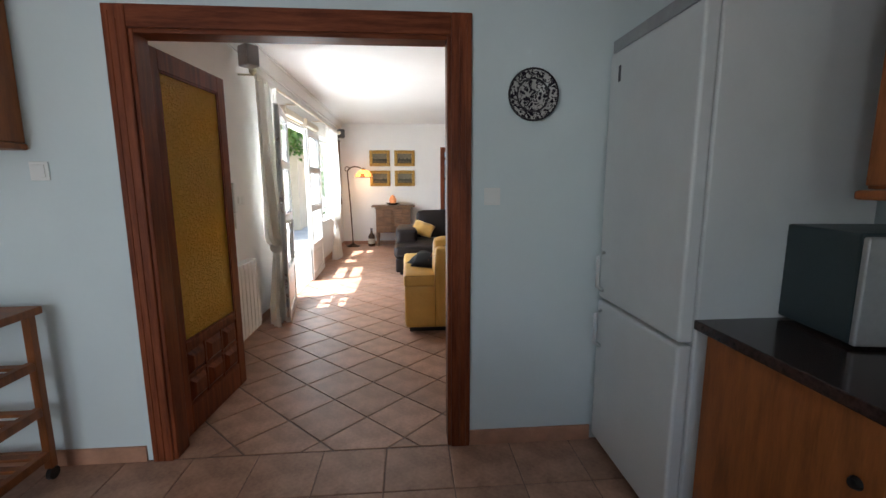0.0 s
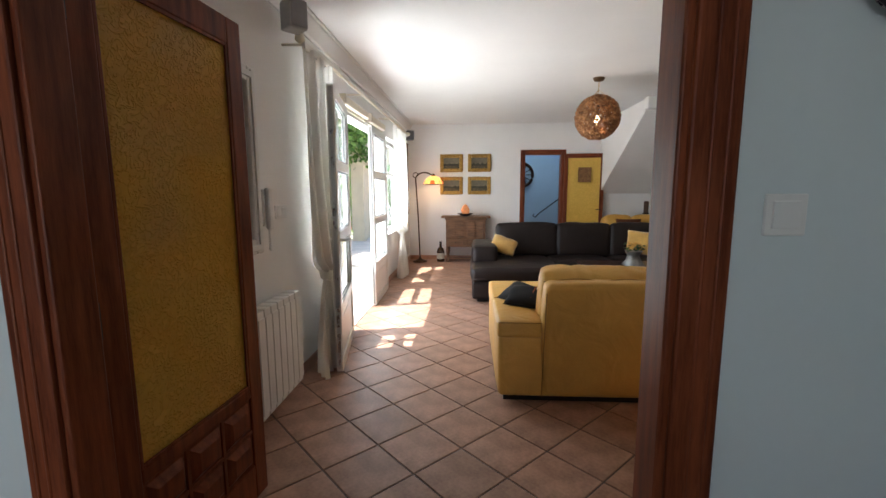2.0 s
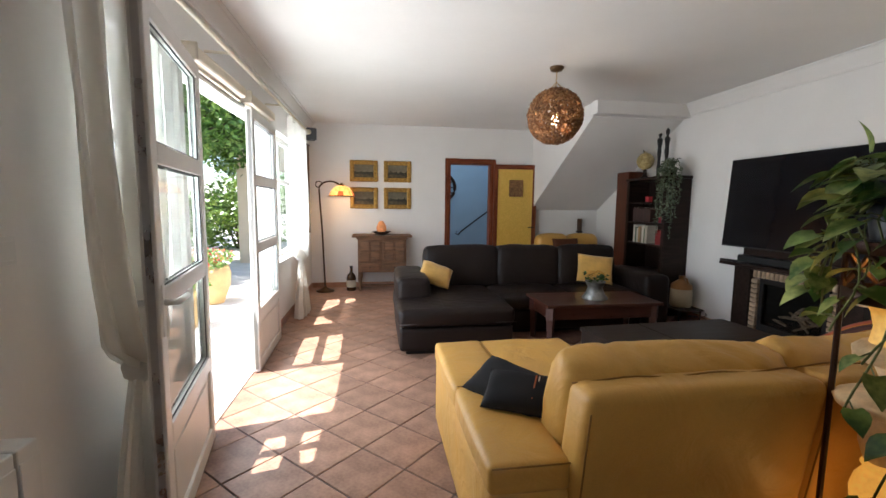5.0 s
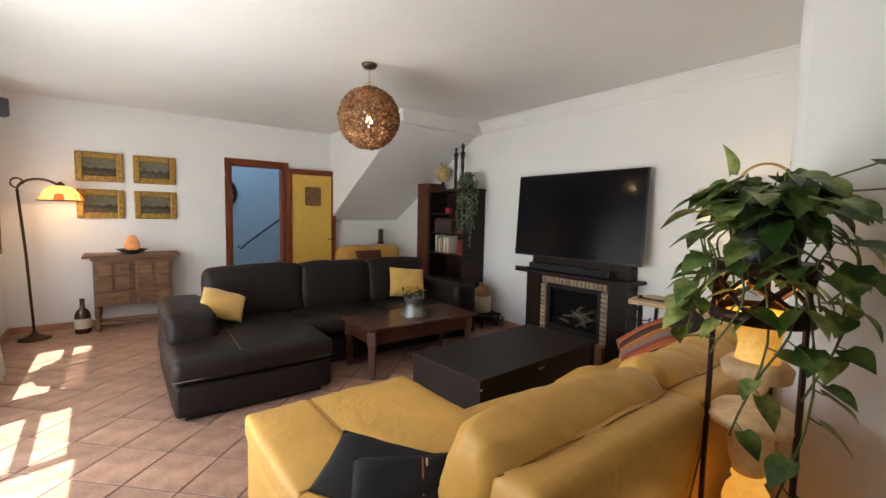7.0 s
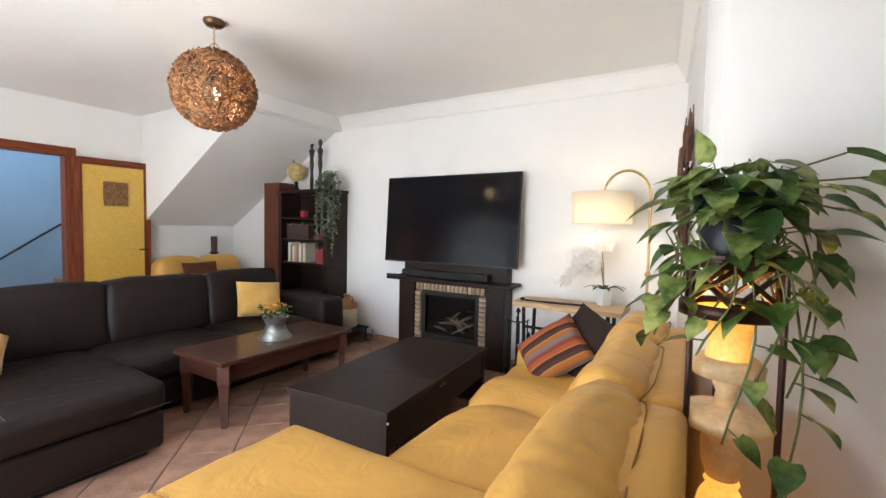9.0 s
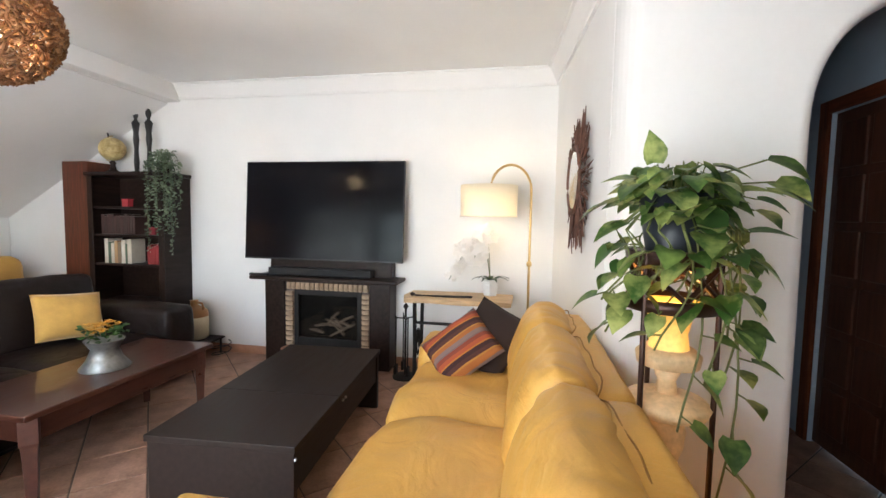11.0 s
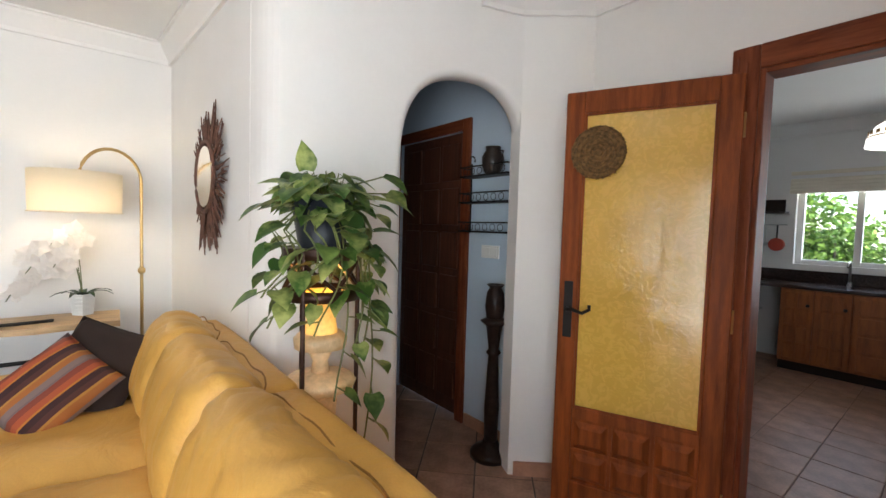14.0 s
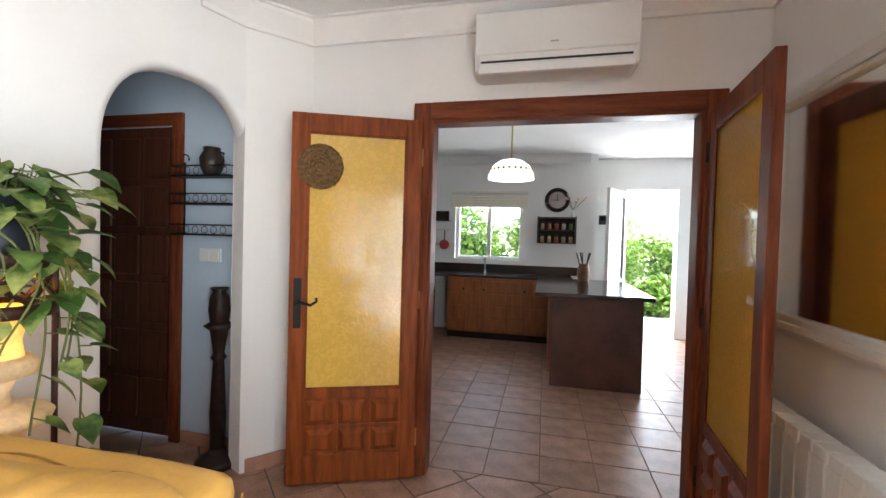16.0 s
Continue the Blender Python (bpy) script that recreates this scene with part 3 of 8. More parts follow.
casing("door_1", -1.0, 0.43, 2.06, YK - 0.022, YL + 0.022, 0.085, MAHOG, "red-brown varnished wooden double door frame")
glazed_leaf("door_leaf", (-1.02, YL + 0.03, 0.012), 85.5, 0.725, 2.02, MAHOG, "open red-brown wooden door leaf with amber glass", AMBER, handle=0)
glazed_leaf("door_leaf", (0.455, YL + 0.045, 0.012), 23, 0.70, 2.02, PINE, "open honey-brown wooden door leaf with amber glass", AMBERS)
casing("door_2", 0.99, 1.73, 2.09, YF - 0.02, YF + 0.16, 0.065, MAHOG, "red-brown wooden frame of the far doorway")


def far_leaf():
    t = thing("far_door_leaf", (1.76, YF - 0.04, 0.01), "open wooden door leaf with amber glass beside the stairwell", "door", rz=-5)
    w, h = 0.74, 2.06
    for a in ((0, 0, 0.07, h), (w - 0.07, 0, w, h)):
        part("stile", box(a[0], -0.018, a[1], a[2], 0.018, a[3], 0.004), MAHOG, t)
    part("rail", box(0.07, -0.018, h - 0.08, w - 0.07, 0.018, h, 0.004), MAHOGH, t)
    part("rail", box(0.07, -0.018, 0, w - 0.07, 0.018, 0.14, 0.004), MAHOGH, t)
    part("glass_pane", box(0.065, -0.004, 0.135, w - 0.065, 0.004, h - 0.075), AMBERS, t, "amber cast glass pane")
    part("lever", tube([(w - 0.04, -0.018, 1.0), (w - 0.04, -0.06, 1.0), (w - 0.14, -0.06, 1.0)], 0.009), IRON, t, "dark lever handle")
    part("hung_square", box(0.26, -0.03, 1.52, 0.50, -0.02, 1.80, 0.004), mat("woven_brown_straw", (0.20, 0.10, 0.04), 0.9, var=0.5, scale=50, bump=0.8, fine=120), t, "small woven brown wall hanging")


far_leaf()


def hall_door():
    t = thing("door_3", (2.52, 2.30, 0), "dark brown panelled wooden door in the hallway", "door", kind="structure")
    m = mat("dark_panelled_wood", (0.085, 0.028, 0.014), 0.3, var=0.35, scale=4, bump=0.15, fine=30, stretch=(9, 9, 0.8), coat=0.3)
    for s in (-1, 1):
        part("architrave", box(s * 0.40 - (0.08 if s < 0 else -0.0), 0.085, 0, s * 0.40 + (0.08 if s > 0 else 0.0), 0.11, 2.14, 0.006), MAHOG, t)
    part("architrave_head", box(-0.40, 0.085, 2.06, 0.40, 0.11, 2.14, 0.006), MAHOGH, t)
    part("slab", box(-0.40, 0.02, 0.01, 0.40, 0.06, 2.06, 0.003), m, t)
    for i in range(3):
        for j in range(6):
            x0, z0 = -0.34 + i * 0.235, 0.12 + j * 0.32
            part("raised_panel", bevel(box(x0, 0.06, z0, x0 + 0.20, 0.078, z0 + 0.27), 0.016, 2), m, t)


hall_door()


# ---- terrace doors and windows ----
def glazed_frame(t, w, h, rails, panel=True, st=0.075, th=0.025):
    part("stile", box(0, -th, 0, st, th, h, 0.006), PVC, t)
    part("stile", box(w - st, -th, 0, w, th, h, 0.006), PVC, t)
    for z0, z1 in rails:
        part("rail", box(st, -th, z0, w - st, th, z1, 0.006), PVC, t)
    zs = sorted(rails)
    for (a0, a1), (b0, b1) in zip(zs, zs[1:]):
        if panel and a0 < 0.1:
            part("bottom_panel", box(st, -0.010, a1, w - st, 0.010, b0), PVC, t)
            part("panel_bead", box(st + 0.05, -0.016, a1 + 0.05, w - st - 0.05, 0.016, b0 - 0.05, 0.006), PVC, t)
            continue
        g = part("pane", box(st - 0.004, -0.003, a1 - 0.004, w - st + 0.004, 0.003, b0 + 0.004), GLASS, t, "clear glass pane")
        g.visible_shadow = False
        for s in (-1, 1):
            part("gasket", box(st, s * 0.010, a1, st + 0.007, s * 0.014, b0), BLACKP, t)
            part("gasket", box(w - st - 0.007, s * 0.010, a1, w - st, s * 0.014, b0), BLACKP, t)
            part("gasket", box(st + 0.007, s * 0.010, a1, w - st - 0.007, s * 0.014, a1 + 0.007), BLACKP, t)
            part("gasket", box(st + 0.007, s * 0.010, b0 - 0.007, w - st - 0.007, s * 0.014, b0), BLACKP, t)


RAILS = [(0.0, 0.09), (0.43, 0.51), (0.97, 1.05), (1.51, 1.59), (2.02, 2.10)]
leafA = thing("terrace_door_leaf", (-1.165, 5.235, 0.012), "open white terrace door leaf with three glass panes", "door", rz=-79.5)
glazed_frame(leafA, 0.92, 2.10, RAILS)
part("lever", tube([(0.88, -0.025, 1.0), (0.88, -0.075, 1.0), (0.76, -0.08, 1.0)], 0.012), PLASTIC, leafA, "white lever handle", smooth=True)
part("lever", tube([(0.88, 0.025, 1.0), (0.88, 0.075, 1.0), (0.76, 0.08, 1.0)], 0.012), PLASTIC, leafA, "white lever handle", smooth=True)
part("lock_plate", box(0.865, -0.03, 0.87, 0.895, 0.03, 1.07, 0.004), PLASTIC, leafA)
part("edge_strip", box(0.92, -0.012, 0.02, 0.923, 0.012, 2.08), STEEL, leafA, "metal edge strip with latch")
leafB = thing("terrace_door_leaf", (-1.20, 7.14, 0.012), "closed white terrace door leaf with three glass panes", "door", rz=-88)
glazed_frame(leafB, 0.92, 2.10, RAILS)
part("edge_strip", box(0.92, -0.012, 0.02, 0.923, 0.012, 2.08), mat("dull_grey_metal", (0.25, 0.24, 0.22), 0.4, metal=0.8), leafB, "grey metal edge strip")
win = thing("window_1", (-1.30, 6.18, 0), "white frame of the terrace doors", "door frame", kind="structure")
part("frame_post", box(-0.08, -0.96, 0, 0.06, -0.90, 2.14, 0.005), PVC, win)
part("frame_post", box(-0.08, 0.92, 0, 0.06, 0.98, 2.14, 0.005), PVC, win)
part("frame_head", box(-0.08, -0.90, 2.115, 0.06, 0.92, 2.14, 0.004), PVC, win)
part("threshold", box(-0.2, -0.90, -0.004, 0.10, 0.92, 0.010, 0.003), mat("pale_marble_sill", (0.62, 0.57, 0.50), 0.3, var=0.12), win, "pale marble threshold")
for nm, y0, y1, z0, z1, lab in (("window_2", 4.66, 5.12, 0.9, 2.12, "white near window beside the terrace door"), ("window_3", 7.42, 8.82, 0.72, 2.16, "white window behind the sheer curtain")):
    w3 = thing(nm, (-1.40, (y0 + y1) / 2, z0), lab, "window", kind="structure")
    hw, hh = (y1 - y0) / 2, z1 - z0
    for a in ((-hw, 0, -hw + 0.06, hh), (hw - 0.06, 0, hw, hh), (-0.03, 0.06, 0.03, hh - 0.06)):
        part("window_frame", box(-0.03, a[0], a[1], 0.03, a[2], a[3], 0.004), PVC, w3)
    for a in ((0, 0.06), (hh - 0.06, hh), (hh * 0.62, hh * 0.62 + 0.05)):
        part("window_frame", box(-0.029, -hw + 0.06, a[0], 0.029, hw - 0.06, a[1], 0.004), PVC, w3)
    part("window_sill", box(0.031, -hw, -0.001, 0.16, hw, 0.018, 0.004), PVC, w3)
    g = part("pane", box(-0.003, -hw + 0.05, 0.05, 0.003, hw - 0.05, hh - 0.05), GLASS, w3)
    g.visible_shadow = False


# ---- sofas ----
def piping(pts, parent, material, r=0.006):
    return part("piping", tube(pts, r, 6), material, parent, smooth=True)


def slumped_cushion(x0, x1, at, lean, half, thick, seed):
    """A loose leather back cushion: a puffed roll with gathered ends, soft folds and an uneven top."""
    rng = random.Random(seed)
    b = bmesh.new()
    off = Vector((rng.uniform(0, 40), rng.uniform(0, 40), rng.uniform(0, 40)))
    N, M = 44, 48
    hx, cx = (x1 - x0) / 2, (x0 + x1) / 2
    m = pose(0, at[0], at[1], lean)
    rings = []
    for i in range(N + 1):
        u = -1 + 2 * i / N
        u = math.copysign(1 - (1 - abs(u)) ** 1.25, u)
        e = max(0.0, 1 - abs(u) ** 7) ** 0.5
        row = []
        for k in range(M):
            a = 2 * math.pi * k / M
            c, s = math.cos(a), math.sin(a)
            y = thick * math.copysign(abs(c) ** 0.75, c) * (0.30 + 0.70 * e)
            z = half * math.copysign(abs(s) ** 0.62, s) * (0.80 + 0.20 * e)
            p = Vector((cx + u * hx, y, z))
            fold = 0.020 * noise.noise(Vector((p.x * 2.6, y * 4, z * 4)) + off)
            crease = noise.noise(Vector((p.x * 6 + z * 5, y * 3, z * 9 - p.x * 4)) + off * 1.7)
            gather = 0.010 * math.sin(a * 11 + seed) * math.exp(-(1 - abs(u)) * 7)
            grow = fold - 0.016 * max(0.0, 1 - abs(crease) * 7) * (1 - e * 0.35) + gather * e
            p.y += c * grow
            p.z += s * grow - 0.010 * (1 - u * u) * (s > 0)
            row.append(b.verts.new(m @ p))
        rings.append(row)
    for A, B in zip(rings, rings[1:]):
        for k in range(M):
            b.faces.new((A[k], A[(k + 1) % M], B[(k + 1) % M], B[k]))
    b.faces.new(rings[0][::-1])
    b.faces.new(rings[-1])
    bmesh.ops.recalc_face_normals(b, faces=b.faces)
    return b, m


def yellow_sofa():
    t = thing("corner_sofa", (0.165, 3.935, 0), "mustard yellow leather corner sofa with a chaise", "sofa", rz=0.4)
    dark = mat("dark_seam_thread", (0.30, 0.15, 0.03), 0.7, bump=0.0)
    part("plinth", box(0.04, 0.06, 0.0, 2.58, 0.90, 0.055), BLACKP, t, "black recessed plinth")
    part("plinth", box(0.04, 0.90, 0.0, 0.74, 1.22, 0.055), BLACKP, t, "black recessed plinth")
    # chaise: a flat block whose top is sewn from four pieces
    part("chaise_base", soft(0.0, 0.0, 0.05, 0.80, 1.265, 0.46, 0.03, 0.006, 1), YLEATHER, t, smooth=True)
    part("side_arm", soft(-0.006, -0.004, 0.44, 0.277, 0.60, 0.553, 0.022, 0.008, 3), YLEATHER, t, smooth=True)
    part("chaise_border", soft(-0.006, 0.597, 0.44, 0.277, 1.27, 0.548, 0.022, 0.008, 13), YLEATHER, t, smooth=True)
    part("chaise_cushion", soft(0.272, 0.18, 0.44, 0.81, 1.272, 0.545, 0.024, 0.010, 2, 7), YLEATHER, t, smooth=True)
    part("seat_base", soft(0.805, 0.02, 0.05, 2.34, 0.84, 0.33, 0.03, 0.006, 4), YLEATHER, t, smooth=True)
    for k, (a, b) in enumerate(((0.815, 1.57), (1.565, 2.335))):
        part("seat_cushion", soft(a, 0.17, 0.325, b, 0.87, 0.475, 0.055, 0.035, 5 + k, 9), YLEATHER, t, smooth=True)
    for a, b, k in ((0.275, 1.135, 8), (1.137, 2.40, 9)):
        bm = soft(a, -0.004, 0.05, b, 0.17, 0.815, 0.04, 0.008, k)
        for v in bm.verts:      # the back leans outwards
            v.co.y -= 0.145 * (v.co.z - 0.05)
        part("back_panel", bm, YLEATHER, t, smooth=True)
    for k, (a, b, z) in enumerate(((0.265, 1.14, 0.655), (1.115, 1.86, 0.665), (1.835, 2.39, 0.68))):
        bm, m = slumped_cushion(a, b, (0.16, z), 19, 0.235, 0.14, 20 + k)
        part("back_cushion", bm, YLEATHER, t, smooth=True)
        piping([m @ Vector(((a + b) / 2 + f * (b - a) / 2, -0.104 + 0.03 * f ** 6, 0.214 - 0.035 * f ** 8 + 0.006 * math.sin(9 * f + k))) for f in (-0.97 + 1.94 * q / 16 for q in range(17))], t, dark, 0.003)
    part("end_arm", soft(2.335, 0.0, 0.05, 2.62, 0.90, 0.60, 0.06, 0.02, 31), YLEATHER, t, smooth=True)
    for x in (0.07, 2.5):
        for y in (0.08, 0.85):
            part("foot", lathe([(0.02, 0), (0.024, 0.05)], 12, at=(x, y, 0)), BLACKP, t)
    for pts in ([(0.005, 0.598, 0.554), (0.27, 0.598, 0.556)], [(0.274, 0.20, 0.548), (0.275, 1.24, 0.548)], [(0.0, -0.011, 0.545), (0.275, -0.011, 0.545)], [(0.275, -0.013, 0.06), (0.275, -0.112, 0.76)], [(1.136, -0.013, 0.06), (1.136, -0.112, 0.76)]):
        piping(pts, t, dark, 0.003)
    return t


yellow_sofa()


def black_sofa():
    t = thing("corner_sofa", (0.0, 6.46, 0), "worn dark brown leather corner sofa with a chaise", "sofa")
    thread = mat("grey_worn_thread", (0.10, 0.09, 0.085), 0.7, bump=0.0)
    part("plinth", box(0.06, 0.06, 0, 1.0, 1.3, 0.05), BLACKP, t)
    part("plinth", box(1.0, 0.62, 0, 3.0, 1.3, 0.05), BLACKP, t)
    part("chaise_base", soft(0.0, 0.0, 0.04, 1.07, 1.32, 0.26, 0.03, 0.006, 41), BLEATHER, t, smooth=True)
    part("chaise_cushion", soft(-0.01, -0.012, 0.262, 1.08, 1.2, 0.43, 0.05, 0.02, 42), BLEATHER, t, smooth=True)
    part("seat_base", soft(1.072, 0.55, 0.04, 2.75, 1.32, 0.26, 0.03, 0.006, 43), BLEATHER, t, smooth=True)
    for k, (a, b) in enumerate(((1.085, 1.92), (1.925, 2.75))):
        part("seat_cushion", soft(a, 0.53, 0.262, b, 1.2, 0.43, 0.05, 0.022, 44 + k), BLEATHER, t, smooth=True)
    part("left_arm", soft(0.0, 0.46, 0.40, 0.33, 1.40, 0.635, 0.045, 0.012, 46), BLEATHER, t, smooth=True)
    part("right_arm", soft(2.755, 0.50, 0.04, 3.05, 1.40, 0.62, 0.045, 0.012, 47), BLEATHER, t, smooth=True)
    part("back_panel", soft(0.33, 1.24, 0.05, 2.754, 1.42, 0.62, 0.03, 0.004, 48), BLEATHER, t, smooth=True)
    for k, (a, b) in enumerate(((0.36, 1.235), (1.24, 2.0), (2.005, 2.74))):
        c = part("back_cushion", soft(a, -0.11, -0.24, b, 0.11, 0.25, 0.05, 0.025, 50 + k), BLEATHER, t, smooth=True)
        c.matrix_local = pose(0, 1.25, 0.63, -9, 0, 0)
    piping([(-0.02, -0.02, 0.30), (1.09, -0.02, 0.30)], t, thread, 0.003)
    piping([(0.40, 0.0, 0.448), (0.42, 0.6, 0.455), (0.42, 1.15, 0.455)], t, thread, 0.002)
    for x in (0.05, 1.0, 2.98):
        part("foot", box(x - 0.03, 0.62, 0.0, x + 0.03, 0.70, 0.05), BLACKP, t)
    return t


black_sofa()


# ---- tables ----
def coffee_table():
    t = thing("coffee_table", (1.37, 6.40, 0), "dark red-brown wooden coffee table", "table")
    part("tabletop", bevel(box(0, 0, 0.425, 1.20, 0.58, 0.455), 0.006, 2), REDWOOD, t)
    part("apron", box(0.05, 0.05, 0.30, 1.15, 0.07, 0.425, 0.003), REDWOOD, t)
    part("apron", box(0.05, 0.51, 0.30, 1.15, 0.53, 0.425, 0.003), REDWOOD, t)
    part("apron", box(0.05, 0.07, 0.30, 0.07, 0.51, 0.425, 0.003), REDWOOD, t)
    part("apron", box(1.13, 0.07, 0.30, 1.15, 0.51, 0.425, 0.003), REDWOOD, t)
    for x in (0.03, 1.10):
        for y in (0.03, 0.48):
            part("leg", lathe([(0.028, 0), (0.042, 0.28), (0.05, 0.3), (0.05, 0.424)], 4, at=(x + 0.035, y + 0.035, 0)), REDWOOD, t)
    return t


coffee_table()


def lift_table():
    t = thing("lift_top_table", (1.45, 5.12, 0), "espresso brown lift-top coffee table", "table", rz=4)
    part("tabletop", box(0, 0, 0.395, 0.52, 0.69, 0.425, 0.003), ESPRESSO, t)
    part("tabletop", box(0.524, 0, 0.395, 1.36, 0.69, 0.425, 0.003), ESPRESSO, t)
    part("end_panel", box(0.01, 0.01, 0, 0.04, 0.68, 0.394, 0.002), ESPRESSO, t)
    part("end_panel", box(1.31, 0.01, 0, 1.35, 0.68, 0.394, 0.002), ESPRESSO, t)
    part("apron", box(0.041, 0.02, 0.20, 1.309, 0.04, 0.394, 0.002), ESPRESSO, t)
    part("apron", box(0.041, 0.65, 0.20, 1.309, 0.67, 0.394, 0.002), ESPRESSO, t)
    part("bottom_board", box(0.041, 0.041, 0.20, 1.309, 0.649, 0.216), ESPRESSO, t)
    for x in (0.02, 0.62, 0.66):
        part("screw_cap", tube([(x, 0.012 if x < 0.1 else 0.021, 0.36), (x, 0.005 if x < 0.1 else 0.012, 0.36)], 0.008), STEEL, t, "small metal cap")
    return t


lift_table()


# ---- television wall ----
def television():
    t = thing("television", (3.60, 6.03, 1.43), "large flat black television on the wall", "television", ry=3.5)
    part("bezel", box(-0.065, -0.775, -0.455, -0.035, 0.775, 0.455, 0.004), BLACKP, t)
    part("screen", box(-0.068, -0.767, -0.440, -0.0655, 0.767, 0.447), SCREEN, t, "black glossy screen")
    part("back_case", box(-0.035, -0.55, -0.35, 0.02, 0.55, 0.25, 0.015), BLACKP, t)
    part("wall_bracket", box(0.02, -0.3, -0.2, 0.079, 0.3, 0.2, 0.004), IRON, t)
    return t


television()


def fireplace():
    t = thing("fireplace", (3.68, 5.97, 0), "dark wooden fireplace surround with a brick edge", "fireplace")
    for y0, y1 in ((-0.61, -0.42), (0.42, 0.61)):
        part("side_panel", box(-0.20, y0, 0, -0.001, y1, 0.80, 0.004), DARKWOOD, t)
    part("lintel", box(-0.20, -0.42, 0.775, -0.001, 0.42, 0.80, 0.003), DARKWOOD, t)
    part("mantel_shelf", bevel(box(-0.30, -0.70, 0.80, -0.001, 0.71, 0.835), 0.01, 2), DARKWOOD, t)
    part("mantel_upstand", box(-0.12, -0.60, 0.835, -0.001, 0.60, 0.985, 0.004), DARKWOOD, t)
    part("hearth", box(-0.26, -0.42, 0.0, -0.005, 0.42, 0.165, 0.004), mat("terracotta_hearth", (0.32, 0.16, 0.10), 0.6, var=0.3), t, "low terracotta hearth")
    brickm = mat("pale_fire_brick", (0.33, 0.235, 0.155), 0.85, var=0.35, scale=18, bump=0.6, fine=90, rnd=0.2)
    part("brick_backing", box(-0.15, -0.42, 0.165, -0.12, -0.33, 0.775), GROUT, t)
    part("brick_backing", box(-0.15, 0.33, 0.165, -0.12, 0.42, 0.775), GROUT, t)
    part("brick_backing", box(-0.15, -0.33, 0.705, -0.12, 0.33, 0.775), GROUT, t)
    first = None
    spots = [(s * 0.375, 0.195 + k * 0.047) for s in (-1, 1) for k in range(11)]
    for y, z in spots:
        if first is None:
            first = part("brick", box(-0.03, -0.036, -0.020, 0.012, 0.036, 0.020, 0.005, 1), brickm, t)
            ob = first
        else:
            ob = new("brick", first.data)
            ob.parent = t
        ob.matrix_local = pose(-0.16, y, z, random.uniform(-2, 2), 0, random.uniform(-2, 2))
    for k in range(17):
        ob = new("brick", first.data)
        ob.parent = t
        ob.matrix_local = pose(-0.16, -0.376 + k * 0.047, 0.742, 90 + random.uniform(-2, 2), 0, 0)
    part("fire_box", box(-0.11, -0.33, 0.166, -0.004, 0.33, 0.704), mat("soot_black", (0.008, 0.008, 0.008), 0.9), t)
    part("stove_frame", box(-0.17, -0.33, 0.168, -0.14, -0.29, 0.702, 0.004), IRON, t)
    part("stove_frame", box(-0.17, 0.29, 0.168, -0.14, 0.33, 0.702, 0.004), IRON, t)
    part("stove_frame", box(-0.17, -0.29, 0.655, -0.14, 0.29, 0.702, 0.004), IRON, t)
    part("stove_frame", box(-0.17, -0.29, 0.168, -0.14, 0.29, 0.255, 0.004), IRON, t)
    g = part("stove_glass", box(-0.165, -0.295, 0.25, -0.16, 0.295, 0.66), glass_mat("smoked_glass", (0.78, 0.76, 0.73)), t, "smoked stove glass")
    g.visible_shadow = False
    rng = random.Random(8)
    logm = mat("bleached_driftwood", (0.26, 0.21, 0.16), 0.9, var=0.4, bump=0.6, stretch=(6, 1, 6))
    for k in range(9):
        y, a, L = rng.uniform(-0.16, 0.16), rng.uniform(-60, 60), rng.uniform(0.12, 0.28)
        dy, dz = L / 2 * math.cos(radians(a)), L / 2 * math.sin(radians(a))
        z = 0.30 + rng.uniform(0.0, 0.14)
        x = -0.125
        part("log", tube([(x, y - dy, max(0.27, z - dz)), (x - 0.006, y, z + 0.01), (x, y + dy, max(0.27, z + dz))], 0.013, 7, radii=[0.011, 0.015, 0.009]), logm, t, smooth=True)
    return t


fireplace()


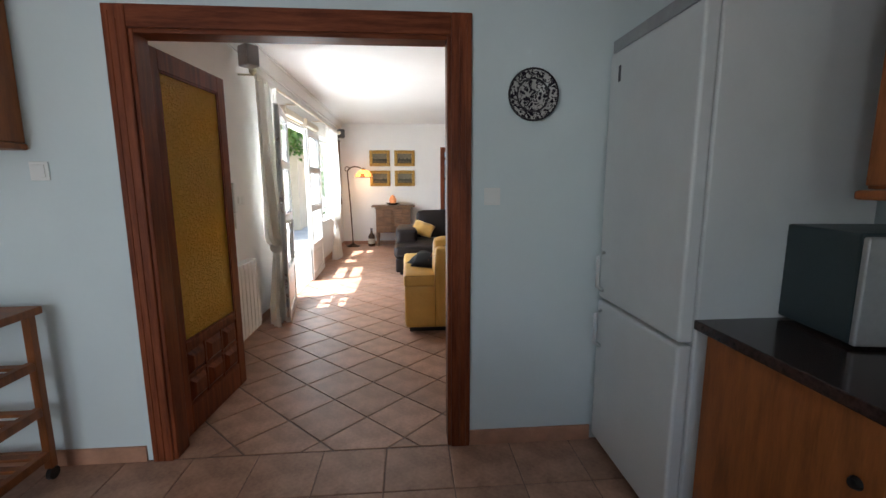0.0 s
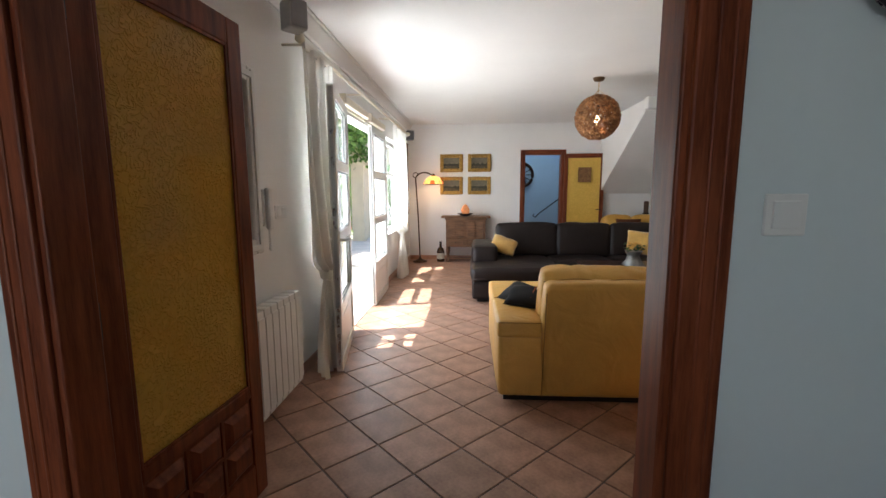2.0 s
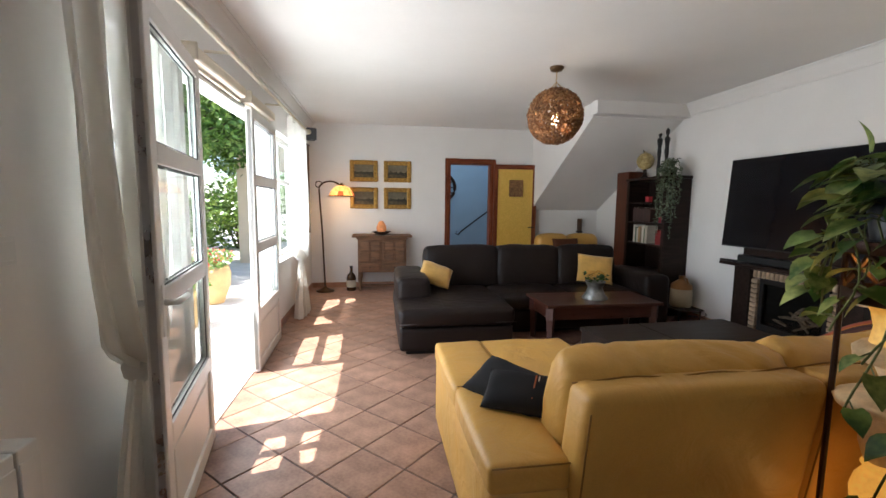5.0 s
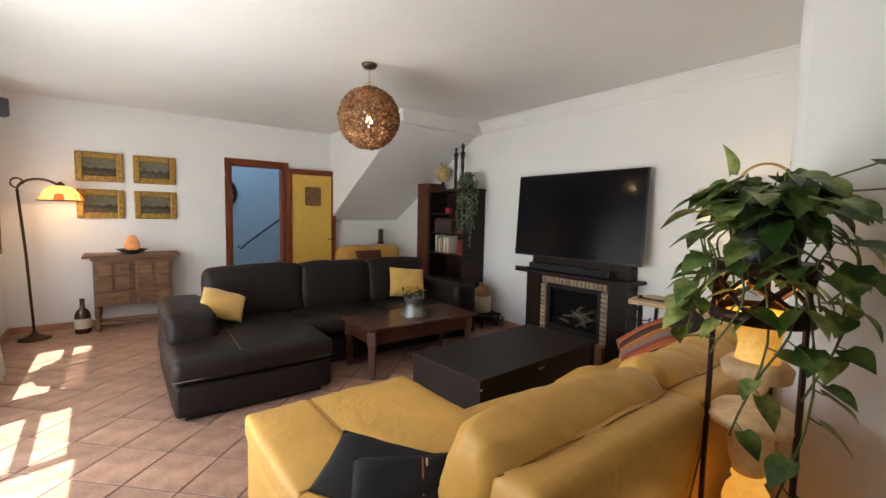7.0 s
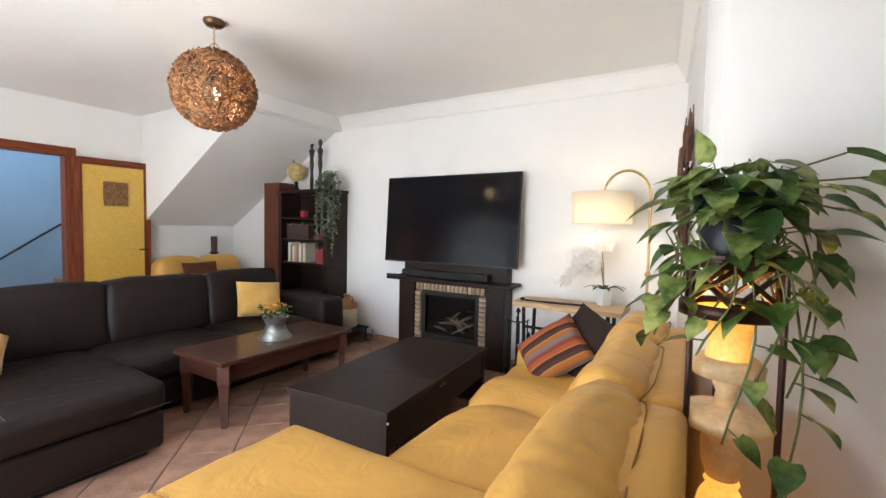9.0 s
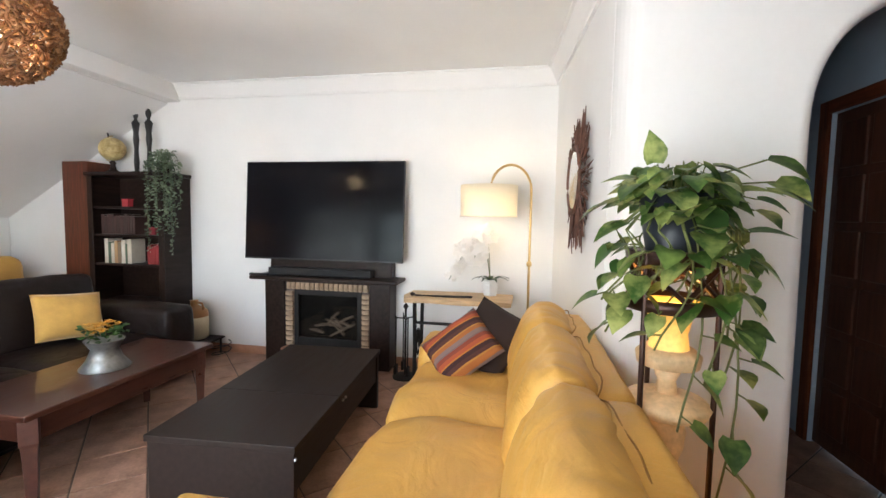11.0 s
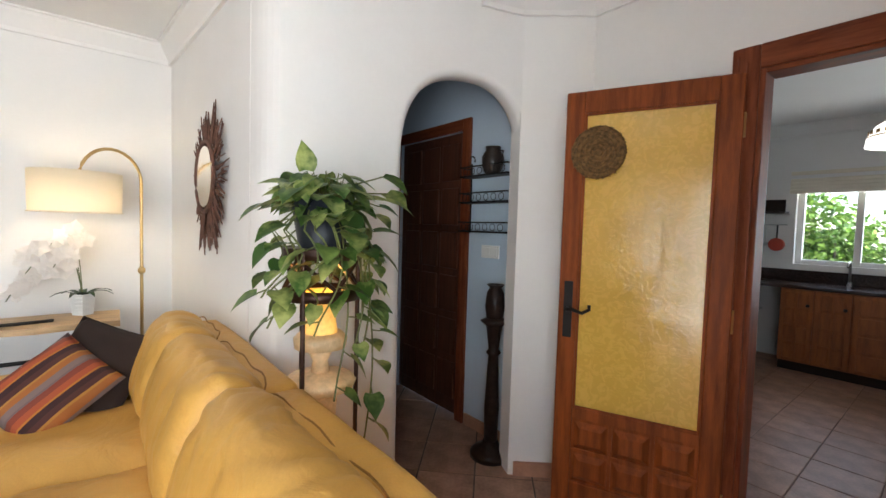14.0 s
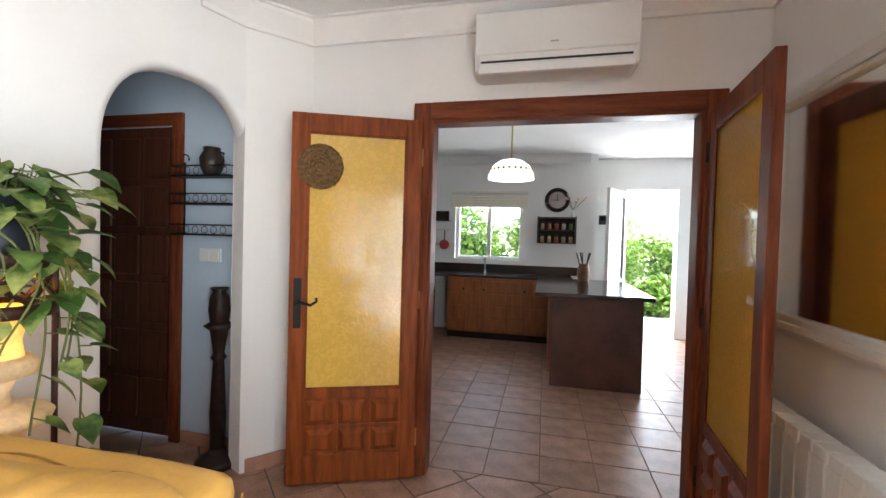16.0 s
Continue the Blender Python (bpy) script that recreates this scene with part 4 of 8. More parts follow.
# ---- along the terrace wall ----
def curtain(name, pts_top, width, z_top, z_knot, tail, seed, label):
    """A gathered sheer curtain, knotted low, with a tail below the knot. Local x runs along the rod, y is depth."""
    rng = random.Random(seed)
    t = thing(name, pts_top, label, "curtain", rz=90)
    n, bm = 60, bmesh.new()
    ph = [rng.uniform(0, 6) for _ in range(4)]
    rows, prev = [], None
    K = 40
    for j in range(K + 1):
        f = j / K
        z = z_top + (0.0 - z_top) * f
        if z > z_knot:
            g = (z_top - z) / (z_top - z_knot)
            w = width * (1 - 0.15 * g - 0.35 * g ** 6)
            dep = 0.035 + 0.06 * g
            cx = 0.0
            if g > 0.93:
                w *= 1 - 0.8 * (g - 0.93) / 0.07
        else:
            g = (z_knot - z) / z_knot
            w = width * (0.09 + tail * min(1, g * 1.4) ** 0.8)
            dep = 0.025 + 0.05 * g
            cx = 0.03 * g
        row = []
        for i in range(n + 1):
            u = i / n - 0.5
            fold = math.sin(u * 44 + ph[0] + 0.4 * math.sin(f * 5 + ph[1])) * dep * 0.6 + math.sin(u * 19 + ph[2] + f * 2) * dep * 0.4
            row.append(bm.verts.new((cx + u * w + 0.008 * math.sin(f * 9 + u * 30), fold, z)))
        rows.append(row)
    for A, B in zip(rows, rows[1:]):
        for i in range(n):
            bm.faces.new((A[i], A[i + 1], B[i + 1], B[i]))
    part("cloth", bm, SHEER, t, smooth=True)
    part("knot", lathe([(0.02, -0.07), (0.055, -0.04), (0.062, 0.0), (0.05, 0.045), (0.02, 0.07)], 14, at=(0, 0, z_knot)), SHEER, t, "knotted voile", smooth=True)
    part("heading", box(-width / 2, -0.012, z_top - 0.02, width / 2, 0.012, z_top + 0.03, 0.004), SHEER, t)
    return t


curtain("curtain", (-1.10, 4.43, 0.0), 0.56, 2.30, 0.76, 0.80, 1, "sheer white curtain knotted near the radiator")
curtain("curtain", (-1.12, 8.05, 0.0), 1.20, 2.30, 0.74, 0.30, 2, "sheer white curtain knotted in front of the window")
rod = thing("curtain_rod", (-1.11, 4.12, 2.325), "cream curtain rod with round finials", "curtain rod")
part("pole", tube([(0, 0, 0), (0, 4.65, 0)], 0.013, 10), CREAM, rod, smooth=True)
for y in (0, 4.65):
    part("finial", lathe([(0.012, -0.02), (0.032, 0.0), (0.03, 0.025), (0.01, 0.045)], 14, at=(0, y, 0)), CREAM, rod, smooth=True)
for y in (0.08, 1.55, 3.0, 4.4):
    part("bracket", tube([(-0.155, y, 0.0), (0, y, -0.004)], 0.009), CREAM, rod)


def roller(y0, y1):
    t = thing("roller_blind", (-1.17, (y0 + y1) / 2, 2.20), "rolled-up cream roller blind above the terrace door", "blind", group="roller blinds")
    h = (y1 - y0) / 2
    part("cassette", box(-0.09, -h, -0.035, 0.0, h, 0.045, 0.018, 3), CREAM, t)
    part("end_cap", box(-0.095, -h - 0.02, -0.045, 0.01, -h - 0.001, 0.055, 0.02, 3), mat("beige_plastic", (0.55, 0.48, 0.38), 0.5), t, "beige end cap")
    part("hem_bar", box(-0.06, -h + 0.01, -0.06, -0.04, h - 0.01, -0.04, 0.006), CREAM, t)
    return t


roller(5.30, 6.20)
roller(6.32, 7.12)


def radiator():
    t = thing("radiator", (-1.22, 2.45, 0.12), "white ribbed aluminium radiator under the mirror", "radiator")
    for k in range(19):
        y = k * 0.08
        bm = box(0, y + 0.003, 0, 0.09, y + 0.077, 0.61, 0.006, 2)
        box(0.09, y + 0.006, 0.03, 0.095, y + 0.074, 0.57, 0.003, 1, bm=bm)
        part("fin", bm, PLASTIC, t)
    part("pipe", tube([(0.045, -0.01, 0.52), (0.045, 1.52, 0.52)], 0.016), PLASTIC, t)
    part("pipe", tube([(0.045, -0.01, 0.04), (0.045, 1.52, 0.04)], 0.016), PLASTIC, t)
    part("valve", lathe([(0.018, 0), (0.028, 0.02), (0.03, 0.06), (0.022, 0.08)], 14, at=(0.045, -0.05, 0.48)), PLASTIC, t, "white thermostat valve", smooth=True)
    for y in (0.06, 1.4):
        part("wall_bracket", box(-0.048, y, 0.4, 0.0, y + 0.02, 0.44), PLASTIC, t)
    return t


radiator()


def white_mirror():
    t = thing("wall_mirror", (XW, 3.08, 1.53), "large mirror in a broad white wooden frame", "mirror")
    w, h, f = 1.32, 1.04, 0.085
    for a in ((-w / 2, -h / 2, -w / 2 + f, h / 2), (w / 2 - f, -h / 2, w / 2, h / 2)):
        bm = box(0.001, a[0], a[1], 0.04, a[2], a[3], 0.010, 2)
        part("frame_side", bm, PVC, t)
        part("frame_bead", box(0.04, a[0] + 0.02, a[1] + 0.02, 0.052, a[2] - 0.03, a[3] - 0.02, 0.005), PVC, t)
    for z in (-h / 2, h / 2 - f):
        part("frame_rail", box(0.001, -w / 2 + f, z, 0.04, w / 2 - f, z + f, 0.008, 2), PVC, t)
        part("frame_bead", box(0.04, -w / 2 + 0.06, z + 0.02, 0.052, w / 2 - 0.06, z + f - 0.03, 0.005), PVC, t)
    part("mirror_glass", box(0.006, -w / 2 + f - 0.004, -h / 2 + f - 0.004, 0.02, w / 2 - f + 0.004, h / 2 - f + 0.004), MIRROR, t, "mirror glass")
    return t


white_mirror()


def switch(at, rz, n=1, label="white plastic light switch"):
    t = thing("light_switch", at, label, "switch", rz=rz, group="light switches")
    w = 0.04 * (1 + (n - 1))
    part("plate", box(-w, -0.009, -0.042, w, 0.0, 0.042, 0.003), PLASTIC, t)
    for k in range(n):
        x0 = -w + 0.012 + k * (2 * w - 0.024) / n
        part("rocker", box(x0, -0.014, -0.028, x0 + (2 * w - 0.024) / n - 0.002, -0.009, 0.028, 0.002), PLASTIC, t)
    return t


switch((XW, 4.05, 1.235), 90, 2)
switch((0.62, YK, 1.315), 0, 1)
switch((-1.43, YK, 1.44), 0, 1, "white plastic wall socket")
switch((1.83, 2.385, 1.23), 180, 2)
ic = thing("intercom", (XW, 3.80, 1.14), "white wall intercom handset with a coiled cord", "intercom")
part("base", box(0.001, -0.04, 0.02, 0.035, 0.04, 0.24, 0.01), PLASTIC, ic)
part("handset", bevel(box(0.035, -0.028, 0.0, 0.065, 0.028, 0.25), 0.012, 3), PLASTIC, ic)
part("cord", tube([(0.045 + 0.008 * math.cos(k * 1.3), 0.008 * math.sin(k * 1.3), 0.0 - k * 0.0022) for k in range(60)], 0.003, 5), PLASTIC, ic)


def speaker(at, rz, mt):
    t = thing("wall_speaker", at, "small grey wall speaker on a bracket", "speaker", rz=rz, group="wall speakers")
    part("cabinet", box(-0.06, -0.06, -0.085, 0.06, 0.07, 0.085, 0.012), mt, t)
    part("grille", box(-0.052, -0.066, -0.077, 0.052, -0.060, 0.077, 0.004), mat("grey_grille", (0.30, 0.30, 0.31), 0.8, bump=0.5, fine=300), t, "grey cloth grille")
    part("bracket", tube([(0, 0.07, 0), (0, 0.10, 0.02), (0.03, 0.15, 0.05)], 0.012), PLASTIC, t)
    part("wall_plate", box(0.0, 0.13, 0.0, 0.06, 0.17, 0.09, 0.004), PLASTIC, t)


speaker((-1.10, 4.02, 2.43), 50, mat("light_grey_plastic", (0.42, 0.42, 0.42), 0.5))
speaker((-1.13, 9.12, 2.36), 110, mat("dark_grey_plastic", (0.07, 0.07, 0.075), 0.5))
tap = thing("tapestry", (XW, 9.42, 1.60), "brown woven tapestry hanging on the wall", "tapestry")
part("cloth", box(0.004, -0.27, -0.68, 0.016, 0.27, 0.66, 0.003), mat("brown_tapestry", (0.17, 0.10, 0.055), 0.95, var=0.5, scale=14, bump=0.7, fine=160), tap)
part("rod", tube([(0.02, -0.3, 0.67), (0.02, 0.3, 0.67)], 0.01), DARKWOOD, tap)


# ---- far end of the room ----
def gilt_picture(x, z, seed):
    t = thing("framed_painting", (x, YF, z), "small dark landscape painting in a gilt frame", "painting", group="gilt framed landscapes")
    w, h, f = 0.45, 0.345, 0.07
    for a in ((-w / 2, -h / 2, -w / 2 + f, h / 2), (w / 2 - f, -h / 2, w / 2, h / 2)):
        part("frame_side", bevel(box(a[0], -0.035, a[1], a[2], -0.002, a[3]), 0.012, 2), GOLD, t)
    for z0 in (-h / 2, h / 2 - f):
        part("frame_rail", bevel(box(-w / 2 + f, -0.035, z0, w / 2 - f, -0.002, z0 + f), 0.012, 2), GOLD, t)
    rng = random.Random(seed)
    iw, ih = w / 2 - f + 0.004, h / 2 - f + 0.004
    part("canvas", box(-iw, -0.016, -ih, iw, -0.004, ih), mat("dusky_painted_sky", (0.15, 0.13, 0.085), 0.5, var=0.35, scale=8), t, "dusky painted sky")
    n = 22
    ridge = [(-iw + 2 * iw * k / n, -0.015 + 0.02 * noise.noise((k * 0.3, seed, 0)) + 0.05 * max(0, noise.noise((k * 0.45, seed + 9, 0)))) for k in range(n + 1)]
    bm = bmesh.new()
    lo = [bm.verts.new((x0, -0.0175, -0.05)) for x0, _ in ridge]
    hi = [bm.verts.new((x0, -0.0175, max(-0.045, z0))) for x0, z0 in ridge]
    for k in range(n):
        bm.faces.new((lo[k], lo[k + 1], hi[k + 1], hi[k]))
    part("painted_trees", bm, mat("painted_dark_trees", (0.035, 0.03, 0.015), 0.5, var=0.6, scale=30), t, "dark painted trees")
    part("painted_ground", box(-iw, -0.0172, -ih, iw, -0.0165, -0.05), mat("painted_brown_ground", (0.08, 0.06, 0.03), 0.5, var=0.6, scale=20), t, "brown painted foreground")


for k, (x, z) in enumerate(((-0.418, 1.912), (0.128, 1.912), (-0.418, 1.475), (0.128, 1.475))):
    gilt_picture(x, z, k * 7 + 1)


def chest():
    t = thing("chest", (-0.13, 9.64, 0), "carved old oak chest of drawers on legs", "cabinet")
    part("top", bevel(box(-0.47, -0.21, 0.855, 0.47, 0.205, 0.89), 0.008, 2), OLDWOOD, t)
    part("body", box(-0.38, -0.17, 0.30, 0.38, 0.20, 0.855, 0.006), OLDWOOD, t)
    part("cornice", box(-0.40, -0.185, 0.825, 0.40, 0.20, 0.854, 0.006), OLDWOOD, t)
    for x in (-0.19, 0.19):
        for s in (0.46,):
            d = part("door", box(x - 0.18, -0.186, 0.46, x + 0.18, -0.17, 0.81, 0.004), OLDWOOD, t)
        for i in range(2):
            for j in range(2):
                part("raised_panel", bevel(box(x - 0.155 + i * 0.165, -0.208, 0.485 + j * 0.165, x - 0.01 + i * 0.165, -0.186, 0.63 + j * 0.165), 0.022, 2), OLDWOOD, d)
        dr = part("drawer_front", box(x - 0.18, -0.186, 0.315, x + 0.18, -0.17, 0.445, 0.004), OLDWOOD, t)
        part("raised_panel", bevel(box(x - 0.14, -0.205, 0.335, x + 0.14, -0.186, 0.425), 0.018, 2), OLDWOOD, dr)
        part("knob", lathe([(0.006, 0), (0.014, 0.012), (0.0, 0.02)], 10, at=(x, -0.22, 0.375), caps=False), IRON, dr)
    for x in (-0.35, 0.35):
        for y in (-0.13, 0.16):
            part("leg", lathe([(0.022, 0), (0.03, 0.04), (0.018, 0.1), (0.034, 0.2), (0.028, 0.3)], 12, at=(x, y, 0)), OLDWOOD, t, smooth=True)
    part("stretcher", box(-0.35, -0.14, 0.08, 0.35, -0.115, 0.11, 0.004), OLDWOOD, t)


chest()
bowl = thing("bowl", (-0.14, 9.58, 0.89), "shallow dark wooden bowl on the chest", "bowl")
part("body", lathe([(0.05, 0), (0.10, 0.02), (0.16, 0.055), (0.15, 0.055), (0.09, 0.03), (0.0, 0.026)], 24, caps=False), DARKWOOD, bowl, smooth=True)
gourd = thing("salt_lamp", (-0.14, 9.58, 0.918), "lit orange salt stone lamp in a bowl", "lamp")
part("stone", lathe([(0.03, 0), (0.075, 0.04), (0.08, 0.09), (0.055, 0.15), (0.035, 0.185), (0.0, 0.20)], 14, caps=False), mat("orange_salt_stone", (0.62, 0.25, 0.10), 0.6, var=0.3, bump=0.8, fine=25, emit=(1.0, 0.35, 0.12, 0.07)), gourd, smooth=True)
bot = thing("bottle", (-0.62, 9.56, 0), "large dark glass bottle with a pale label on the floor", "bottle")
part("glass_body", lathe([(0.07, 0), (0.075, 0.02), (0.075, 0.20), (0.06, 0.25), (0.025, 0.29), (0.022, 0.36)], 20), mat("dark_brown_glass", (0.05, 0.022, 0.008), 0.1), bot, smooth=True)
part("label", lathe([(0.0765, 0.06), (0.0765, 0.17)], 20, caps=False), mat("pale_paper_label", (0.55, 0.48, 0.36), 0.8), bot, "pale paper label", smooth=True)
part("cap", lathe([(0.024, 0.36), (0.024, 0.395), (0, 0.396)], 14, caps=False), BLACKP, bot)


def tiffany_lamp():
    t = thing("floor_lamp", (-1.02, 9.52, 0), "bronze floor lamp with a stained glass shade", "lamp")
    bronze = mat("dark_bronze", (0.07, 0.04, 0.02), 0.4, metal=0.7, var=0.3)
    part("foot", lathe([(0.14, 0), (0.14, 0.015), (0.09, 0.03), (0.03, 0.06), (0.018, 0.09)], 24), bronze, t, smooth=True)
    arc = [(0.10 - 0.17 * math.cos(a), 0, 1.60 + 0.12 * math.sin(a)) for a in (math.pi * k / 12 for k in range(12))]
    part("pole", tube([(-0.0, 0, 0.05), (-0.03, 0, 0.9), (-0.07, 0, 1.6)] + arc[1:], 0.013, 8), bronze, t, smooth=True)
    part("curl", tube([(-0.07 - 0.05 * math.sin(a), 0, 1.62 + 0.05 - 0.05 * math.cos(a)) for a in (0.5 * k for k in range(11))], 0.009, 6), bronze, t, smooth=True)
    gm = mat("stained_glass_amber", (0.75, 0.38, 0.10), 0.35, var=0.5, scale=22, bump=0.2, color2=(0.85, 0.62, 0.30), emit=(1.0, 0.5, 0.14, 0.35))
    rm = mat("stained_glass_red", (0.45, 0.10, 0.03), 0.35, var=0.5, scale=22, bump=0.2, emit=(0.9, 0.2, 0.03, 0.2))
    cx, R = 0.27, 0.20
    for ring, (r0, z0, r1, z1) in enumerate(((0.05, 1.66, 0.11, 1.63), (0.11, 1.63, 0.165, 1.57), (0.165, 1.57, 0.20, 1.50))):
        seg = 14
        for k in range(seg):
            bm = bmesh.new()
            a0, a1 = 2 * math.pi * k / seg + 0.02, 2 * math.pi * (k + 1) / seg - 0.02
            q = [bm.verts.new((cx + r * math.cos(a), r * math.sin(a), z)) for r, a, z in ((r0 + 0.003, a0, z0 - 0.002), (r0 + 0.003, a1, z0 - 0.002), (r1 - 0.003, a1, z1 + 0.002), (r1 - 0.003, a0, z1 + 0.002))]
            bm.faces.new(q[::-1])
            bmesh.ops.solidify(bm, geom=bm.faces[:], thickness=0.003)
            part("shade_pane", bm, rm if (k + ring) % 3 == 0 and ring == 2 else gm, t)
    part("shade_rim", tube([(cx + 0.201 * math.cos(a), 0.201 * math.sin(a), 1.498) for a in (2 * math.pi * k / 28 for k in range(28))], 0.005, 6, closed=True), bronze, t)
    part("shade_cap", lathe([(0.052, 1.655), (0.03, 1.68), (0.012, 1.70)], 14, at=(cx, 0, 0)), bronze, t)
    bulb("floor_lamp_bulb", (-1.02 + cx, 9.52, 1.53), 1.5)


tiffany_lamp()
# stairwell: steps, rail, wheel clock
stm = mat("terracotta_step", (0.25, 0.14, 0.10), 0.5, var=0.25)
st = thing("staircase", (1.55, 11.1, 0), "tiled staircase rising beyond the doorway", "stairs", kind="structure")
for k in range(9):
    part("step", box(k * 0.27, -0.45, 0.0 if k == 0 else k * 0.18 - 0.02, k * 0.27 + 0.29, 0.495, (k + 1) * 0.18, 0.004), stm, st)
rl = thing("handrail", (1.75, 11.54, 0.95), "black wrought iron handrail on the blue wall", "handrail")
part("bar", tube([(-0.30, 0, -0.12), (-0.33, 0, -0.17), (-0.27, 0, -0.20), (-0.20, 0, -0.12), (0.2, 0, 0.18), (1.2, 0, 0.9)], 0.014), IRON, rl, smooth=True)
part("bracket", tube([(0.0, 0.06, 0.0), (0.0, 0, 0.03)], 0.01), IRON, rl)
part("bracket", tube([(1.0, 0.06, 0.72), (1.0, 0, 0.755)], 0.01), IRON, rl)
ck = thing("wall_clock", (1.13, 11.6, 1.74), "round dark wooden wall clock on the blue wall", "clock")
part("rim", tube([(0.27 * math.cos(a), -0.03, 0.27 * math.sin(a)) for a in (2 * math.pi * k / 32 for k in range(32))], 0.035, 8, closed=True), DARKWOOD, ck, smooth=True)
part("hub", tube([(0, -0.05, 0), (0, 0, 0)], 0.10, 24), mat("faded_grey_face", (0.25, 0.25, 0.26), 0.7), ck, "faded grey face")
for k in range(12):
    a = math.pi * k / 6
    part("numeral_bar", tube([(0.12 * math.cos(a), -0.03, 0.12 * math.sin(a)), (0.25 * math.cos(a), -0.03, 0.25 * math.sin(a))], 0.012, 6), DARKWOOD, ck)


def armchair():
    t = thing("armchair", (2.95, 9.25, 0), "mustard yellow leather armchair behind the dark sofa", "armchair")
    part("seat", soft(-0.45, -0.35, 0.12, 0.45, 0.3, 0.45, 0.06, 0.02, 70), YLEATHER, t, smooth=True)
    for x0, x1 in ((-0.52, -0.01), (0.0, 0.52)):
        part("back_cushion", soft(x0, 0.1, 0.40, x1, 0.36, 0.89, 0.08, 0.03, 71), YLEATHER, t, smooth=True)
    part("arm", soft(-0.62, -0.35, 0.05, -0.46, 0.34, 0.6, 0.05, 0.01, 73), YLEATHER, t, smooth=True)
    part("arm", soft(0.46, -0.35, 0.05, 0.62, 0.34, 0.6, 0.05, 0.01, 74), YLEATHER, t, smooth=True)
    part("base", box(-0.44, -0.3, 0, 0.44, 0.3, 0.12), BLACKP, t)


armchair()
cd = thing("candle_holder", (3.30, 9.72, 0), "tall iron candle holder with a dark brown candle", "candle holder")
part("stand", lathe([(0.10, 0), (0.10, 0.01), (0.012, 0.03), (0.012, 0.90), (0.06, 0.93), (0.06, 0.945), (0, 0.945)], 16, caps=False), IRON, cd, smooth=True)
part("candle", lathe([(0.042, 0.945), (0.043, 1.16), (0.03, 1.165), (0.0, 1.155)], 18, caps=False), mat("dark_brown_wax", (0.07, 0.032, 0.016), 0.5), cd, "dark brown candle", smooth=True)


def pendant():
    t = thing("pendant_lamp", (1.45, 6.58, 2.215), "round woven rattan pendant lamp on a chain", "lamp")
    rm = mat("woven_brown_rattan", (0.20, 0.085, 0.030), 0.6, var=0.5, scale=12, bump=0.4, fine=90)
    for n, (mm, r0) in enumerate(((rm, 0.248), (mat("pale_brown_rattan", (0.36, 0.19, 0.085), 0.6, var=0.4, scale=12, bump=0.4), 0.244))):
        bm = bmesh.new()
        rng = random.Random(5 + n)
        for k in range(330):
            ax = Vector((rng.gauss(0, 1), rng.gauss(0, 1), rng.gauss(0, 1))).normalized()
            u = ax.orthogonal().normalized()
            v = ax.cross(u)
            a0, L, wob = rng.uniform(0, 6.28), rng.uniform(0.25, 0.75), rng.uniform(0.05, 0.25)
            tilt = rng.uniform(-0.5, 0.5)
            pts = []
            for i in range(6):
                a = a0 + L * i / 5
                d = (math.cos(a) * u + math.sin(a) * v + ax * (tilt + wob * math.sin(i * 2.2))).normalized()
                pts.append(d * (r0 + 0.012 * math.sin(i * 3 + k)))
            tube(pts, 0.006, 5, bm=bm)
        tagged(part("rattan_weave", bm, mm, t, smooth=True), kind="stuff")
    part("socket", lathe([(0.02, 0.02), (0.025, 0.06), (0.022, 0.12), (0.01, 0.14)], 14), BLACKP, t)
    part("light_bulb", lathe([(0.012, 0.02), (0.03, -0.02), (0.032, -0.05), (0.02, -0.075), (0.0, -0.082)], 16, caps=False), mat("warm_lit_bulb", (1, 0.8, 0.5), 0.4, var=0, bump=0, emit=(1.0, 0.72, 0.36, 14.0)), t, "lit warm bulb", smooth=True)
    for a in range(3):
        x, y = 0.06 * math.cos(a * 2.09), 0.06 * math.sin(a * 2.09)
        part("hanging_wire", tube([(x * 1.6, y * 1.6, 0.24), (0, 0, 0.31)], 0.003, 5), BRASS, t)
    part("chain", tube([(0.004 * math.sin(k * 1.6), 0.004 * math.cos(k * 1.6), 0.14 + k * 0.01) for k in range(30)], 0.004, 5), BRASS, t)
    part("ceiling_rose", lathe([(0.0, 0.40), (0.05, 0.41), (0.065, 0.43), (0.065, 0.4445)], 20, caps=False), mat("antique_bronze", (0.12, 0.07, 0.035), 0.35, metal=0.8), t, smooth=True)
    bulb("pendant_bulb", (1.45, 6.58, 2.13), 3, (1, 0.70, 0.40), 0.03)


pendant()


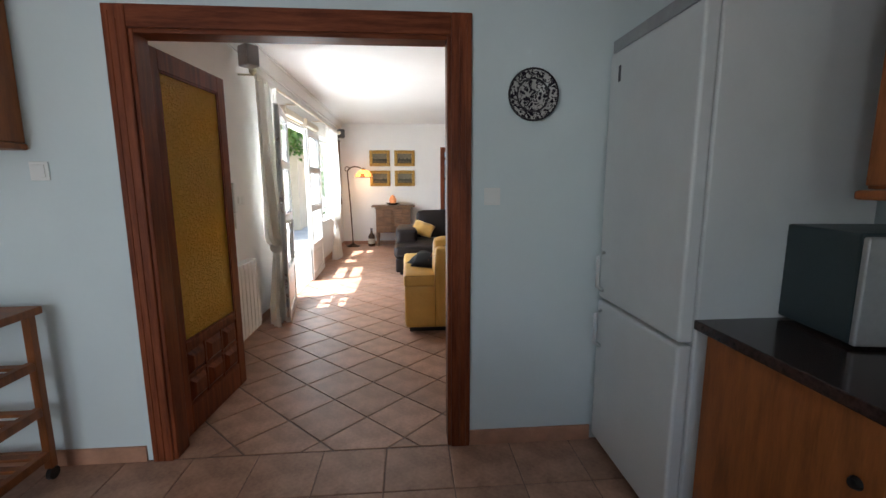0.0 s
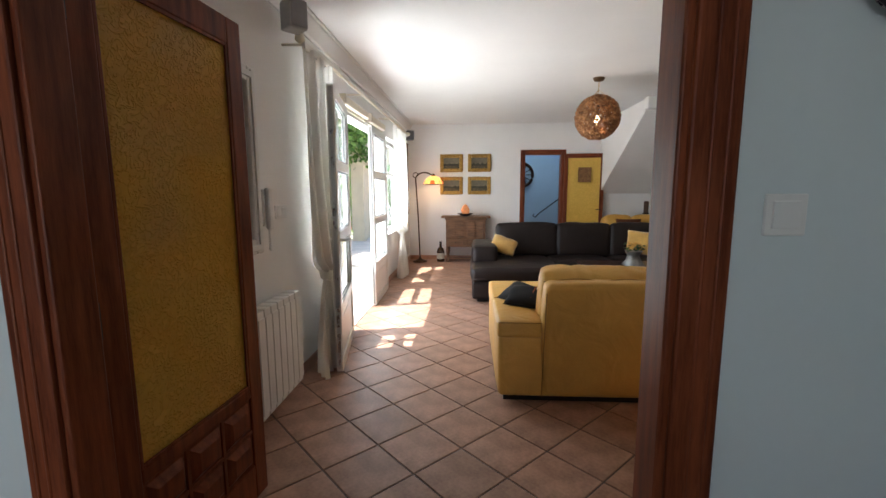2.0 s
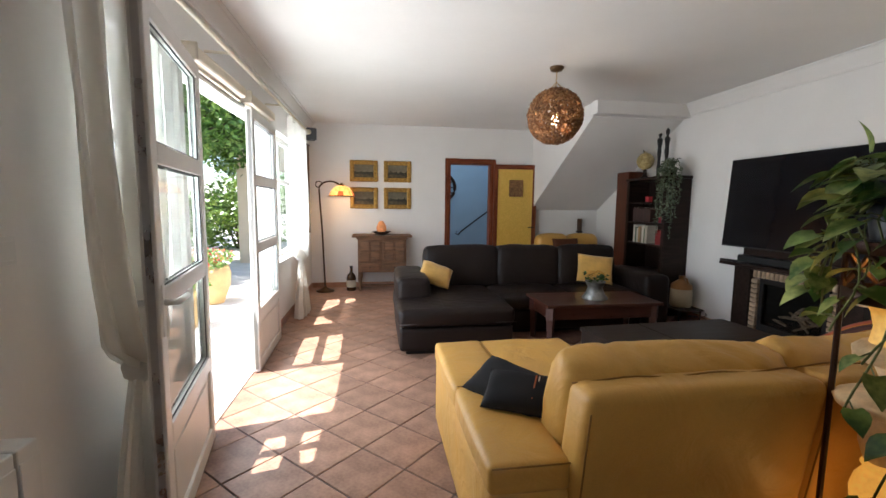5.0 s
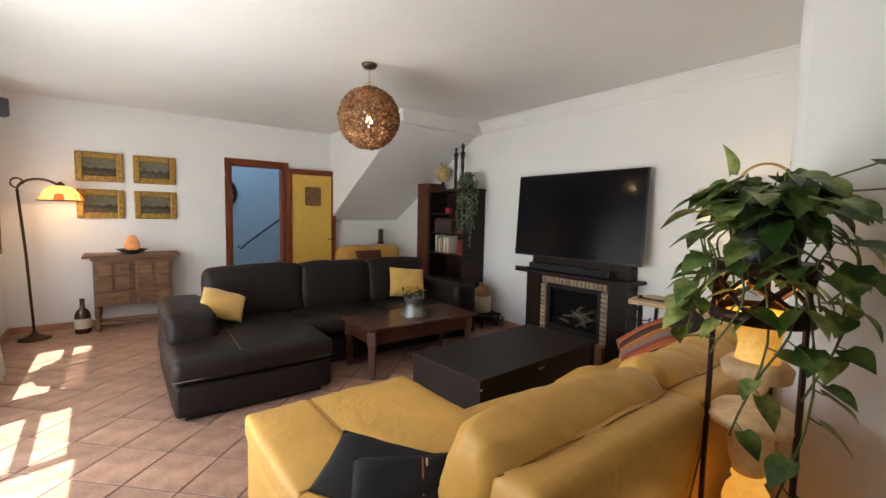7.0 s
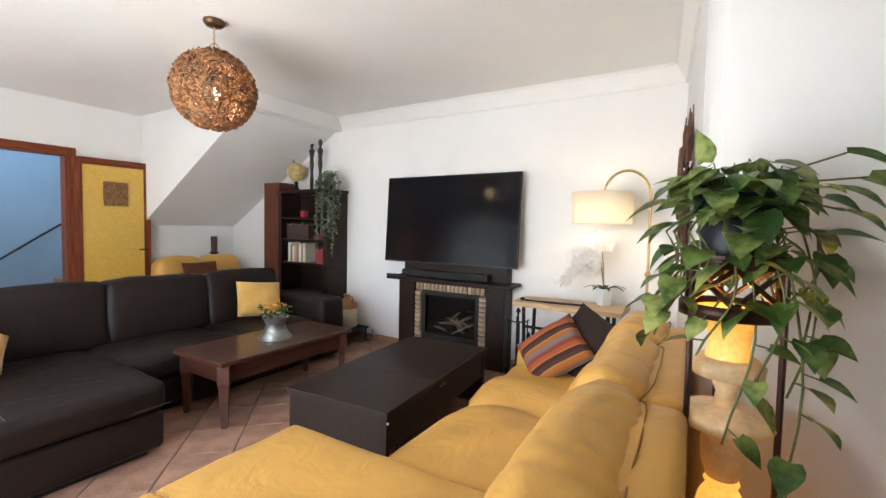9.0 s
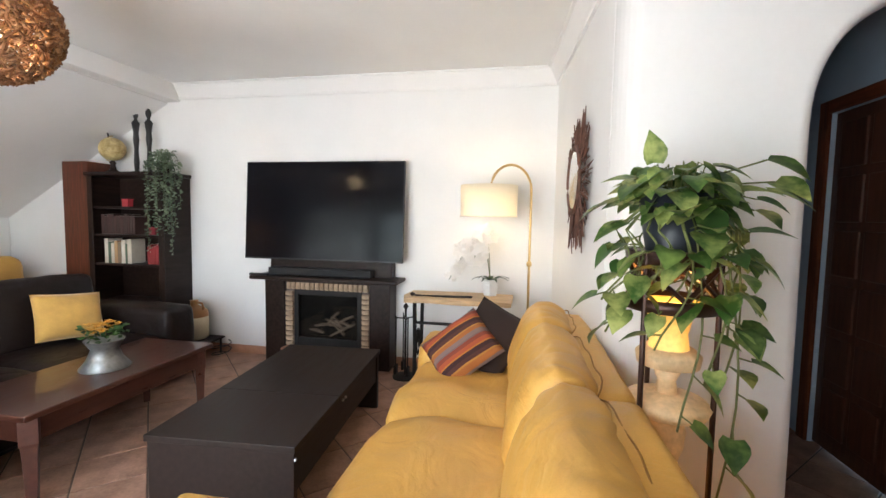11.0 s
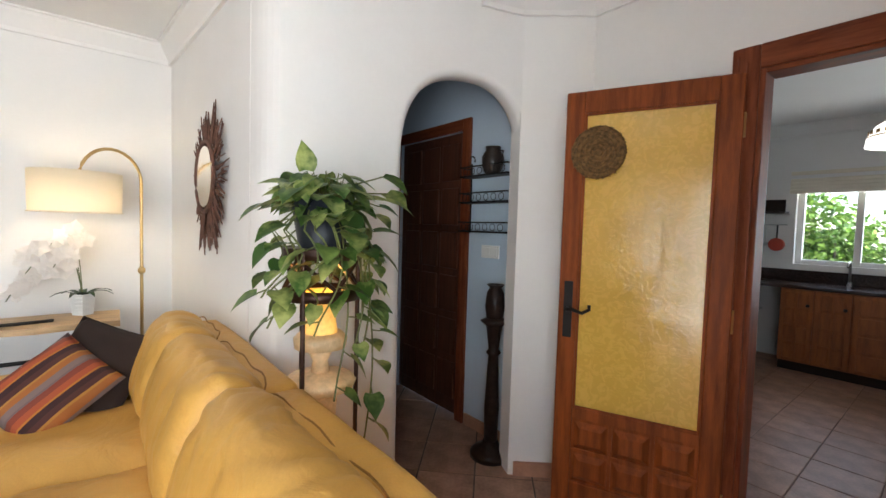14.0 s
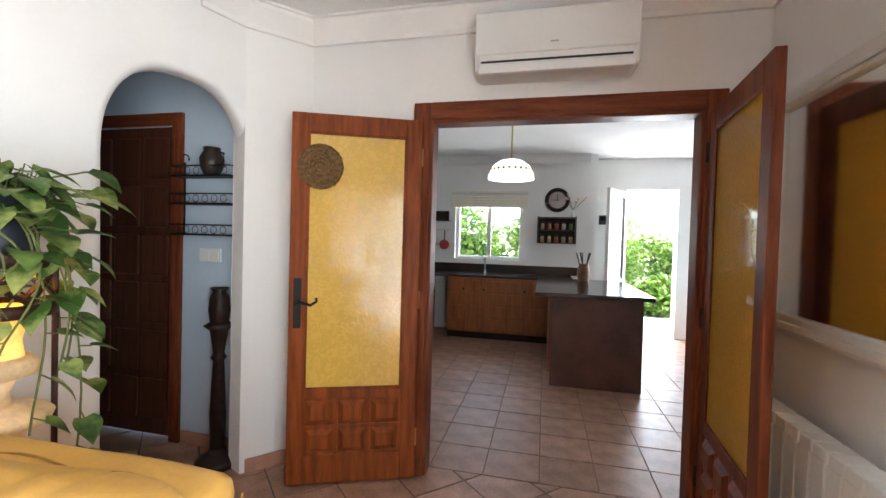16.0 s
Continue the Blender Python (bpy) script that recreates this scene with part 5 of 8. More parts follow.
# ---- bookcase ----
def bookcase():
    t = thing("bookcase", (3.68, 7.53, 0), "dark stained open bookcase under the stair soffit", "bookcase")
    rd = mat("reddish_cabinet_wood", (0.095, 0.026, 0.012), 0.35, var=0.35, stretch=(9, 9, 0.8))
    part("side", box(-0.33, 0.0, 0, -0.002, 0.03, 1.74, 0.003), DARKWOOD, t)
    part("side", box(-0.33, 0.82, 0, -0.002, 0.85, 1.74, 0.003), DARKWOOD, t)
    part("back", box(-0.02, 0.03, 0, -0.003, 0.82, 1.74), DARKWOOD, t)
    part("top", bevel(box(-0.36, -0.02, 1.74, -0.002, 0.87, 1.775), 0.006, 1), DARKWOOD, t)
    for z in (0.06, 0.50, 0.87, 1.155, 1.425):
        part("shelf", box(-0.32, 0.03, z, -0.02, 0.82, z + 0.022, 0.003), DARKWOOD, t)
    part("corner_panel", box(-0.33, 0.852, 0, -0.05, 1.15, 1.88, 0.006), rd, t, "reddish brown corner panel")
    for y in (0.0, 0.79):
        part("pilaster", box(-0.345, y, 0.0, -0.331, y + 0.06, 1.735, 0.004), DARKWOOD, t)


bookcase()


def books(y0, y1, z, hs, colors, seed, xo=3.40):
    rng = random.Random(seed)
    y = y0
    k = 0
    while y < y1:
        w, h = rng.uniform(0.022, 0.05), rng.uniform(*hs)
        if y + w > y1:
            break
        t = thing("book", (xo + 0.06, y + w / 2, z), "upright book on a bookcase shelf", "book", group="books in the bookcase")
        c = colors[k % len(colors)]
        mm = mat("book_cloth", c, 0.7, var=0.15, bump=0.1)
        part("cover", box(-0.07, -w / 2, 0, 0.09, w / 2 - 0.001, h, 0.003, 1), mm, t)
        part("pages", box(-0.06, -w / 2 + 0.003, h - 0.0005, 0.085, w / 2 - 0.004, h + 0.001), CREAM, t, "cream pages")
        y += w
        k += 1


books(7.95, 8.30, 0.893, (0.19, 0.24), ((0.55, 0.50, 0.40), (0.10, 0.14, 0.09), (0.62, 0.58, 0.48), (0.22, 0.16, 0.10), (0.42, 0.25, 0.12)), 2)
books(7.62, 7.80, 0.893, (0.17, 0.20), ((0.25, 0.03, 0.03),), 3)
books(7.90, 8.32, 1.178, (0.17, 0.20), ((0.06, 0.03, 0.025), (0.05, 0.028, 0.022)), 4)
for y, z, c in ((8.05, 1.448, (0.45, 0.04, 0.05)), (7.75, 1.178, (0.30, 0.03, 0.05))):
    tr = thing("small_box", (3.46, y, z), "small red box on a bookcase shelf", "box")
    part("carton", box(-0.03, -0.035, 0, 0.03, 0.035, 0.06, 0.004), mat("red_card", c, 0.6), tr)
    part("lid", box(-0.032, -0.037, 0.0605, 0.032, 0.037, 0.075, 0.003), mat("red_card_lid", c, 0.6), tr)
gl = thing("globe", (3.52, 8.27, 1.775), "small antique globe on a turned wooden stand", "globe")
part("stand", lathe([(0.075, 0), (0.075, 0.012), (0.03, 0.04), (0.02, 0.09), (0.03, 0.11), (0.012, 0.13)], 20), DARKWOOD, gl, smooth=True)
bm = bmesh.new()
bmesh.ops.create_uvsphere(bm, u_segments=24, v_segments=16, radius=0.115)
part("sphere", bm, mat("antique_map_paper", (0.50, 0.36, 0.12), 0.4, var=0.4, scale=14, color2=(0.62, 0.50, 0.24)), gl, "parchment coloured sphere", smooth=True).location = (0, 0, 0.245)
part("meridian", tube([(0, 0.128 * math.cos(a), 0.245 + 0.128 * math.sin(a)) for a in (radians(-95 + 19 * k) for k in range(11))], 0.005, 6), BRASS, gl, smooth=True)
part("pin", tube([(0, 0.04, 0.36), (0, 0.06, 0.43)], 0.007), IRON, gl)
for y, h in ((8.02, 0.63), (7.87, 0.64)):
    fg = lathe([(0.05, 0), (0.05, 0.02), (0.02, 0.03), (0.025, 0.12), (0.018, 0.24), (0.028, 0.34), (0.022, 0.40), (0.036, 0.50), (0.012, 0.535), (0.024, 0.57), (0.026, 0.60), (0.012, 0.63), (0.0, 0.635)], 14, caps=False)
    tagged(part("figurine", fg, mat("black_ebony", (0.012, 0.010, 0.009), 0.4), smooth=True), "slim black ebony figurine on the bookcase", "figurine", "ebony figurines").location = (3.55, y, 1.776)


def string_plant():
    t = thing("trailing_plant", (3.42, 7.58, 1.776), "trailing grey-green plant hanging down the bookcase", "plant")
    part("pot", lathe([(0.05, 0), (0.075, 0.09), (0.068, 0.09), (0.05, 0.07), (0, 0.07)], 18, caps=False), DARKWOOD, t, smooth=True)
    rng = random.Random(11)
    stems, leaves = bmesh.new(), bmesh.new()
    for k in range(34):
        a = rng.uniform(math.pi * 0.55, math.pi * 1.75)
        out = rng.uniform(0.06, 0.16)
        L = rng.uniform(0.15, 0.86) if k > 8 else 0.04
        pts = [(0, 0, 0.08), (out * 0.6 * math.cos(a), out * 0.6 * math.sin(a), 0.15 + rng.uniform(0, 0.06))]
        ex, ey = out * math.cos(a), out * math.sin(a)
        for i in range(7):
            pts.append((ex + 0.01 * math.sin(i * 2 + k), ey + 0.01 * math.cos(i * 1.7 + k), 0.09 - L * i / 6))
        tube(pts, 0.002, 4, bm=stems)
        m = max(3, int(L / 0.022))
        for i in range(m + 5):
            f = i / (m + 4)
            s = f * (len(pts) - 1)
            p = Vector(pts[int(min(s, len(pts) - 2))]).lerp(Vector(pts[int(min(s, len(pts) - 2)) + 1]), s - int(min(s, len(pts) - 2)))
            for sd in (-1, 1):
                d = Vector((rng.uniform(-1, 1), rng.uniform(-1, 1), rng.uniform(-0.8, 0.3))).normalized()
                w = d.orthogonal().normalized() * 0.012
                e = p + d * rng.uniform(0.026, 0.040)
                mid = (p + e) / 2 + Vector((0, 0, 0.004))
                v = [leaves.verts.new(q) for q in (p, mid + w, e, mid - w)]
                leaves.faces.new(v)
    part("stems", stems, mat("grey_green_stem", (0.12, 0.14, 0.07), 0.7), t)
    tagged(part("leaves", leaves, leaf_mat("grey_green_leaf", (0.12, 0.17, 0.11), (0.28, 0.34, 0.23)), t), kind="stuff")


string_plant()
jg = thing("stoneware_jug", (3.50, 7.36, 0.17), "two-tone stoneware jug with a handle on a low stool", "jug")
part("lower_body", lathe([(0.11, 0), (0.125, 0.02), (0.125, 0.22)], 26), mat("cream_stoneware", (0.50, 0.42, 0.28), 0.3, var=0.08), jg, "cream glazed lower body", smooth=True)
part("upper_body", lathe([(0.125, 0.22), (0.118, 0.27), (0.07, 0.31), (0.035, 0.33), (0.035, 0.37), (0.042, 0.375), (0.0, 0.375)], 26, caps=False), mat("tan_stoneware", (0.30, 0.14, 0.045), 0.3, var=0.1), jg, "tan glazed shoulder", smooth=True)
part("handle", tube([(0, -0.035, 0.355), (0, -0.085, 0.35), (0, -0.10, 0.31), (0, -0.09, 0.275)], 0.012), mat("tan_handle_glaze", (0.30, 0.14, 0.045), 0.3), jg, smooth=True)
sj = thing("low_stool", (3.48, 7.33, 0), "low dark metal stool with loose cables", "stool")
part("top", box(-0.17, -0.19, 0.15, 0.17, 0.19, 0.168, 0.004), IRON, sj)
for x in (-0.14, 0.14):
    for y in (-0.16, 0.16):
        part("leg", tube([(x, y, 0), (x, y, 0.15)], 0.01), IRON, sj)
part("cable", tube([(0.02 + 0.10 * math.cos(k * 0.5), -0.26 + 0.08 * math.sin(k * 0.5), 0.02 + 0.005 * k) for k in range(26)], 0.005, 5), BLACKP, sj, "black coiled cable")
sb = thing("soundbar", (3.50, 6.03, 0.836), "long black soundbar on the mantel", "soundbar")
part("case", box(-0.05, -0.50, 0.004, 0.05, 0.50, 0.075, 0.012, 3), BLACKP, sb)
part("grille", box(-0.054, -0.49, 0.012, -0.05, 0.49, 0.066, 0.002), mat("black_speaker_cloth", (0.02, 0.02, 0.02), 0.95, bump=0.4, fine=300), sb)
part("foot", box(-0.03, -0.4, 0, 0.03, -0.36, 0.004), BLACKP, sb)
part("foot", box(-0.03, 0.36, 0, 0.03, 0.4, 0.004), BLACKP, sb)
rm_ = thing("remote_control", (3.42, 6.60, 0.836), "black remote control on the mantel", "remote control")
part("body", box(-0.025, -0.09, 0, 0.025, 0.09, 0.018, 0.006), BLACKP, rm_)
part("button", box(-0.01, 0.03, 0.018, 0.01, 0.05, 0.021, 0.002), PLASTIC, rm_)


# ---- round the yellow sofa ----
def side_table():
    t = thing("side_table", (3.28, 4.72, 0), "pale live-edge wooden table on treadle iron legs", "table")
    wood = mat("pale_live_edge_wood", (0.50, 0.33, 0.17), 0.45, var=0.25, scale=5, stretch=(8, 1, 8))
    edge = [(-0.19, -0.43), (0.20, -0.44), (0.22, -0.1), (0.20, 0.42), (-0.05, 0.44), (-0.20, 0.40), (-0.17, 0.2), (-0.21, -0.05), (-0.18, -0.25)]
    part("tabletop", bevel(prism(edge, 0.72, 0.755), 0.008, 2), wood, t)
    for y in (-0.33, 0.33):
        for x in (-0.13, 0.15):
            part("leg", tube([(x, y, 0), (x * 0.8, y, 0.35), (x, y, 0.72)], 0.016), IRON, t)
        part("scroll", tube([(0.06 * math.cos(a) * (1 - a / 14), y, 0.36 + 0.11 * math.sin(a)) for a in (0.45 * k for k in range(22))], 0.007, 6), IRON, t)
        part("foot_bar", tube([(-0.16, y, 0.012), (0.18, y, 0.012)], 0.012), IRON, t)
    part("stretcher", tube([(0.0, -0.33, 0.22), (0.0, 0.33, 0.22)], 0.009), IRON, t)
    part("stretcher", tube([(-0.12, -0.33, 0.55), (-0.12, 0.33, 0.55)], 0.012), IRON, t)


side_table()
tg = thing("fire_tongs", (3.20, 4.92, 0.762), "long dark iron tongs lying on the side table", "tongs")
part("arm", tube([(0.0, 0.14, 0.0), (0.02, -0.1, 0.002), (0.06, -0.32, 0.0)], 0.006, 6), IRON, tg)
part("arm", tube([(0.0, 0.14, 0.004), (-0.02, -0.1, 0.002), (0.02, -0.32, 0.0)], 0.006, 6), IRON, tg)
part("head", lathe([(0.01, -0.005), (0.022, 0.008), (0.016, 0.02), (0, 0.026)], 12, at=(0, 0.16, 0), caps=False), DARKWOOD, tg)


def fire_tools():
    t = thing("fire_tool_set", (3.40, 5.19, 0), "black wrought iron fireplace tool set", "fireplace tools")
    part("base", lathe([(0.11, 0), (0.11, 0.012), (0.03, 0.025)], 18), IRON, t)
    part("post", tube([(0, 0, 0.02), (0, 0, 0.60)], 0.010), IRON, t)
    part("finial", lathe([(0.008, 0.60), (0.024, 0.62), (0.008, 0.65), (0, 0.655)], 12, caps=False), IRON, t)
    for k in range(4):
        a = k * math.pi / 2 + 0.5
        x, y = 0.085 * math.cos(a), 0.085 * math.sin(a)
        part("hook_arm", tube([(0, 0, 0.52), (x, y, 0.53), (x * 1.15, y * 1.15, 0.55)], 0.006, 6), IRON, t)
        part("tool_rod", tube([(x, y, 0.08), (x, y, 0.545)], 0.006, 6), IRON, t)
        part("tool_head", box(x - 0.035, y - 0.012, 0.04, x + 0.035, y + 0.012, 0.12, 0.006), IRON, t)


fire_tools()


def arc_lamp():
    t = thing("floor_lamp", (3.42, 4.16, 0), "brass arc floor lamp with a cream drum shade", "lamp")
    part("foot", lathe([(0.13, 0), (0.13, 0.015), (0.02, 0.025)], 24), BRASS, t, smooth=True)
    arc = [(-0.06 + 0.06 * math.cos(a), 0.16 - 0.16 * math.cos(a), 1.62 + 0.20 * math.sin(a)) for a in (math.pi * k / 14 for k in range(15))]
    part("pole", tube([(0, 0, 0.02), (0, 0, 1.0), (0, 0, 1.62)] + arc[1:] + [(-0.12, 0.32, 1.60)], 0.010, 8), BRASS, t, smooth=True)
    part("joint", lathe([(0.010, 1.00), (0.022, 1.015), (0.022, 1.035), (0.010, 1.05)], 14), BRASS, t, smooth=True)
    sh = cloth_sheer("lit_cream_shade", (0.88, 0.82, 0.70), 0.0)
    part("shade", lathe([(0.222, 1.405), (0.226, 1.65), (0.222, 1.65), (0.218, 1.405)], 36, at=(-0.12, 0.33, 0), caps=False), sh, t, "cream fabric drum shade", smooth=True)
    part("shade_trim", tube([(-0.12 + 0.226 * math.cos(a), 0.33 + 0.226 * math.sin(a), 1.407) for a in (2 * math.pi * k / 36 for k in range(36))], 0.004, 5, closed=True), CREAM, t)
    part("light_bulb", lathe([(0.015, 1.58), (0.03, 1.53), (0.02, 1.49), (0, 1.485)], 14, at=(-0.12, 0.33, 0), caps=False), mat("warm_bulb_glass", (1, 0.9, 0.7), 0.4, var=0, bump=0, emit=(1, 0.75, 0.42, 8)), t)
    bulb("arc_lamp_bulb", (3.30, 4.49, 1.47), 0.8, (1, 0.80, 0.55), 0.04)


arc_lamp()


def orchid():
    t = thing("orchid", (3.40, 4.47, 0.755), "white orchid in a ribbed white pot", "plant")
    part("pot", lathe([(0.052, 0), (0.065, 0.135), (0.060, 0.135), (0.05, 0.11), (0, 0.11)], 4, caps=False), PLASTIC, t, "white ribbed square pot")
    for k in range(5):
        part("pot_rib", tube([(-0.058 - 0.002 * k, -0.035, 0.02 + k * 0.024), (-0.058 - 0.002 * k, 0.035, 0.02 + k * 0.024)], 0.003, 5), PLASTIC, t)
    rng = random.Random(4)
    green = leaf_mat("dark_orchid_leaf", (0.03, 0.06, 0.025), (0.06, 0.11, 0.04))
    for k in range(7):
        a = k * 0.9
        bm = bmesh.new()
        prev = None
        L = rng.uniform(0.13, 0.2)
        for i in range(7):
            f = i / 6
            c = Vector((L * f * math.cos(a), L * f * math.sin(a), 0.11 + 0.16 * f - 0.14 * f * f))
            sd = Vector((-math.sin(a), math.cos(a), 0)) * 0.022 * math.sin(math.pi * (0.12 + 0.88 * f) * 0.97)
            row = [bm.verts.new(c - sd), bm.verts.new(c + Vector((0, 0, -0.004))), bm.verts.new(c + sd)]
            if prev:
                bm.faces.new((prev[0], prev[1], row[1], row[0]))
                bm.faces.new((prev[1], prev[2], row[2], row[1]))
            prev = row
        part("leaf", bm, green, t, smooth=True)
    petal = cloth_sheer("white_orchid_petal", (0.90, 0.87, 0.84), 0.0)
    for k, (ey, top) in enumerate(((0.28, 0.36), (0.10, 0.50), (0.20, 0.44))):
        pts = [Vector((0, 0.0, 0.11)), Vector((0, ey * 0.1, 0.3)), Vector((-0.02, ey * 0.3, top)), Vector((-0.04, ey * 0.7, top + 0.02)), Vector((-0.05, ey, top - 0.12)), Vector((-0.06, ey + 0.06, top - 0.24))]
        part("stem", tube(pts, 0.003, 5), mat("orchid_stem", (0.10, 0.12, 0.04), 0.6), t)
        for i in range(12):
            f = 2.0 + 3.0 * i / 11
            j = min(4, int(f))
            p = pts[j].lerp(pts[j + 1], f - j) + Vector((rng.uniform(-0.06, 0.03), rng.uniform(-0.05, 0.05), rng.uniform(-0.045, 0.045)))
            bm = bmesh.new()
            tilt = rng.uniform(0, 6.28)
            nrm = Vector((-1, rng.uniform(-0.6, 0.6), rng.uniform(-0.4, 0.4))).normalized()
            u = nrm.orthogonal().normalized()
            v = nrm.cross(u)
            for q in range(5):
                a = tilt + q * 2 * math.pi / 5
                d = math.cos(a) * u + math.sin(a) * v
                s = nrm.cross(d)
                R = 0.058 if i < 10 else 0.030
                vs = [bm.verts.new(p + x) for x in (Vector((0, 0, 0)), d * R * 0.6 + s * R * 0.42 + nrm * 0.004, d * R + nrm * 0.001, d * R * 0.6 - s * R * 0.42 + nrm * 0.004)]
                bm.faces.new(vs)
            part("flower", bm, petal, t, "white orchid flower")


orchid()


def twig_mirror():
    t = thing("twig_mirror", (2.52, 3.876, 1.62), "round mirror framed with a burst of brown twigs", "mirror", rz=4)
    tw = mat("brown_twig", (0.13, 0.062, 0.042), 0.8, var=0.4, scale=20, bump=0.4)
    part("mirror_glass", tube([(0, 0.05, 0), (0, 0.062, 0)], 0.165, 36), MIRROR, t, "round mirror glass")
    bmr = [tube([(0.172 * math.cos(a), 0.058, 0.19 * math.sin(a)) for a in (2 * math.pi * k / 32 for k in range(32))], 0.012, 6, closed=True)]
    part("ring", bmr[0], tw, t)
    rng = random.Random(21)
    for k in range(190):
        a = rng.uniform(0, 2 * math.pi)
        L = rng.uniform(0.05, 0.15) + 0.14 * abs(math.sin(a)) ** 3 * rng.uniform(0.3, 1)
        r0 = 0.165
        sx, sz = math.cos(a), math.sin(a) * 1.12
        j = rng.uniform(-0.25, 0.25)
        p0 = Vector((r0 * sx, 0.01 + rng.uniform(0, 0.04), r0 * sz))
        d = Vector((math.cos(a + j), 0, math.sin(a + j)))
        part("twig", tube([p0, p0 + d * L * 0.5 + Vector((0, rng.uniform(-0.005, 0.012), 0)), p0 + d * L], 0.005, 4, radii=[0.006, 0.005, 0.003]), tw, t)


twig_mirror()


def cushion(at, rx, ry, rz, w, h, d, material, label, seed, group="sofa cushions"):
    t = thing("cushion", at, label, "cushion", group=group)
    t.matrix_world = pose(*at, 0, 0, rz) @ pose(0, 0, 0, rx) @ pose(0, 0, 0, 0, ry)
    part("cover", pillow(w, h, d, seed=seed), material, t, smooth=True)
    w2, h2 = w / 2 * 0.985, h / 2 * 0.985
    part("edge_seam", tube([(-w2, 0, -h2), (0, 0, -h2 * 0.95), (w2, 0, -h2), (w2 * 0.95, 0, 0), (w2, 0, h2), (0, 0, h2 * 0.95), (-w2, 0, h2), (-w2 * 0.95, 0, 0)], 0.0035, 5, closed=True), material, t)
    return t


YCLOTH = mat("mustard_velvet", (0.60, 0.35, 0.085), 0.85, var=0.15, scale=8, bump=0.3, fine=180, sheen=0.3)
BCLOTH = mat("black_cotton", (0.010, 0.009, 0.010), 0.9, var=0.3, bump=0.3, fine=200)


def kilim():
    m = mat("striped_kilim", (0.5, 0.2, 0.06), 0.9, var=0.2, scale=20, bump=0.4, fine=220)
    n, l = m.node_tree.nodes, m.node_tree.links
    co, sep = n.new("ShaderNodeTexCoord"), n.new("ShaderNodeSeparateXYZ")
    l.new(co.outputs["Object"], sep.inputs[0])
    mul = n.new("ShaderNodeMath")
    mul.operation = "MULTIPLY_ADD"
    mul.inputs[1].default_value, mul.inputs[2].default_value = 2.3, 0.5
    l.new(sep.outputs["X"], mul.inputs[0])
    rp = n.new("ShaderNodeValToRGB")
    rp.color_ramp.interpolation = "CONSTANT"
    seq = [(0.34, 0.12, 0.03), (0.08, 0.03, 0.025), (0.45, 0.16, 0.025), (0.22, 0.05, 0.03), (0.20, 0.14, 0.13), (0.42, 0.19, 0.04), (0.05, 0.02, 0.02), (0.36, 0.08, 0.03), (0.16, 0.11, 0.11)]
    cols = [(k / 22 + 0.012 * (k % 3), seq[(k * 4) % 9]) for k in range(22)]
    e = rp.color_ramp.elements
    e[0].position, e[0].color = 0.0, (*cols[0][1], 1)
    e[1].position, e[1].color = cols[1][0], (*cols[1][1], 1)
    for p, c in cols[2:]:
        x = e.new(p)
        x.color = (*c, 1)
    l.new(mul.outputs[0], rp.inputs[0])
    l.new(rp.outputs[0], n["Principled BSDF"].inputs["Base Color"])
    return m


KILIM = kilim()
cushion((2.33, 4.555, 0.625), -38, 42, -108, 0.36, 0.40, 0.13, KILIM, "orange striped kilim cushion on the yellow sofa", 3)
cushion((2.43, 4.40, 0.66), -30, 20, -115, 0.40, 0.42, 0.13, mat("dark_brown_cloth", (0.028, 0.015, 0.011), 0.9, var=0.3, bump=0.3, fine=200), "dark brown cushion leaning on the yellow sofa", 4)
cushion((0.37, 4.41, 0.605), -62, 4, -54, 0.38, 0.22, 0.11, BCLOTH, "black cushion lying on the chaise", 5)
second = cushion((0.385, 4.285, 0.625), -52, -3, -36, 0.31, 0.18, 0.11, BCLOTH, "black cushion with a striped band propped on the chaise", 6)
for k in range(6):
    part("stripe", box(0.055 + k * 0.012, -0.053 + 0.006 * k, -0.045, 0.061 + k * 0.012, -0.030, 0.06, 0.002), CREAM if k % 2 else mat("rust_stripe", (0.35, 0.10, 0.04), 0.9), second, "pale woven stripe")
cushion((0.44, 7.34, 0.61), -52, 34, 20, 0.36, 0.32, 0.13, YCLOTH, "mustard cushion on the dark sofa", 7)
cushion((2.38, 7.42, 0.635), -22, 6, -12, 0.42, 0.34, 0.13, YCLOTH, "mustard cushion on the dark sofa", 8)
cushion((2.80, 9.14, 0.70), -18, 0, 6, 0.46, 0.34, 0.13, mat("rust_brown_cloth", (0.12, 0.04, 0.015), 0.9, var=0.3, bump=0.3, fine=200), "rust brown cushion on the yellow armchair", 9)
tb = thing("copper_pot", (1.98, 6.66, 0.455), "hammered metal pot with yellow flowers on the table", "flower pot")
part("pot", lathe([(0.125, 0), (0.13, 0.008), (0.09, 0.06), (0.068, 0.12), (0.075, 0.125), (0.10, 0.17), (0.105, 0.175), (0.098, 0.17), (0.06, 0.13), (0, 0.13)], 28, caps=False), mat("hammered_grey_metal", (0.25, 0.245, 0.23), 0.4, metal=0.7, var=0.3, bump=0.6, fine=50), tb, smooth=True)
rng = random.Random(2)
fl = bmesh.new()
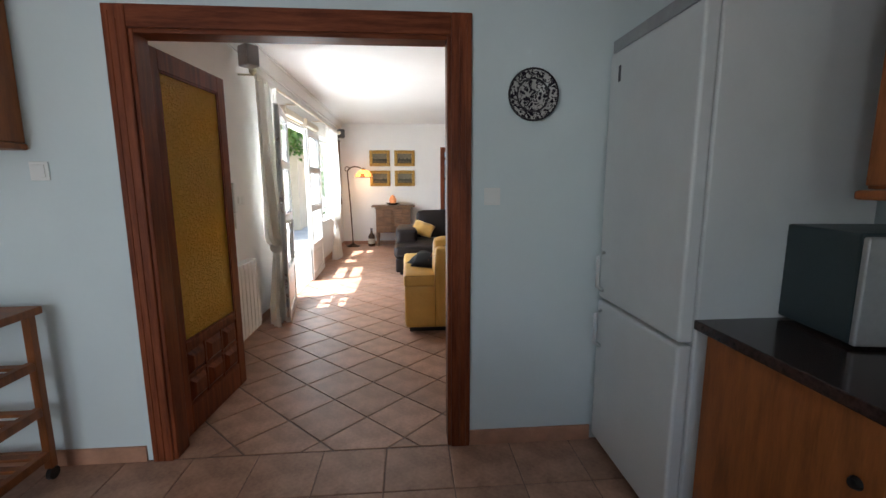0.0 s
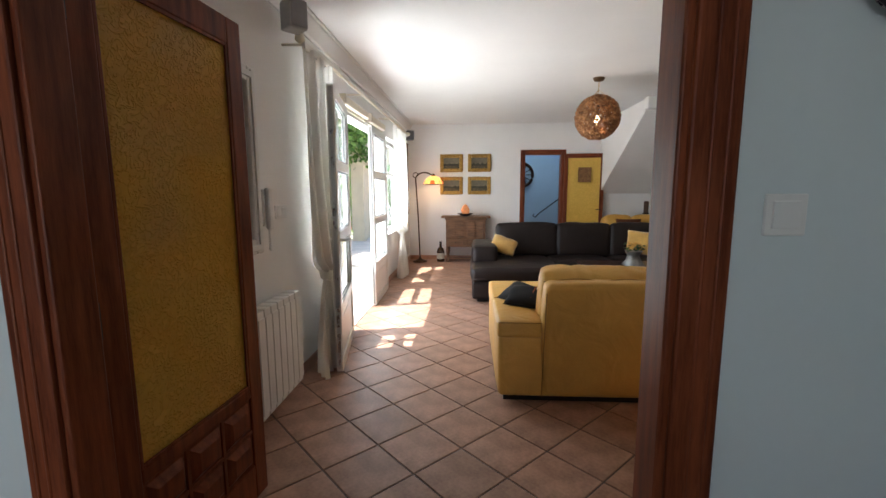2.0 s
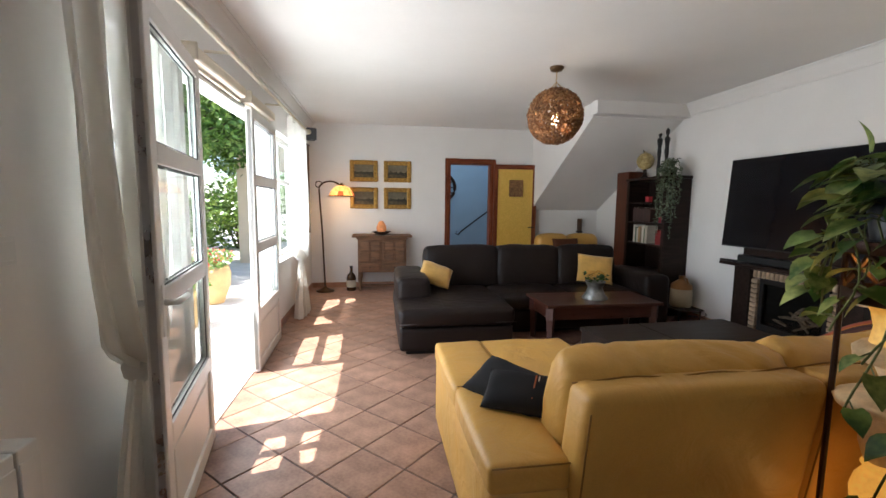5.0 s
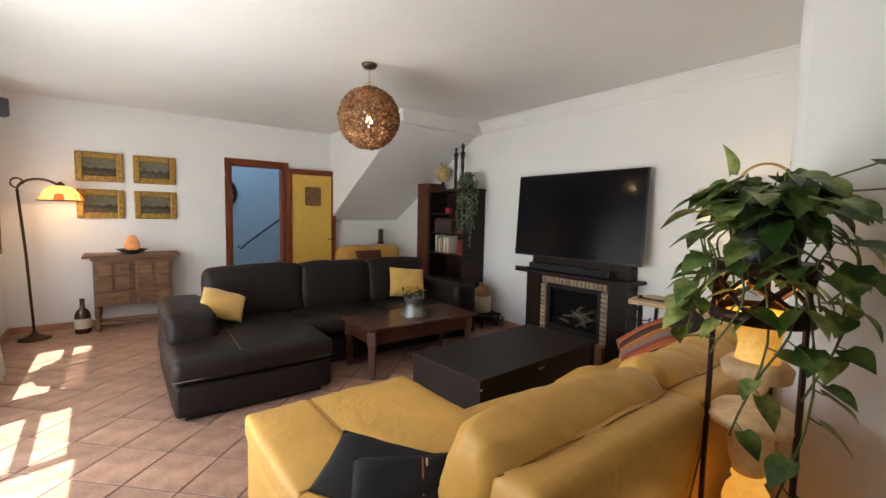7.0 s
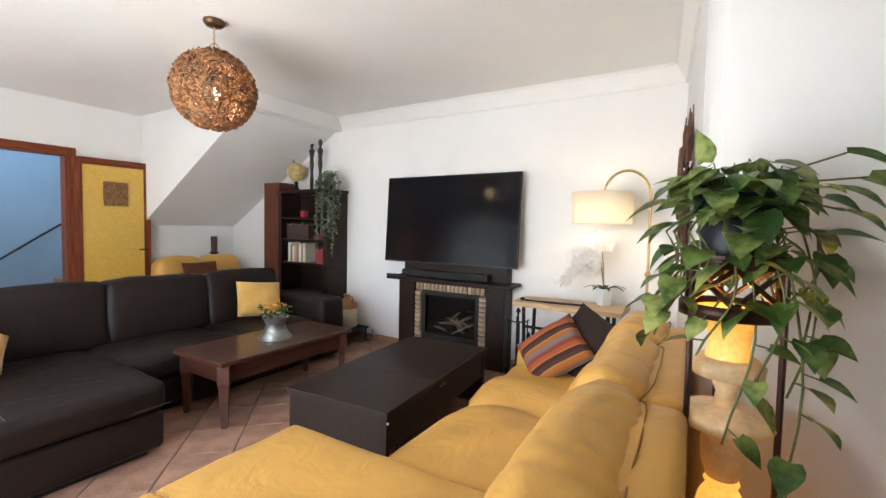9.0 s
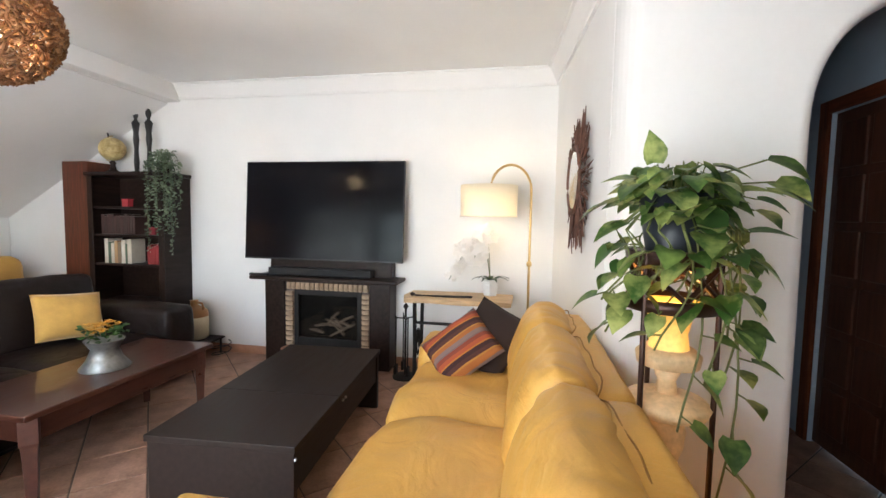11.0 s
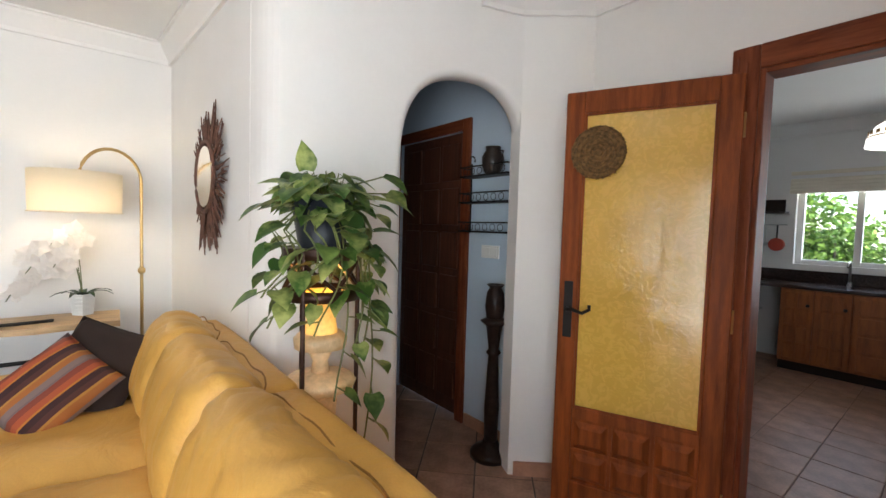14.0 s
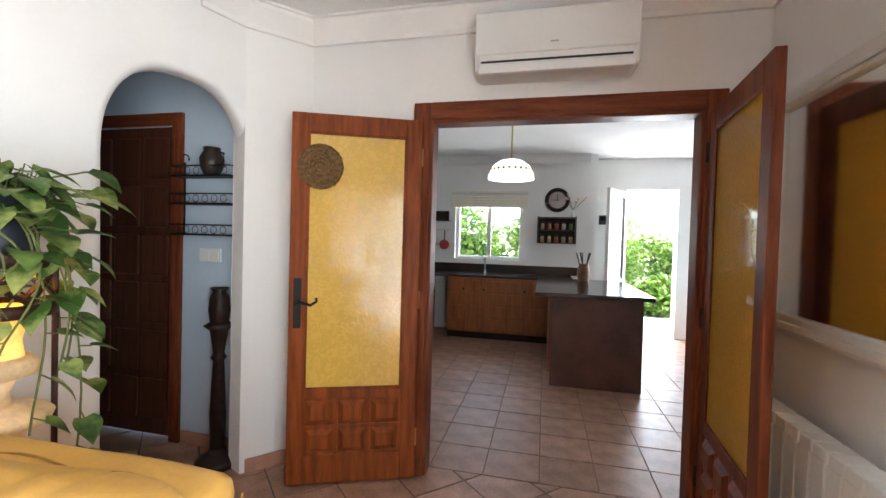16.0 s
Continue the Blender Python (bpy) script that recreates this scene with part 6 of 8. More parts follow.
for k in range(34):
    a, r, z = rng.uniform(0, 6.28), rng.uniform(0, 0.085), rng.uniform(0.23, 0.29)
    c = Vector((r * math.cos(a), r * math.sin(a), z - r * 0.3))
    for q in range(5):
        b2 = q * 1.257 + k
        d = Vector((math.cos(b2), math.sin(b2), 0.5)) * 0.022
        s = Vector((-math.sin(b2), math.cos(b2), 0)) * 0.010
        fl.faces.new([fl.verts.new(c), fl.verts.new(c + d * 0.6 + s), fl.verts.new(c + d), fl.verts.new(c + d * 0.6 - s)])
tagged(part("flowers", fl, mat("yellow_petal", (0.72, 0.36, 0.05), 0.6, var=0.3), tb, "small yellow flowers"), kind="stuff")
fl = bmesh.new()
for k in range(60):
    a, r, z = rng.uniform(0, 6.28), rng.uniform(0.02, 0.11), rng.uniform(0.17, 0.25)
    c = Vector((r * math.cos(a), r * math.sin(a), z))
    d = Vector((math.cos(a + rng.uniform(-1, 1)), math.sin(a + rng.uniform(-1, 1)), rng.uniform(-0.4, 0.6))) * 0.04
    s = d.orthogonal().normalized() * 0.013
    fl.faces.new([fl.verts.new(c), fl.verts.new(c + d * 0.5 + s), fl.verts.new(c + d), fl.verts.new(c + d * 0.5 - s)])
tagged(part("leaves", fl, leaf_mat("pot_leaf", (0.035, 0.075, 0.02), (0.08, 0.14, 0.04)), tb), kind="stuff")


# ---- plant stand, alabaster lamp, pothos ----
PS = (1.385, 3.735)


def plant_stand():
    t = thing("plant_stand", (*PS, 0), "tall brown metal plant stand with two rings", "plant stand")
    m = mat("brown_enamelled_metal", (0.055, 0.026, 0.018), 0.35, metal=0.5, var=0.3)
    R = 0.135
    for a in (radians(10), radians(130), radians(250)):
        x, y = R * math.cos(a), R * math.sin(a)
        part("leg", tube([(x, y, 0), (x, y, 1.285)], 0.009, 8), m, t)
        part("foot", lathe([(0.014, 0), (0.014, 0.02), (0.01, 0.03)], 10, at=(x, y, 0)), m, t)
    for z in (1.12, 1.27):
        part("ring_band", lathe([(R, z - 0.02), (R + 0.006, z - 0.02), (R + 0.006, z + 0.02), (R, z + 0.02)], 36, caps=False), m, t, smooth=True)
    for k in range(6):
        a, b2 = k * math.pi / 3, (k + 1) * math.pi / 3
        part("cross_strap", tube([(R * math.cos(a), R * math.sin(a), 1.14), (R * math.cos(b2), R * math.sin(b2), 1.25)], 0.008, 6), m, t)
        part("cross_strap", tube([(R * math.cos(b2), R * math.sin(b2), 1.14), (R * math.cos(a), R * math.sin(a), 1.25)], 0.008, 6), m, t)
    part("tray", lathe([(0.0, 1.278), (R + 0.008, 1.278), (R + 0.008, 1.288), (0, 1.288)], 32, caps=False), m, t)
    part("pot", lathe([(0.085, 1.289), (0.115, 1.47), (0.108, 1.47), (0.10, 1.44), (0, 1.44)], 26, caps=False), mat("dark_blue_grey_pot", (0.018, 0.022, 0.03), 0.35), t, "dark plastic plant pot", smooth=True)


plant_stand()


def alabaster_lamp():
    t = thing("alabaster_lamp", (PS[0] + 0.0, PS[1] - 0.0, 0), "tall glowing turned alabaster column lamp", "lamp")
    glow = mat("lit_alabaster", (0.85, 0.55, 0.22), 0.5, var=0.35, scale=10, bump=0.1, emit=(1.0, 0.44, 0.06, 0.19))
    dim = mat("veined_alabaster", (0.72, 0.52, 0.30), 0.45, var=0.3, scale=9, bump=0.1, emit=(1.0, 0.45, 0.10, 0.015))
    part("base", lathe([(0.085, 0), (0.085, 0.03), (0.06, 0.05)], 26), dim, t, smooth=True)
    for z, k in ((0.05, glow), (0.23, glow), (0.41, glow)):
        part("bulb_segment", lathe([(0.045, z), (0.066, z + 0.035), (0.07, z + 0.075), (0.062, z + 0.115), (0.045, z + 0.145), (0.04, z + 0.15), (0.05, z + 0.165), (0.044, z + 0.18)], 26), k, t, "glowing alabaster segment", smooth=True)
    part("pillar", lathe([(0.044, 0.59), (0.06, 0.64), (0.064, 0.70), (0.055, 0.74)], 26), dim, t, smooth=True)
    part("dish", lathe([(0.05, 0.74), (0.125, 0.76), (0.135, 0.785), (0.12, 0.80), (0.04, 0.82)], 32), dim, t, "wide scalloped alabaster dish", smooth=True)
    part("stem", lathe([(0.035, 0.82), (0.028, 0.86), (0.045, 0.90)], 24), dim, t, smooth=True)
    part("cup_base", lathe([(0.045, 0.90), (0.095, 0.915), (0.10, 0.95), (0.08, 0.97)], 28), dim, t, smooth=True)
    part("cup", lathe([(0.062, 0.97), (0.055, 1.02), (0.07, 1.09), (0.095, 1.125), (0.09, 1.125), (0.05, 1.03)], 28, caps=False), mat("bright_lit_alabaster", (0.9, 0.6, 0.22), 0.5, var=0.3, scale=8, bump=0.1, emit=(1.0, 0.42, 0.04, 0.14)), t, "brightly lit alabaster cup", smooth=True)
    bulb("alabaster_cup_bulb", (PS[0], PS[1], 1.09), 0.28, (1, 0.55, 0.16), 0.03)
    bulb("alabaster_glow", (PS[0] - 0.10, PS[1] + 0.02, 0.33), 0.07, (1, 0.55, 0.16), 0.03)


alabaster_lamp()


def heart_leaf(bm, base, way, up, L):
    """One bent heart-shaped leaf with a midrib fold."""
    way, up = way.normalized(), up.normalized()
    side = way.cross(up).normalized()
    up = side.cross(way).normalized()
    prof = [(0.0, 0.02), (0.05, 0.26), (0.18, 0.375), (0.38, 0.385), (0.60, 0.29), (0.82, 0.13), (1.0, 0.0)]
    mids, ls, rs = [], [], []
    for f, w in prof:
        bend = -0.28 * f * f
        c = base + way * (L * f * (1 - 0.05 * f)) + up * (L * bend)
        mids.append(bm.verts.new(c))
        if w:
            o = -0.10 if f == 0.05 else 0.0
            ls.append(bm.verts.new(c + side * (L * w) + up * (L * w * 0.22) + way * (L * o)))
            rs.append(bm.verts.new(c - side * (L * w) + up * (L * w * 0.22) + way * (L * o)))
    n = len(prof)
    for i in range(n - 2):
        bm.faces.new((mids[i], ls[i], ls[i + 1], mids[i + 1]))
        bm.faces.new((mids[i], mids[i + 1], rs[i + 1], rs[i]))
    bm.faces.new((mids[n - 2], ls[n - 2], mids[n - 1]))
    bm.faces.new((mids[n - 2], mids[n - 1], rs[n - 2]))


def pothos():
    t = thing("pothos_plant", (*PS, 1.375), "lush trailing pothos with marbled green leaves", "plant")
    rng = random.Random(17)
    lm = leaf_mat("pothos_leaf", (0.075, 0.175, 0.03), (0.50, 0.56, 0.18))
    lm2 = leaf_mat("pothos_dark_leaf", (0.055, 0.14, 0.028), (0.24, 0.36, 0.09))
    vine = mat("pothos_stem", (0.13, 0.15, 0.045), 0.6)
    stems = bmesh.new()
    count = 0

    def leaf(p, d, L):
        nonlocal count
        bm = bmesh.new()
        heart_leaf(bm, p, d, Vector((rng.uniform(-0.3, 0.3), rng.uniform(-0.3, 0.3), 1)), L)
        part("leaf", bm, lm if rng.random() < 0.72 else lm2, t, smooth=True)
        count += 1
    # crown: leaves on long stalks, most hanging face outwards
    for k in range(118):
        a, r = rng.uniform(0, 2 * math.pi), rng.uniform(0.05, 0.22)
        if math.cos(a - 0.4) > 0.5 and r > 0.17:
            r *= 0.8
        if math.sin(a) > 0.3:
            r *= 0.78
        z = 0.215 * (1 - (r / 0.29) ** 2) + rng.uniform(-0.15, 0.0)
        p = Vector((r * math.cos(a), r * math.sin(a), z))
        tube([(0.5 * p.x, 0.5 * p.y, min(z, 0.08)), (0.8 * p.x, 0.8 * p.y, z + 0.012), tuple(p)], 0.002, 4, bm=stems)
        leaf(p, Vector((math.cos(a + rng.uniform(-0.7, 0.7)), math.sin(a + rng.uniform(-0.7, 0.7)), rng.uniform(-0.9, 0.25))), rng.uniform(0.08, 0.122))
    leaf(Vector((-0.06, 0.09, 0.19)), Vector((-0.02, 0.03, 1)), 0.105)
    # shoots that reach out sideways
    for a, out, z in ((-1.45, 0.30, 0.14), (-1.3, 0.27, 0.05), (-1.7, 0.24, 0.20), (1.75, 0.20, 0.07), (1.9, 0.17, 0.0), (2.3, 0.19, 0.12), (-2.2, 0.24, 0.10)):
        e = Vector((out * math.cos(a), out * math.sin(a), z))
        tube([(0, 0, 0.05), tuple(e * 0.5 + Vector((0, 0, 0.06))), tuple(e)], 0.003, 5, bm=stems)
        leaf(e, Vector((math.cos(a), math.sin(a), -0.25)), rng.uniform(0.11, 0.14))
    # vines
    vines = [(2.3, 0.18, 0.26), (2.9, 0.18, 0.36), (3.25, 0.15, 0.60), (3.9, 0.17, 0.84), (4.4, 0.17, 0.46), (4.9, 0.20, 0.34), (5.5, 0.18, 0.22), (1.9, 0.18, 0.34), (1.7, 0.19, 0.24), (3.6, 0.16, 0.42), (2.5, 0.19, 0.20)] + [(0.9 * k + 0.2, 0.15 + 0.02 * (k % 3), 0.12 + 0.05 * (k % 4)) for k in range(7)]
    for a, out, L in vines:
        pts = [Vector((0.05 * math.cos(a), 0.05 * math.sin(a), 0.0)), Vector((out * 0.6 * math.cos(a), out * 0.6 * math.sin(a), 0.05))]
        n = 9
        for i in range(n):
            f = i / (n - 1)
            pts.append(Vector(((out + 0.03 * math.sin(3 * f + a * 3)) * math.cos(a + 0.25 * math.sin(4 * f)), (out + 0.03 * math.cos(4 * f + a)) * math.sin(a + 0.25 * math.sin(4 * f)), -0.02 - L * f)))
        tube(pts, 0.0035, 5, bm=stems)
        m = max(3, int(L / 0.10))
        for i in range(m):
            f = (i + 0.6) / m
            s = 2 + f * (n - 1)
            j = min(len(pts) - 2, int(s))
            p = pts[j].lerp(pts[j + 1], min(1, s - j))
            b2 = a + rng.choice((-1, 1)) * rng.uniform(0.3, 1.5)
            d = Vector((math.cos(b2), math.sin(b2), rng.uniform(-0.9, 0.0)))
            q = p + d.normalized() * 0.035
            tube([tuple(p), tuple(q)], 0.0025, 4, bm=stems)
            leaf(q, d, rng.uniform(0.075, 0.112))
    part("vine_stem", stems, vine, t)
    # one long reaching shoot
    return t


pothos()


# ---- doorway side: arch hall, air conditioner ----
def iron_shelf():
    t = thing("wall_shelf", (1.815, 2.387, 1.36), "black wrought iron corner shelf with three tiers", "shelf")
    for z in (0.0, 0.19, 0.36):
        part("tier_bar", tube([(-0.21, 0.01, z), (-0.21, 0.11, z), (0.21, 0.11, z), (0.21, 0.01, z)], 0.006, 6), IRON, t)
        part("tier_bar", tube([(-0.21, 0.01, z + 0.06), (-0.21, 0.115, z + 0.06), (0.21, 0.115, z + 0.06), (0.21, 0.01, z + 0.06)], 0.005, 6), IRON, t)
        part("tier_plate", box(-0.20, 0.006, z - 0.004, 0.20, 0.105, z + 0.001), IRON, t)
        for k in range(6):
            part("scroll", tube([(-0.17 + k * 0.066 + 0.022 * math.cos(a), 0.113, z + 0.03 + 0.022 * math.sin(a)) for a in (2 * math.pi * q / 10 for q in range(10))], 0.0025, 4, closed=True), IRON, t)
    for x in (-0.21, 0.21):
        part("upright", tube([(x, 0.01, -0.01), (x, 0.01, 0.46)], 0.006, 6), IRON, t)
        part("curl", tube([(x + 0.03 * math.cos(a), 0.01, 0.48 + 0.03 * math.sin(a)) for a in (-1.5 + 0.5 * k for k in range(11))], 0.005, 6), IRON, t)


iron_shelf()
jv = thing("clay_jug", (1.775, 2.45, 1.721), "dark glazed clay jug on the iron shelf", "jug")
part("body", lathe([(0.04, 0), (0.065, 0.05), (0.07, 0.11), (0.045, 0.155), (0.05, 0.175), (0.04, 0.17), (0, 0.15)], 22, caps=False), mat("dark_glazed_clay", (0.035, 0.025, 0.02), 0.3, var=0.4), jv, smooth=True)
part("handle", tube([(-0.045, 0, 0.15), (-0.085, 0, 0.14), (-0.085, 0, 0.09), (-0.066, 0, 0.07)], 0.007), mat("dark_glazed_handle", (0.035, 0.025, 0.02), 0.3), jv)
cs = thing("candlestick", (1.62, 2.545, 0), "tall dark carved wooden candlestick on the hall floor", "candlestick")
part("base", lathe([(0.12, 0), (0.12, 0.03), (0.10, 0.05), (0.05, 0.08), (0.045, 0.10)], 24), DARKWOOD, cs, smooth=True)
part("shaft", lathe([(0.04, 0.10), (0.045, 0.3), (0.03, 0.62), (0.045, 0.64), (0.03, 0.66), (0.035, 0.70), (0.05, 0.80), (0.085, 0.83), (0.05, 0.85)], 20), DARKWOOD, cs, smooth=True)
part("holder", lathe([(0.05, 0.85), (0.06, 0.92), (0.052, 1.0), (0.035, 1.03), (0.055, 1.05), (0.05, 1.05), (0.02, 1.02)], 20, caps=False), DARKWOOD, cs, smooth=True)
ac = thing("air_conditioner", (-0.25, YL, 2.365), "white wall-mounted air conditioner above the doorway", "air conditioner")
part("case", box(-0.395, 0.001, -0.145, 0.395, 0.20, 0.155, 0.03, 3), PLASTIC, ac)
part("front_panel", box(-0.39, 0.20, -0.06, 0.39, 0.215, 0.15, 0.012, 2), PLASTIC, ac)
part("air_slot", box(-0.36, 0.196, -0.098, 0.36, 0.2035, -0.088), BLACKP, ac, "dark air slot")
part("vane", box(-0.37, 0.19, -0.15, 0.37, 0.208, -0.105, 0.006), PLASTIC, ac)
part("badge", box(-0.02, 0.215, -0.02, 0.02, 0.2165, -0.012), mat("grey_badge", (0.4, 0.4, 0.4), 0.4), ac)
lf = math.radians(23)
dl = thing("woven_mat", (0.455 + 0.535 * math.cos(lf) + 0.012 * math.sin(lf), YL + 0.045 + 0.535 * math.sin(lf) + 0.024 * math.cos(lf), 1.745), "round brown woven straw mat hung on the amber glass", "wall hanging", rz=23)
STRAW = mat("brown_woven_straw", (0.15, 0.085, 0.03), 0.95, var=0.5, scale=60, bump=0.8, fine=150)
part("disc", tube([(0, 0, 0), (0, 0.006, 0)], 0.115, 36), STRAW, dl)
for k in range(6):
    part("coil", tube([((0.015 + 0.02 * k) * math.cos(a), 0.008, (0.015 + 0.02 * k) * math.sin(a)) for a in (2 * math.pi * q / 28 for q in range(28))], 0.006, 5, closed=True), STRAW, dl)
rng = random.Random(77)
fringe = bmesh.new()
for k in range(300):
    a, L = rng.uniform(0, 6.283), rng.uniform(0.002, 0.013)
    c, d = math.cos(a), math.sin(a)
    tube([(0.105 * c, 0.004, 0.105 * d), ((0.112 + L) * math.cos(a + rng.uniform(-0.05, 0.05)), 0.005, (0.112 + L) * math.sin(a + rng.uniform(-0.05, 0.05)))], 0.0016, 4, bm=fringe)
tagged(part("fringe", fringe, STRAW, dl, "frayed straw fringe"), kind="stuff")


# ---- kitchen ----
CABW = mat("orange_brown_cabinet_wood", (0.27, 0.085, 0.022), 0.4, var=0.3, scale=4, bump=0.12, fine=30, stretch=(6, 6, 0.8))
REDSTONE = mat("red_brown_side_panel", (0.10, 0.04, 0.03), 0.35, var=0.4, scale=5)
FRIDGEW = mat("white_fridge_enamel", (0.62, 0.64, 0.64), 0.3, var=0.03, bump=0.02)


def fridge():
    t = thing("fridge", (1.17, 1.53, 0), "tall white fridge freezer with two doors", "fridge")
    part("cabinet", box(0.06, 0.0, 0.03, 0.70, 0.66, 2.03, 0.008), FRIDGEW, t)
    part("freezer_door", box(0.0, 0.002, 0.05, 0.058, 0.658, 0.795, 0.012, 3), FRIDGEW, t)
    part("fridge_door", box(0.0, 0.002, 0.808, 0.058, 0.658, 1.97, 0.012, 3), FRIDGEW, t)
    part("top_trim", box(0.01, 0.002, 1.975, 0.058, 0.658, 2.03, 0.004), mat("grey_trim", (0.30, 0.31, 0.32), 0.4), t, "grey top trim")
    part("handle", tube([(0.0, 0.61, 0.85), (-0.03, 0.61, 0.87), (-0.03, 0.61, 1.02), (0.0, 0.61, 1.04)], 0.010), FRIDGEW, t, smooth=True)
    part("handle", tube([(0.0, 0.61, 0.56), (-0.03, 0.61, 0.58), (-0.03, 0.61, 0.73), (0.0, 0.61, 0.75)], 0.010), FRIDGEW, t, smooth=True)
    part("badge", box(-0.002, 0.55, 1.83, 0.0, 0.57, 1.90), mat("dark_badge", (0.03, 0.03, 0.04), 0.5), t)
    for y in (0.06, 0.6):
        part("foot", tube([(0.1, y, 0), (0.1, y, 0.03)], 0.02), BLACKP, t)
        part("foot", tube([(0.64, y, 0), (0.64, y, 0.03)], 0.02), BLACKP, t)


fridge()


def base_unit(at, w, rz, doors, label, panels=True):
    """A kitchen base unit; its front looks along local -y."""
    t = thing("base_cabinet", at, label, "cabinet", rz=rz, group="kitchen base cabinets")
    part("carcass", box(-w / 2, 0.0, 0.10, w / 2, 0.56, 0.86, 0.003), CABW, t)
    part("kickboard", box(-w / 2, 0.05, 0.0, w / 2, 0.07, 0.10), DARKWOOD, t)
    for k in range(doors):
        x0, x1 = -w / 2 + k * w / doors + 0.006, -w / 2 + (k + 1) * w / doors - 0.006
        leaf = part("door", box(x0, -0.02, 0.11, x1, 0.0, 0.855, 0.004), CABW, t)
        cw = (x1 - x0 - 0.06) / 2
        if panels:
            for i in range(2):
                for j in range(4):
                    part("raised_panel", bevel(box(x0 + 0.03 + i * cw + 0.01, -0.034, 0.14 + j * 0.175, x0 + 0.03 + (i + 1) * cw - 0.01, -0.02, 0.295 + j * 0.175), 0.012, 1), CABW, leaf)
        part("knob", lathe([(0.007, 0), (0.017, 0.01), (0.012, 0.022), (0, 0.024)], 12, caps=False), IRON, leaf, "dark iron knob").matrix_local = pose(x1 - 0.04, -0.034, 0.70, 90)
    return t


for k, x in enumerate((0.80, 0.24, -0.32)):
    base_unit((x, -1.20, 0), 0.56, 180, 1 if k else 2, "orange-brown panelled kitchen base cabinet under the window")
for y in (1.2, 0.6, 0.0):
    base_unit((1.27, y, 0), 0.6, -90, 1, "orange-brown kitchen base cabinet beside the fridge", panels=False)
ov = thing("oven", (1.27, -0.85, 0), "black built-in oven with a steel handle", "oven", rz=-90)
part("body", box(-0.30, 0.0, 0.10, 0.30, 0.56, 0.86, 0.003), BLACKP, ov)
part("door", box(-0.29, -0.025, 0.14, 0.29, 0.0, 0.68, 0.006), SCREEN, ov, "black glass oven door")
part("handle", tube([(-0.24, -0.06, 0.63), (0.24, -0.06, 0.63)], 0.01), STEEL, ov)
part("control_panel", box(-0.29, -0.02, 0.70, 0.29, 0.0, 0.85, 0.004), BLACKP, ov)
part("kickboard", box(-0.30, 0.05, 0, 0.30, 0.07, 0.10), DARKWOOD, ov)
wt = thing("worktop", (0.6, -1.5, 0.862), "dark brown polished granite worktop", "worktop")
part("slab", box(-1.22, -0.30, 0, 0.62, 0.33, 0.035, 0.004), GRANITE, wt)
part("upstand", box(-1.45, -0.30, 0.035, 1.34, -0.28, 0.16, 0.003), GRANITE, wt)
part("slab", box(0.622, -0.30, 0, 1.345, 3.03, 0.035, 0.004), GRANITE, wt)
sk = thing("sink_tap", (0.62, -1.68, 0.897), "chrome swan-neck kitchen tap", "tap")
part("spout", tube([(0, 0, 0), (0, 0, 0.20), (0, 0.04, 0.25), (0, 0.10, 0.25), (0, 0.14, 0.20)], 0.011), STEEL, sk, smooth=True)
part("base", lathe([(0.025, 0), (0.02, 0.04)], 14), STEEL, sk)
isl = thing("kitchen_island", (-0.72, -0.45, 0), "dark red-brown kitchen peninsula with a granite top", "kitchen island")
part("carcass", box(-0.42, -0.72, 0.0, 0.40, 0.93, 0.86, 0.006), REDSTONE, isl)
part("top", box(-0.50, -0.724, 0.862, 0.56, 1.0, 0.90, 0.006), GRANITE, isl, "polished granite top")
part("side_door", box(0.40, -0.3, 0.12, 0.42, 0.3, 0.84, 0.004), CABW, isl)
part("side_door", box(0.40, 0.31, 0.12, 0.42, 0.9, 0.84, 0.004), CABW, isl)
mw = thing("microwave", (1.68, 1.32, 0.897), "grey microwave with a dark side on the worktop", "microwave", rz=-8)
part("case", box(-0.17, -0.10, 0.01, 0.17, 0.19, 0.34, 0.008), mat("dark_teal_metal", (0.025, 0.04, 0.045), 0.35), mw, "dark metal case")
part("front", box(-0.17, -0.122, 0.01, 0.17, -0.102, 0.33, 0.006), mat("silver_front", (0.38, 0.37, 0.36), 0.3, metal=0.5), mw, "silver front")
part("door_glass", box(-0.02, -0.126, 0.05, 0.15, -0.122, 0.29, 0.003), SCREEN, mw)
part("handle", tube([(-0.06, -0.14, 0.05), (-0.06, -0.14, 0.29)], 0.008), STEEL, mw)
for x in (-0.12, 0.12):
    part("foot", box(x - 0.02, -0.09, 0, x + 0.02, -0.05, 0.01), BLACKP, mw)
for at, rz, dp, lab in (((1.779, 0.88, 1.36), -90, 0.25, "orange-brown kitchen wall cabinet over the worktop"), ((-1.87, 2.045, 1.56), 0, 0.17, "orange-brown kitchen wall cabinet by the doorway")):
    wc = thing("wall_cabinet", at, lab, "cabinet", rz=rz)
    part("carcass", box(-0.40, -dp, 0.0, 0.40, 0.17, 0.85, 0.004), CABW, wc)
    part("door", box(-0.39, -dp - 0.02, 0.01, -0.005, -dp, 0.84, 0.004), CABW, wc)
    part("door", box(0.005, -dp - 0.02, 0.01, 0.39, -dp, 0.84, 0.004), CABW, wc)
    part("cornice", box(-0.41, -dp - 0.03, -0.03, 0.41, 0.17, -0.002, 0.008), CABW, wc)
ct = thing("kitchen_cart", (-1.80, 1.92, 0), "wooden kitchen cart with slatted shelves on castors", "cart")
part("top", box(-0.36, -0.24, 0.80, 0.34, 0.24, 0.835, 0.005), CABW, ct)
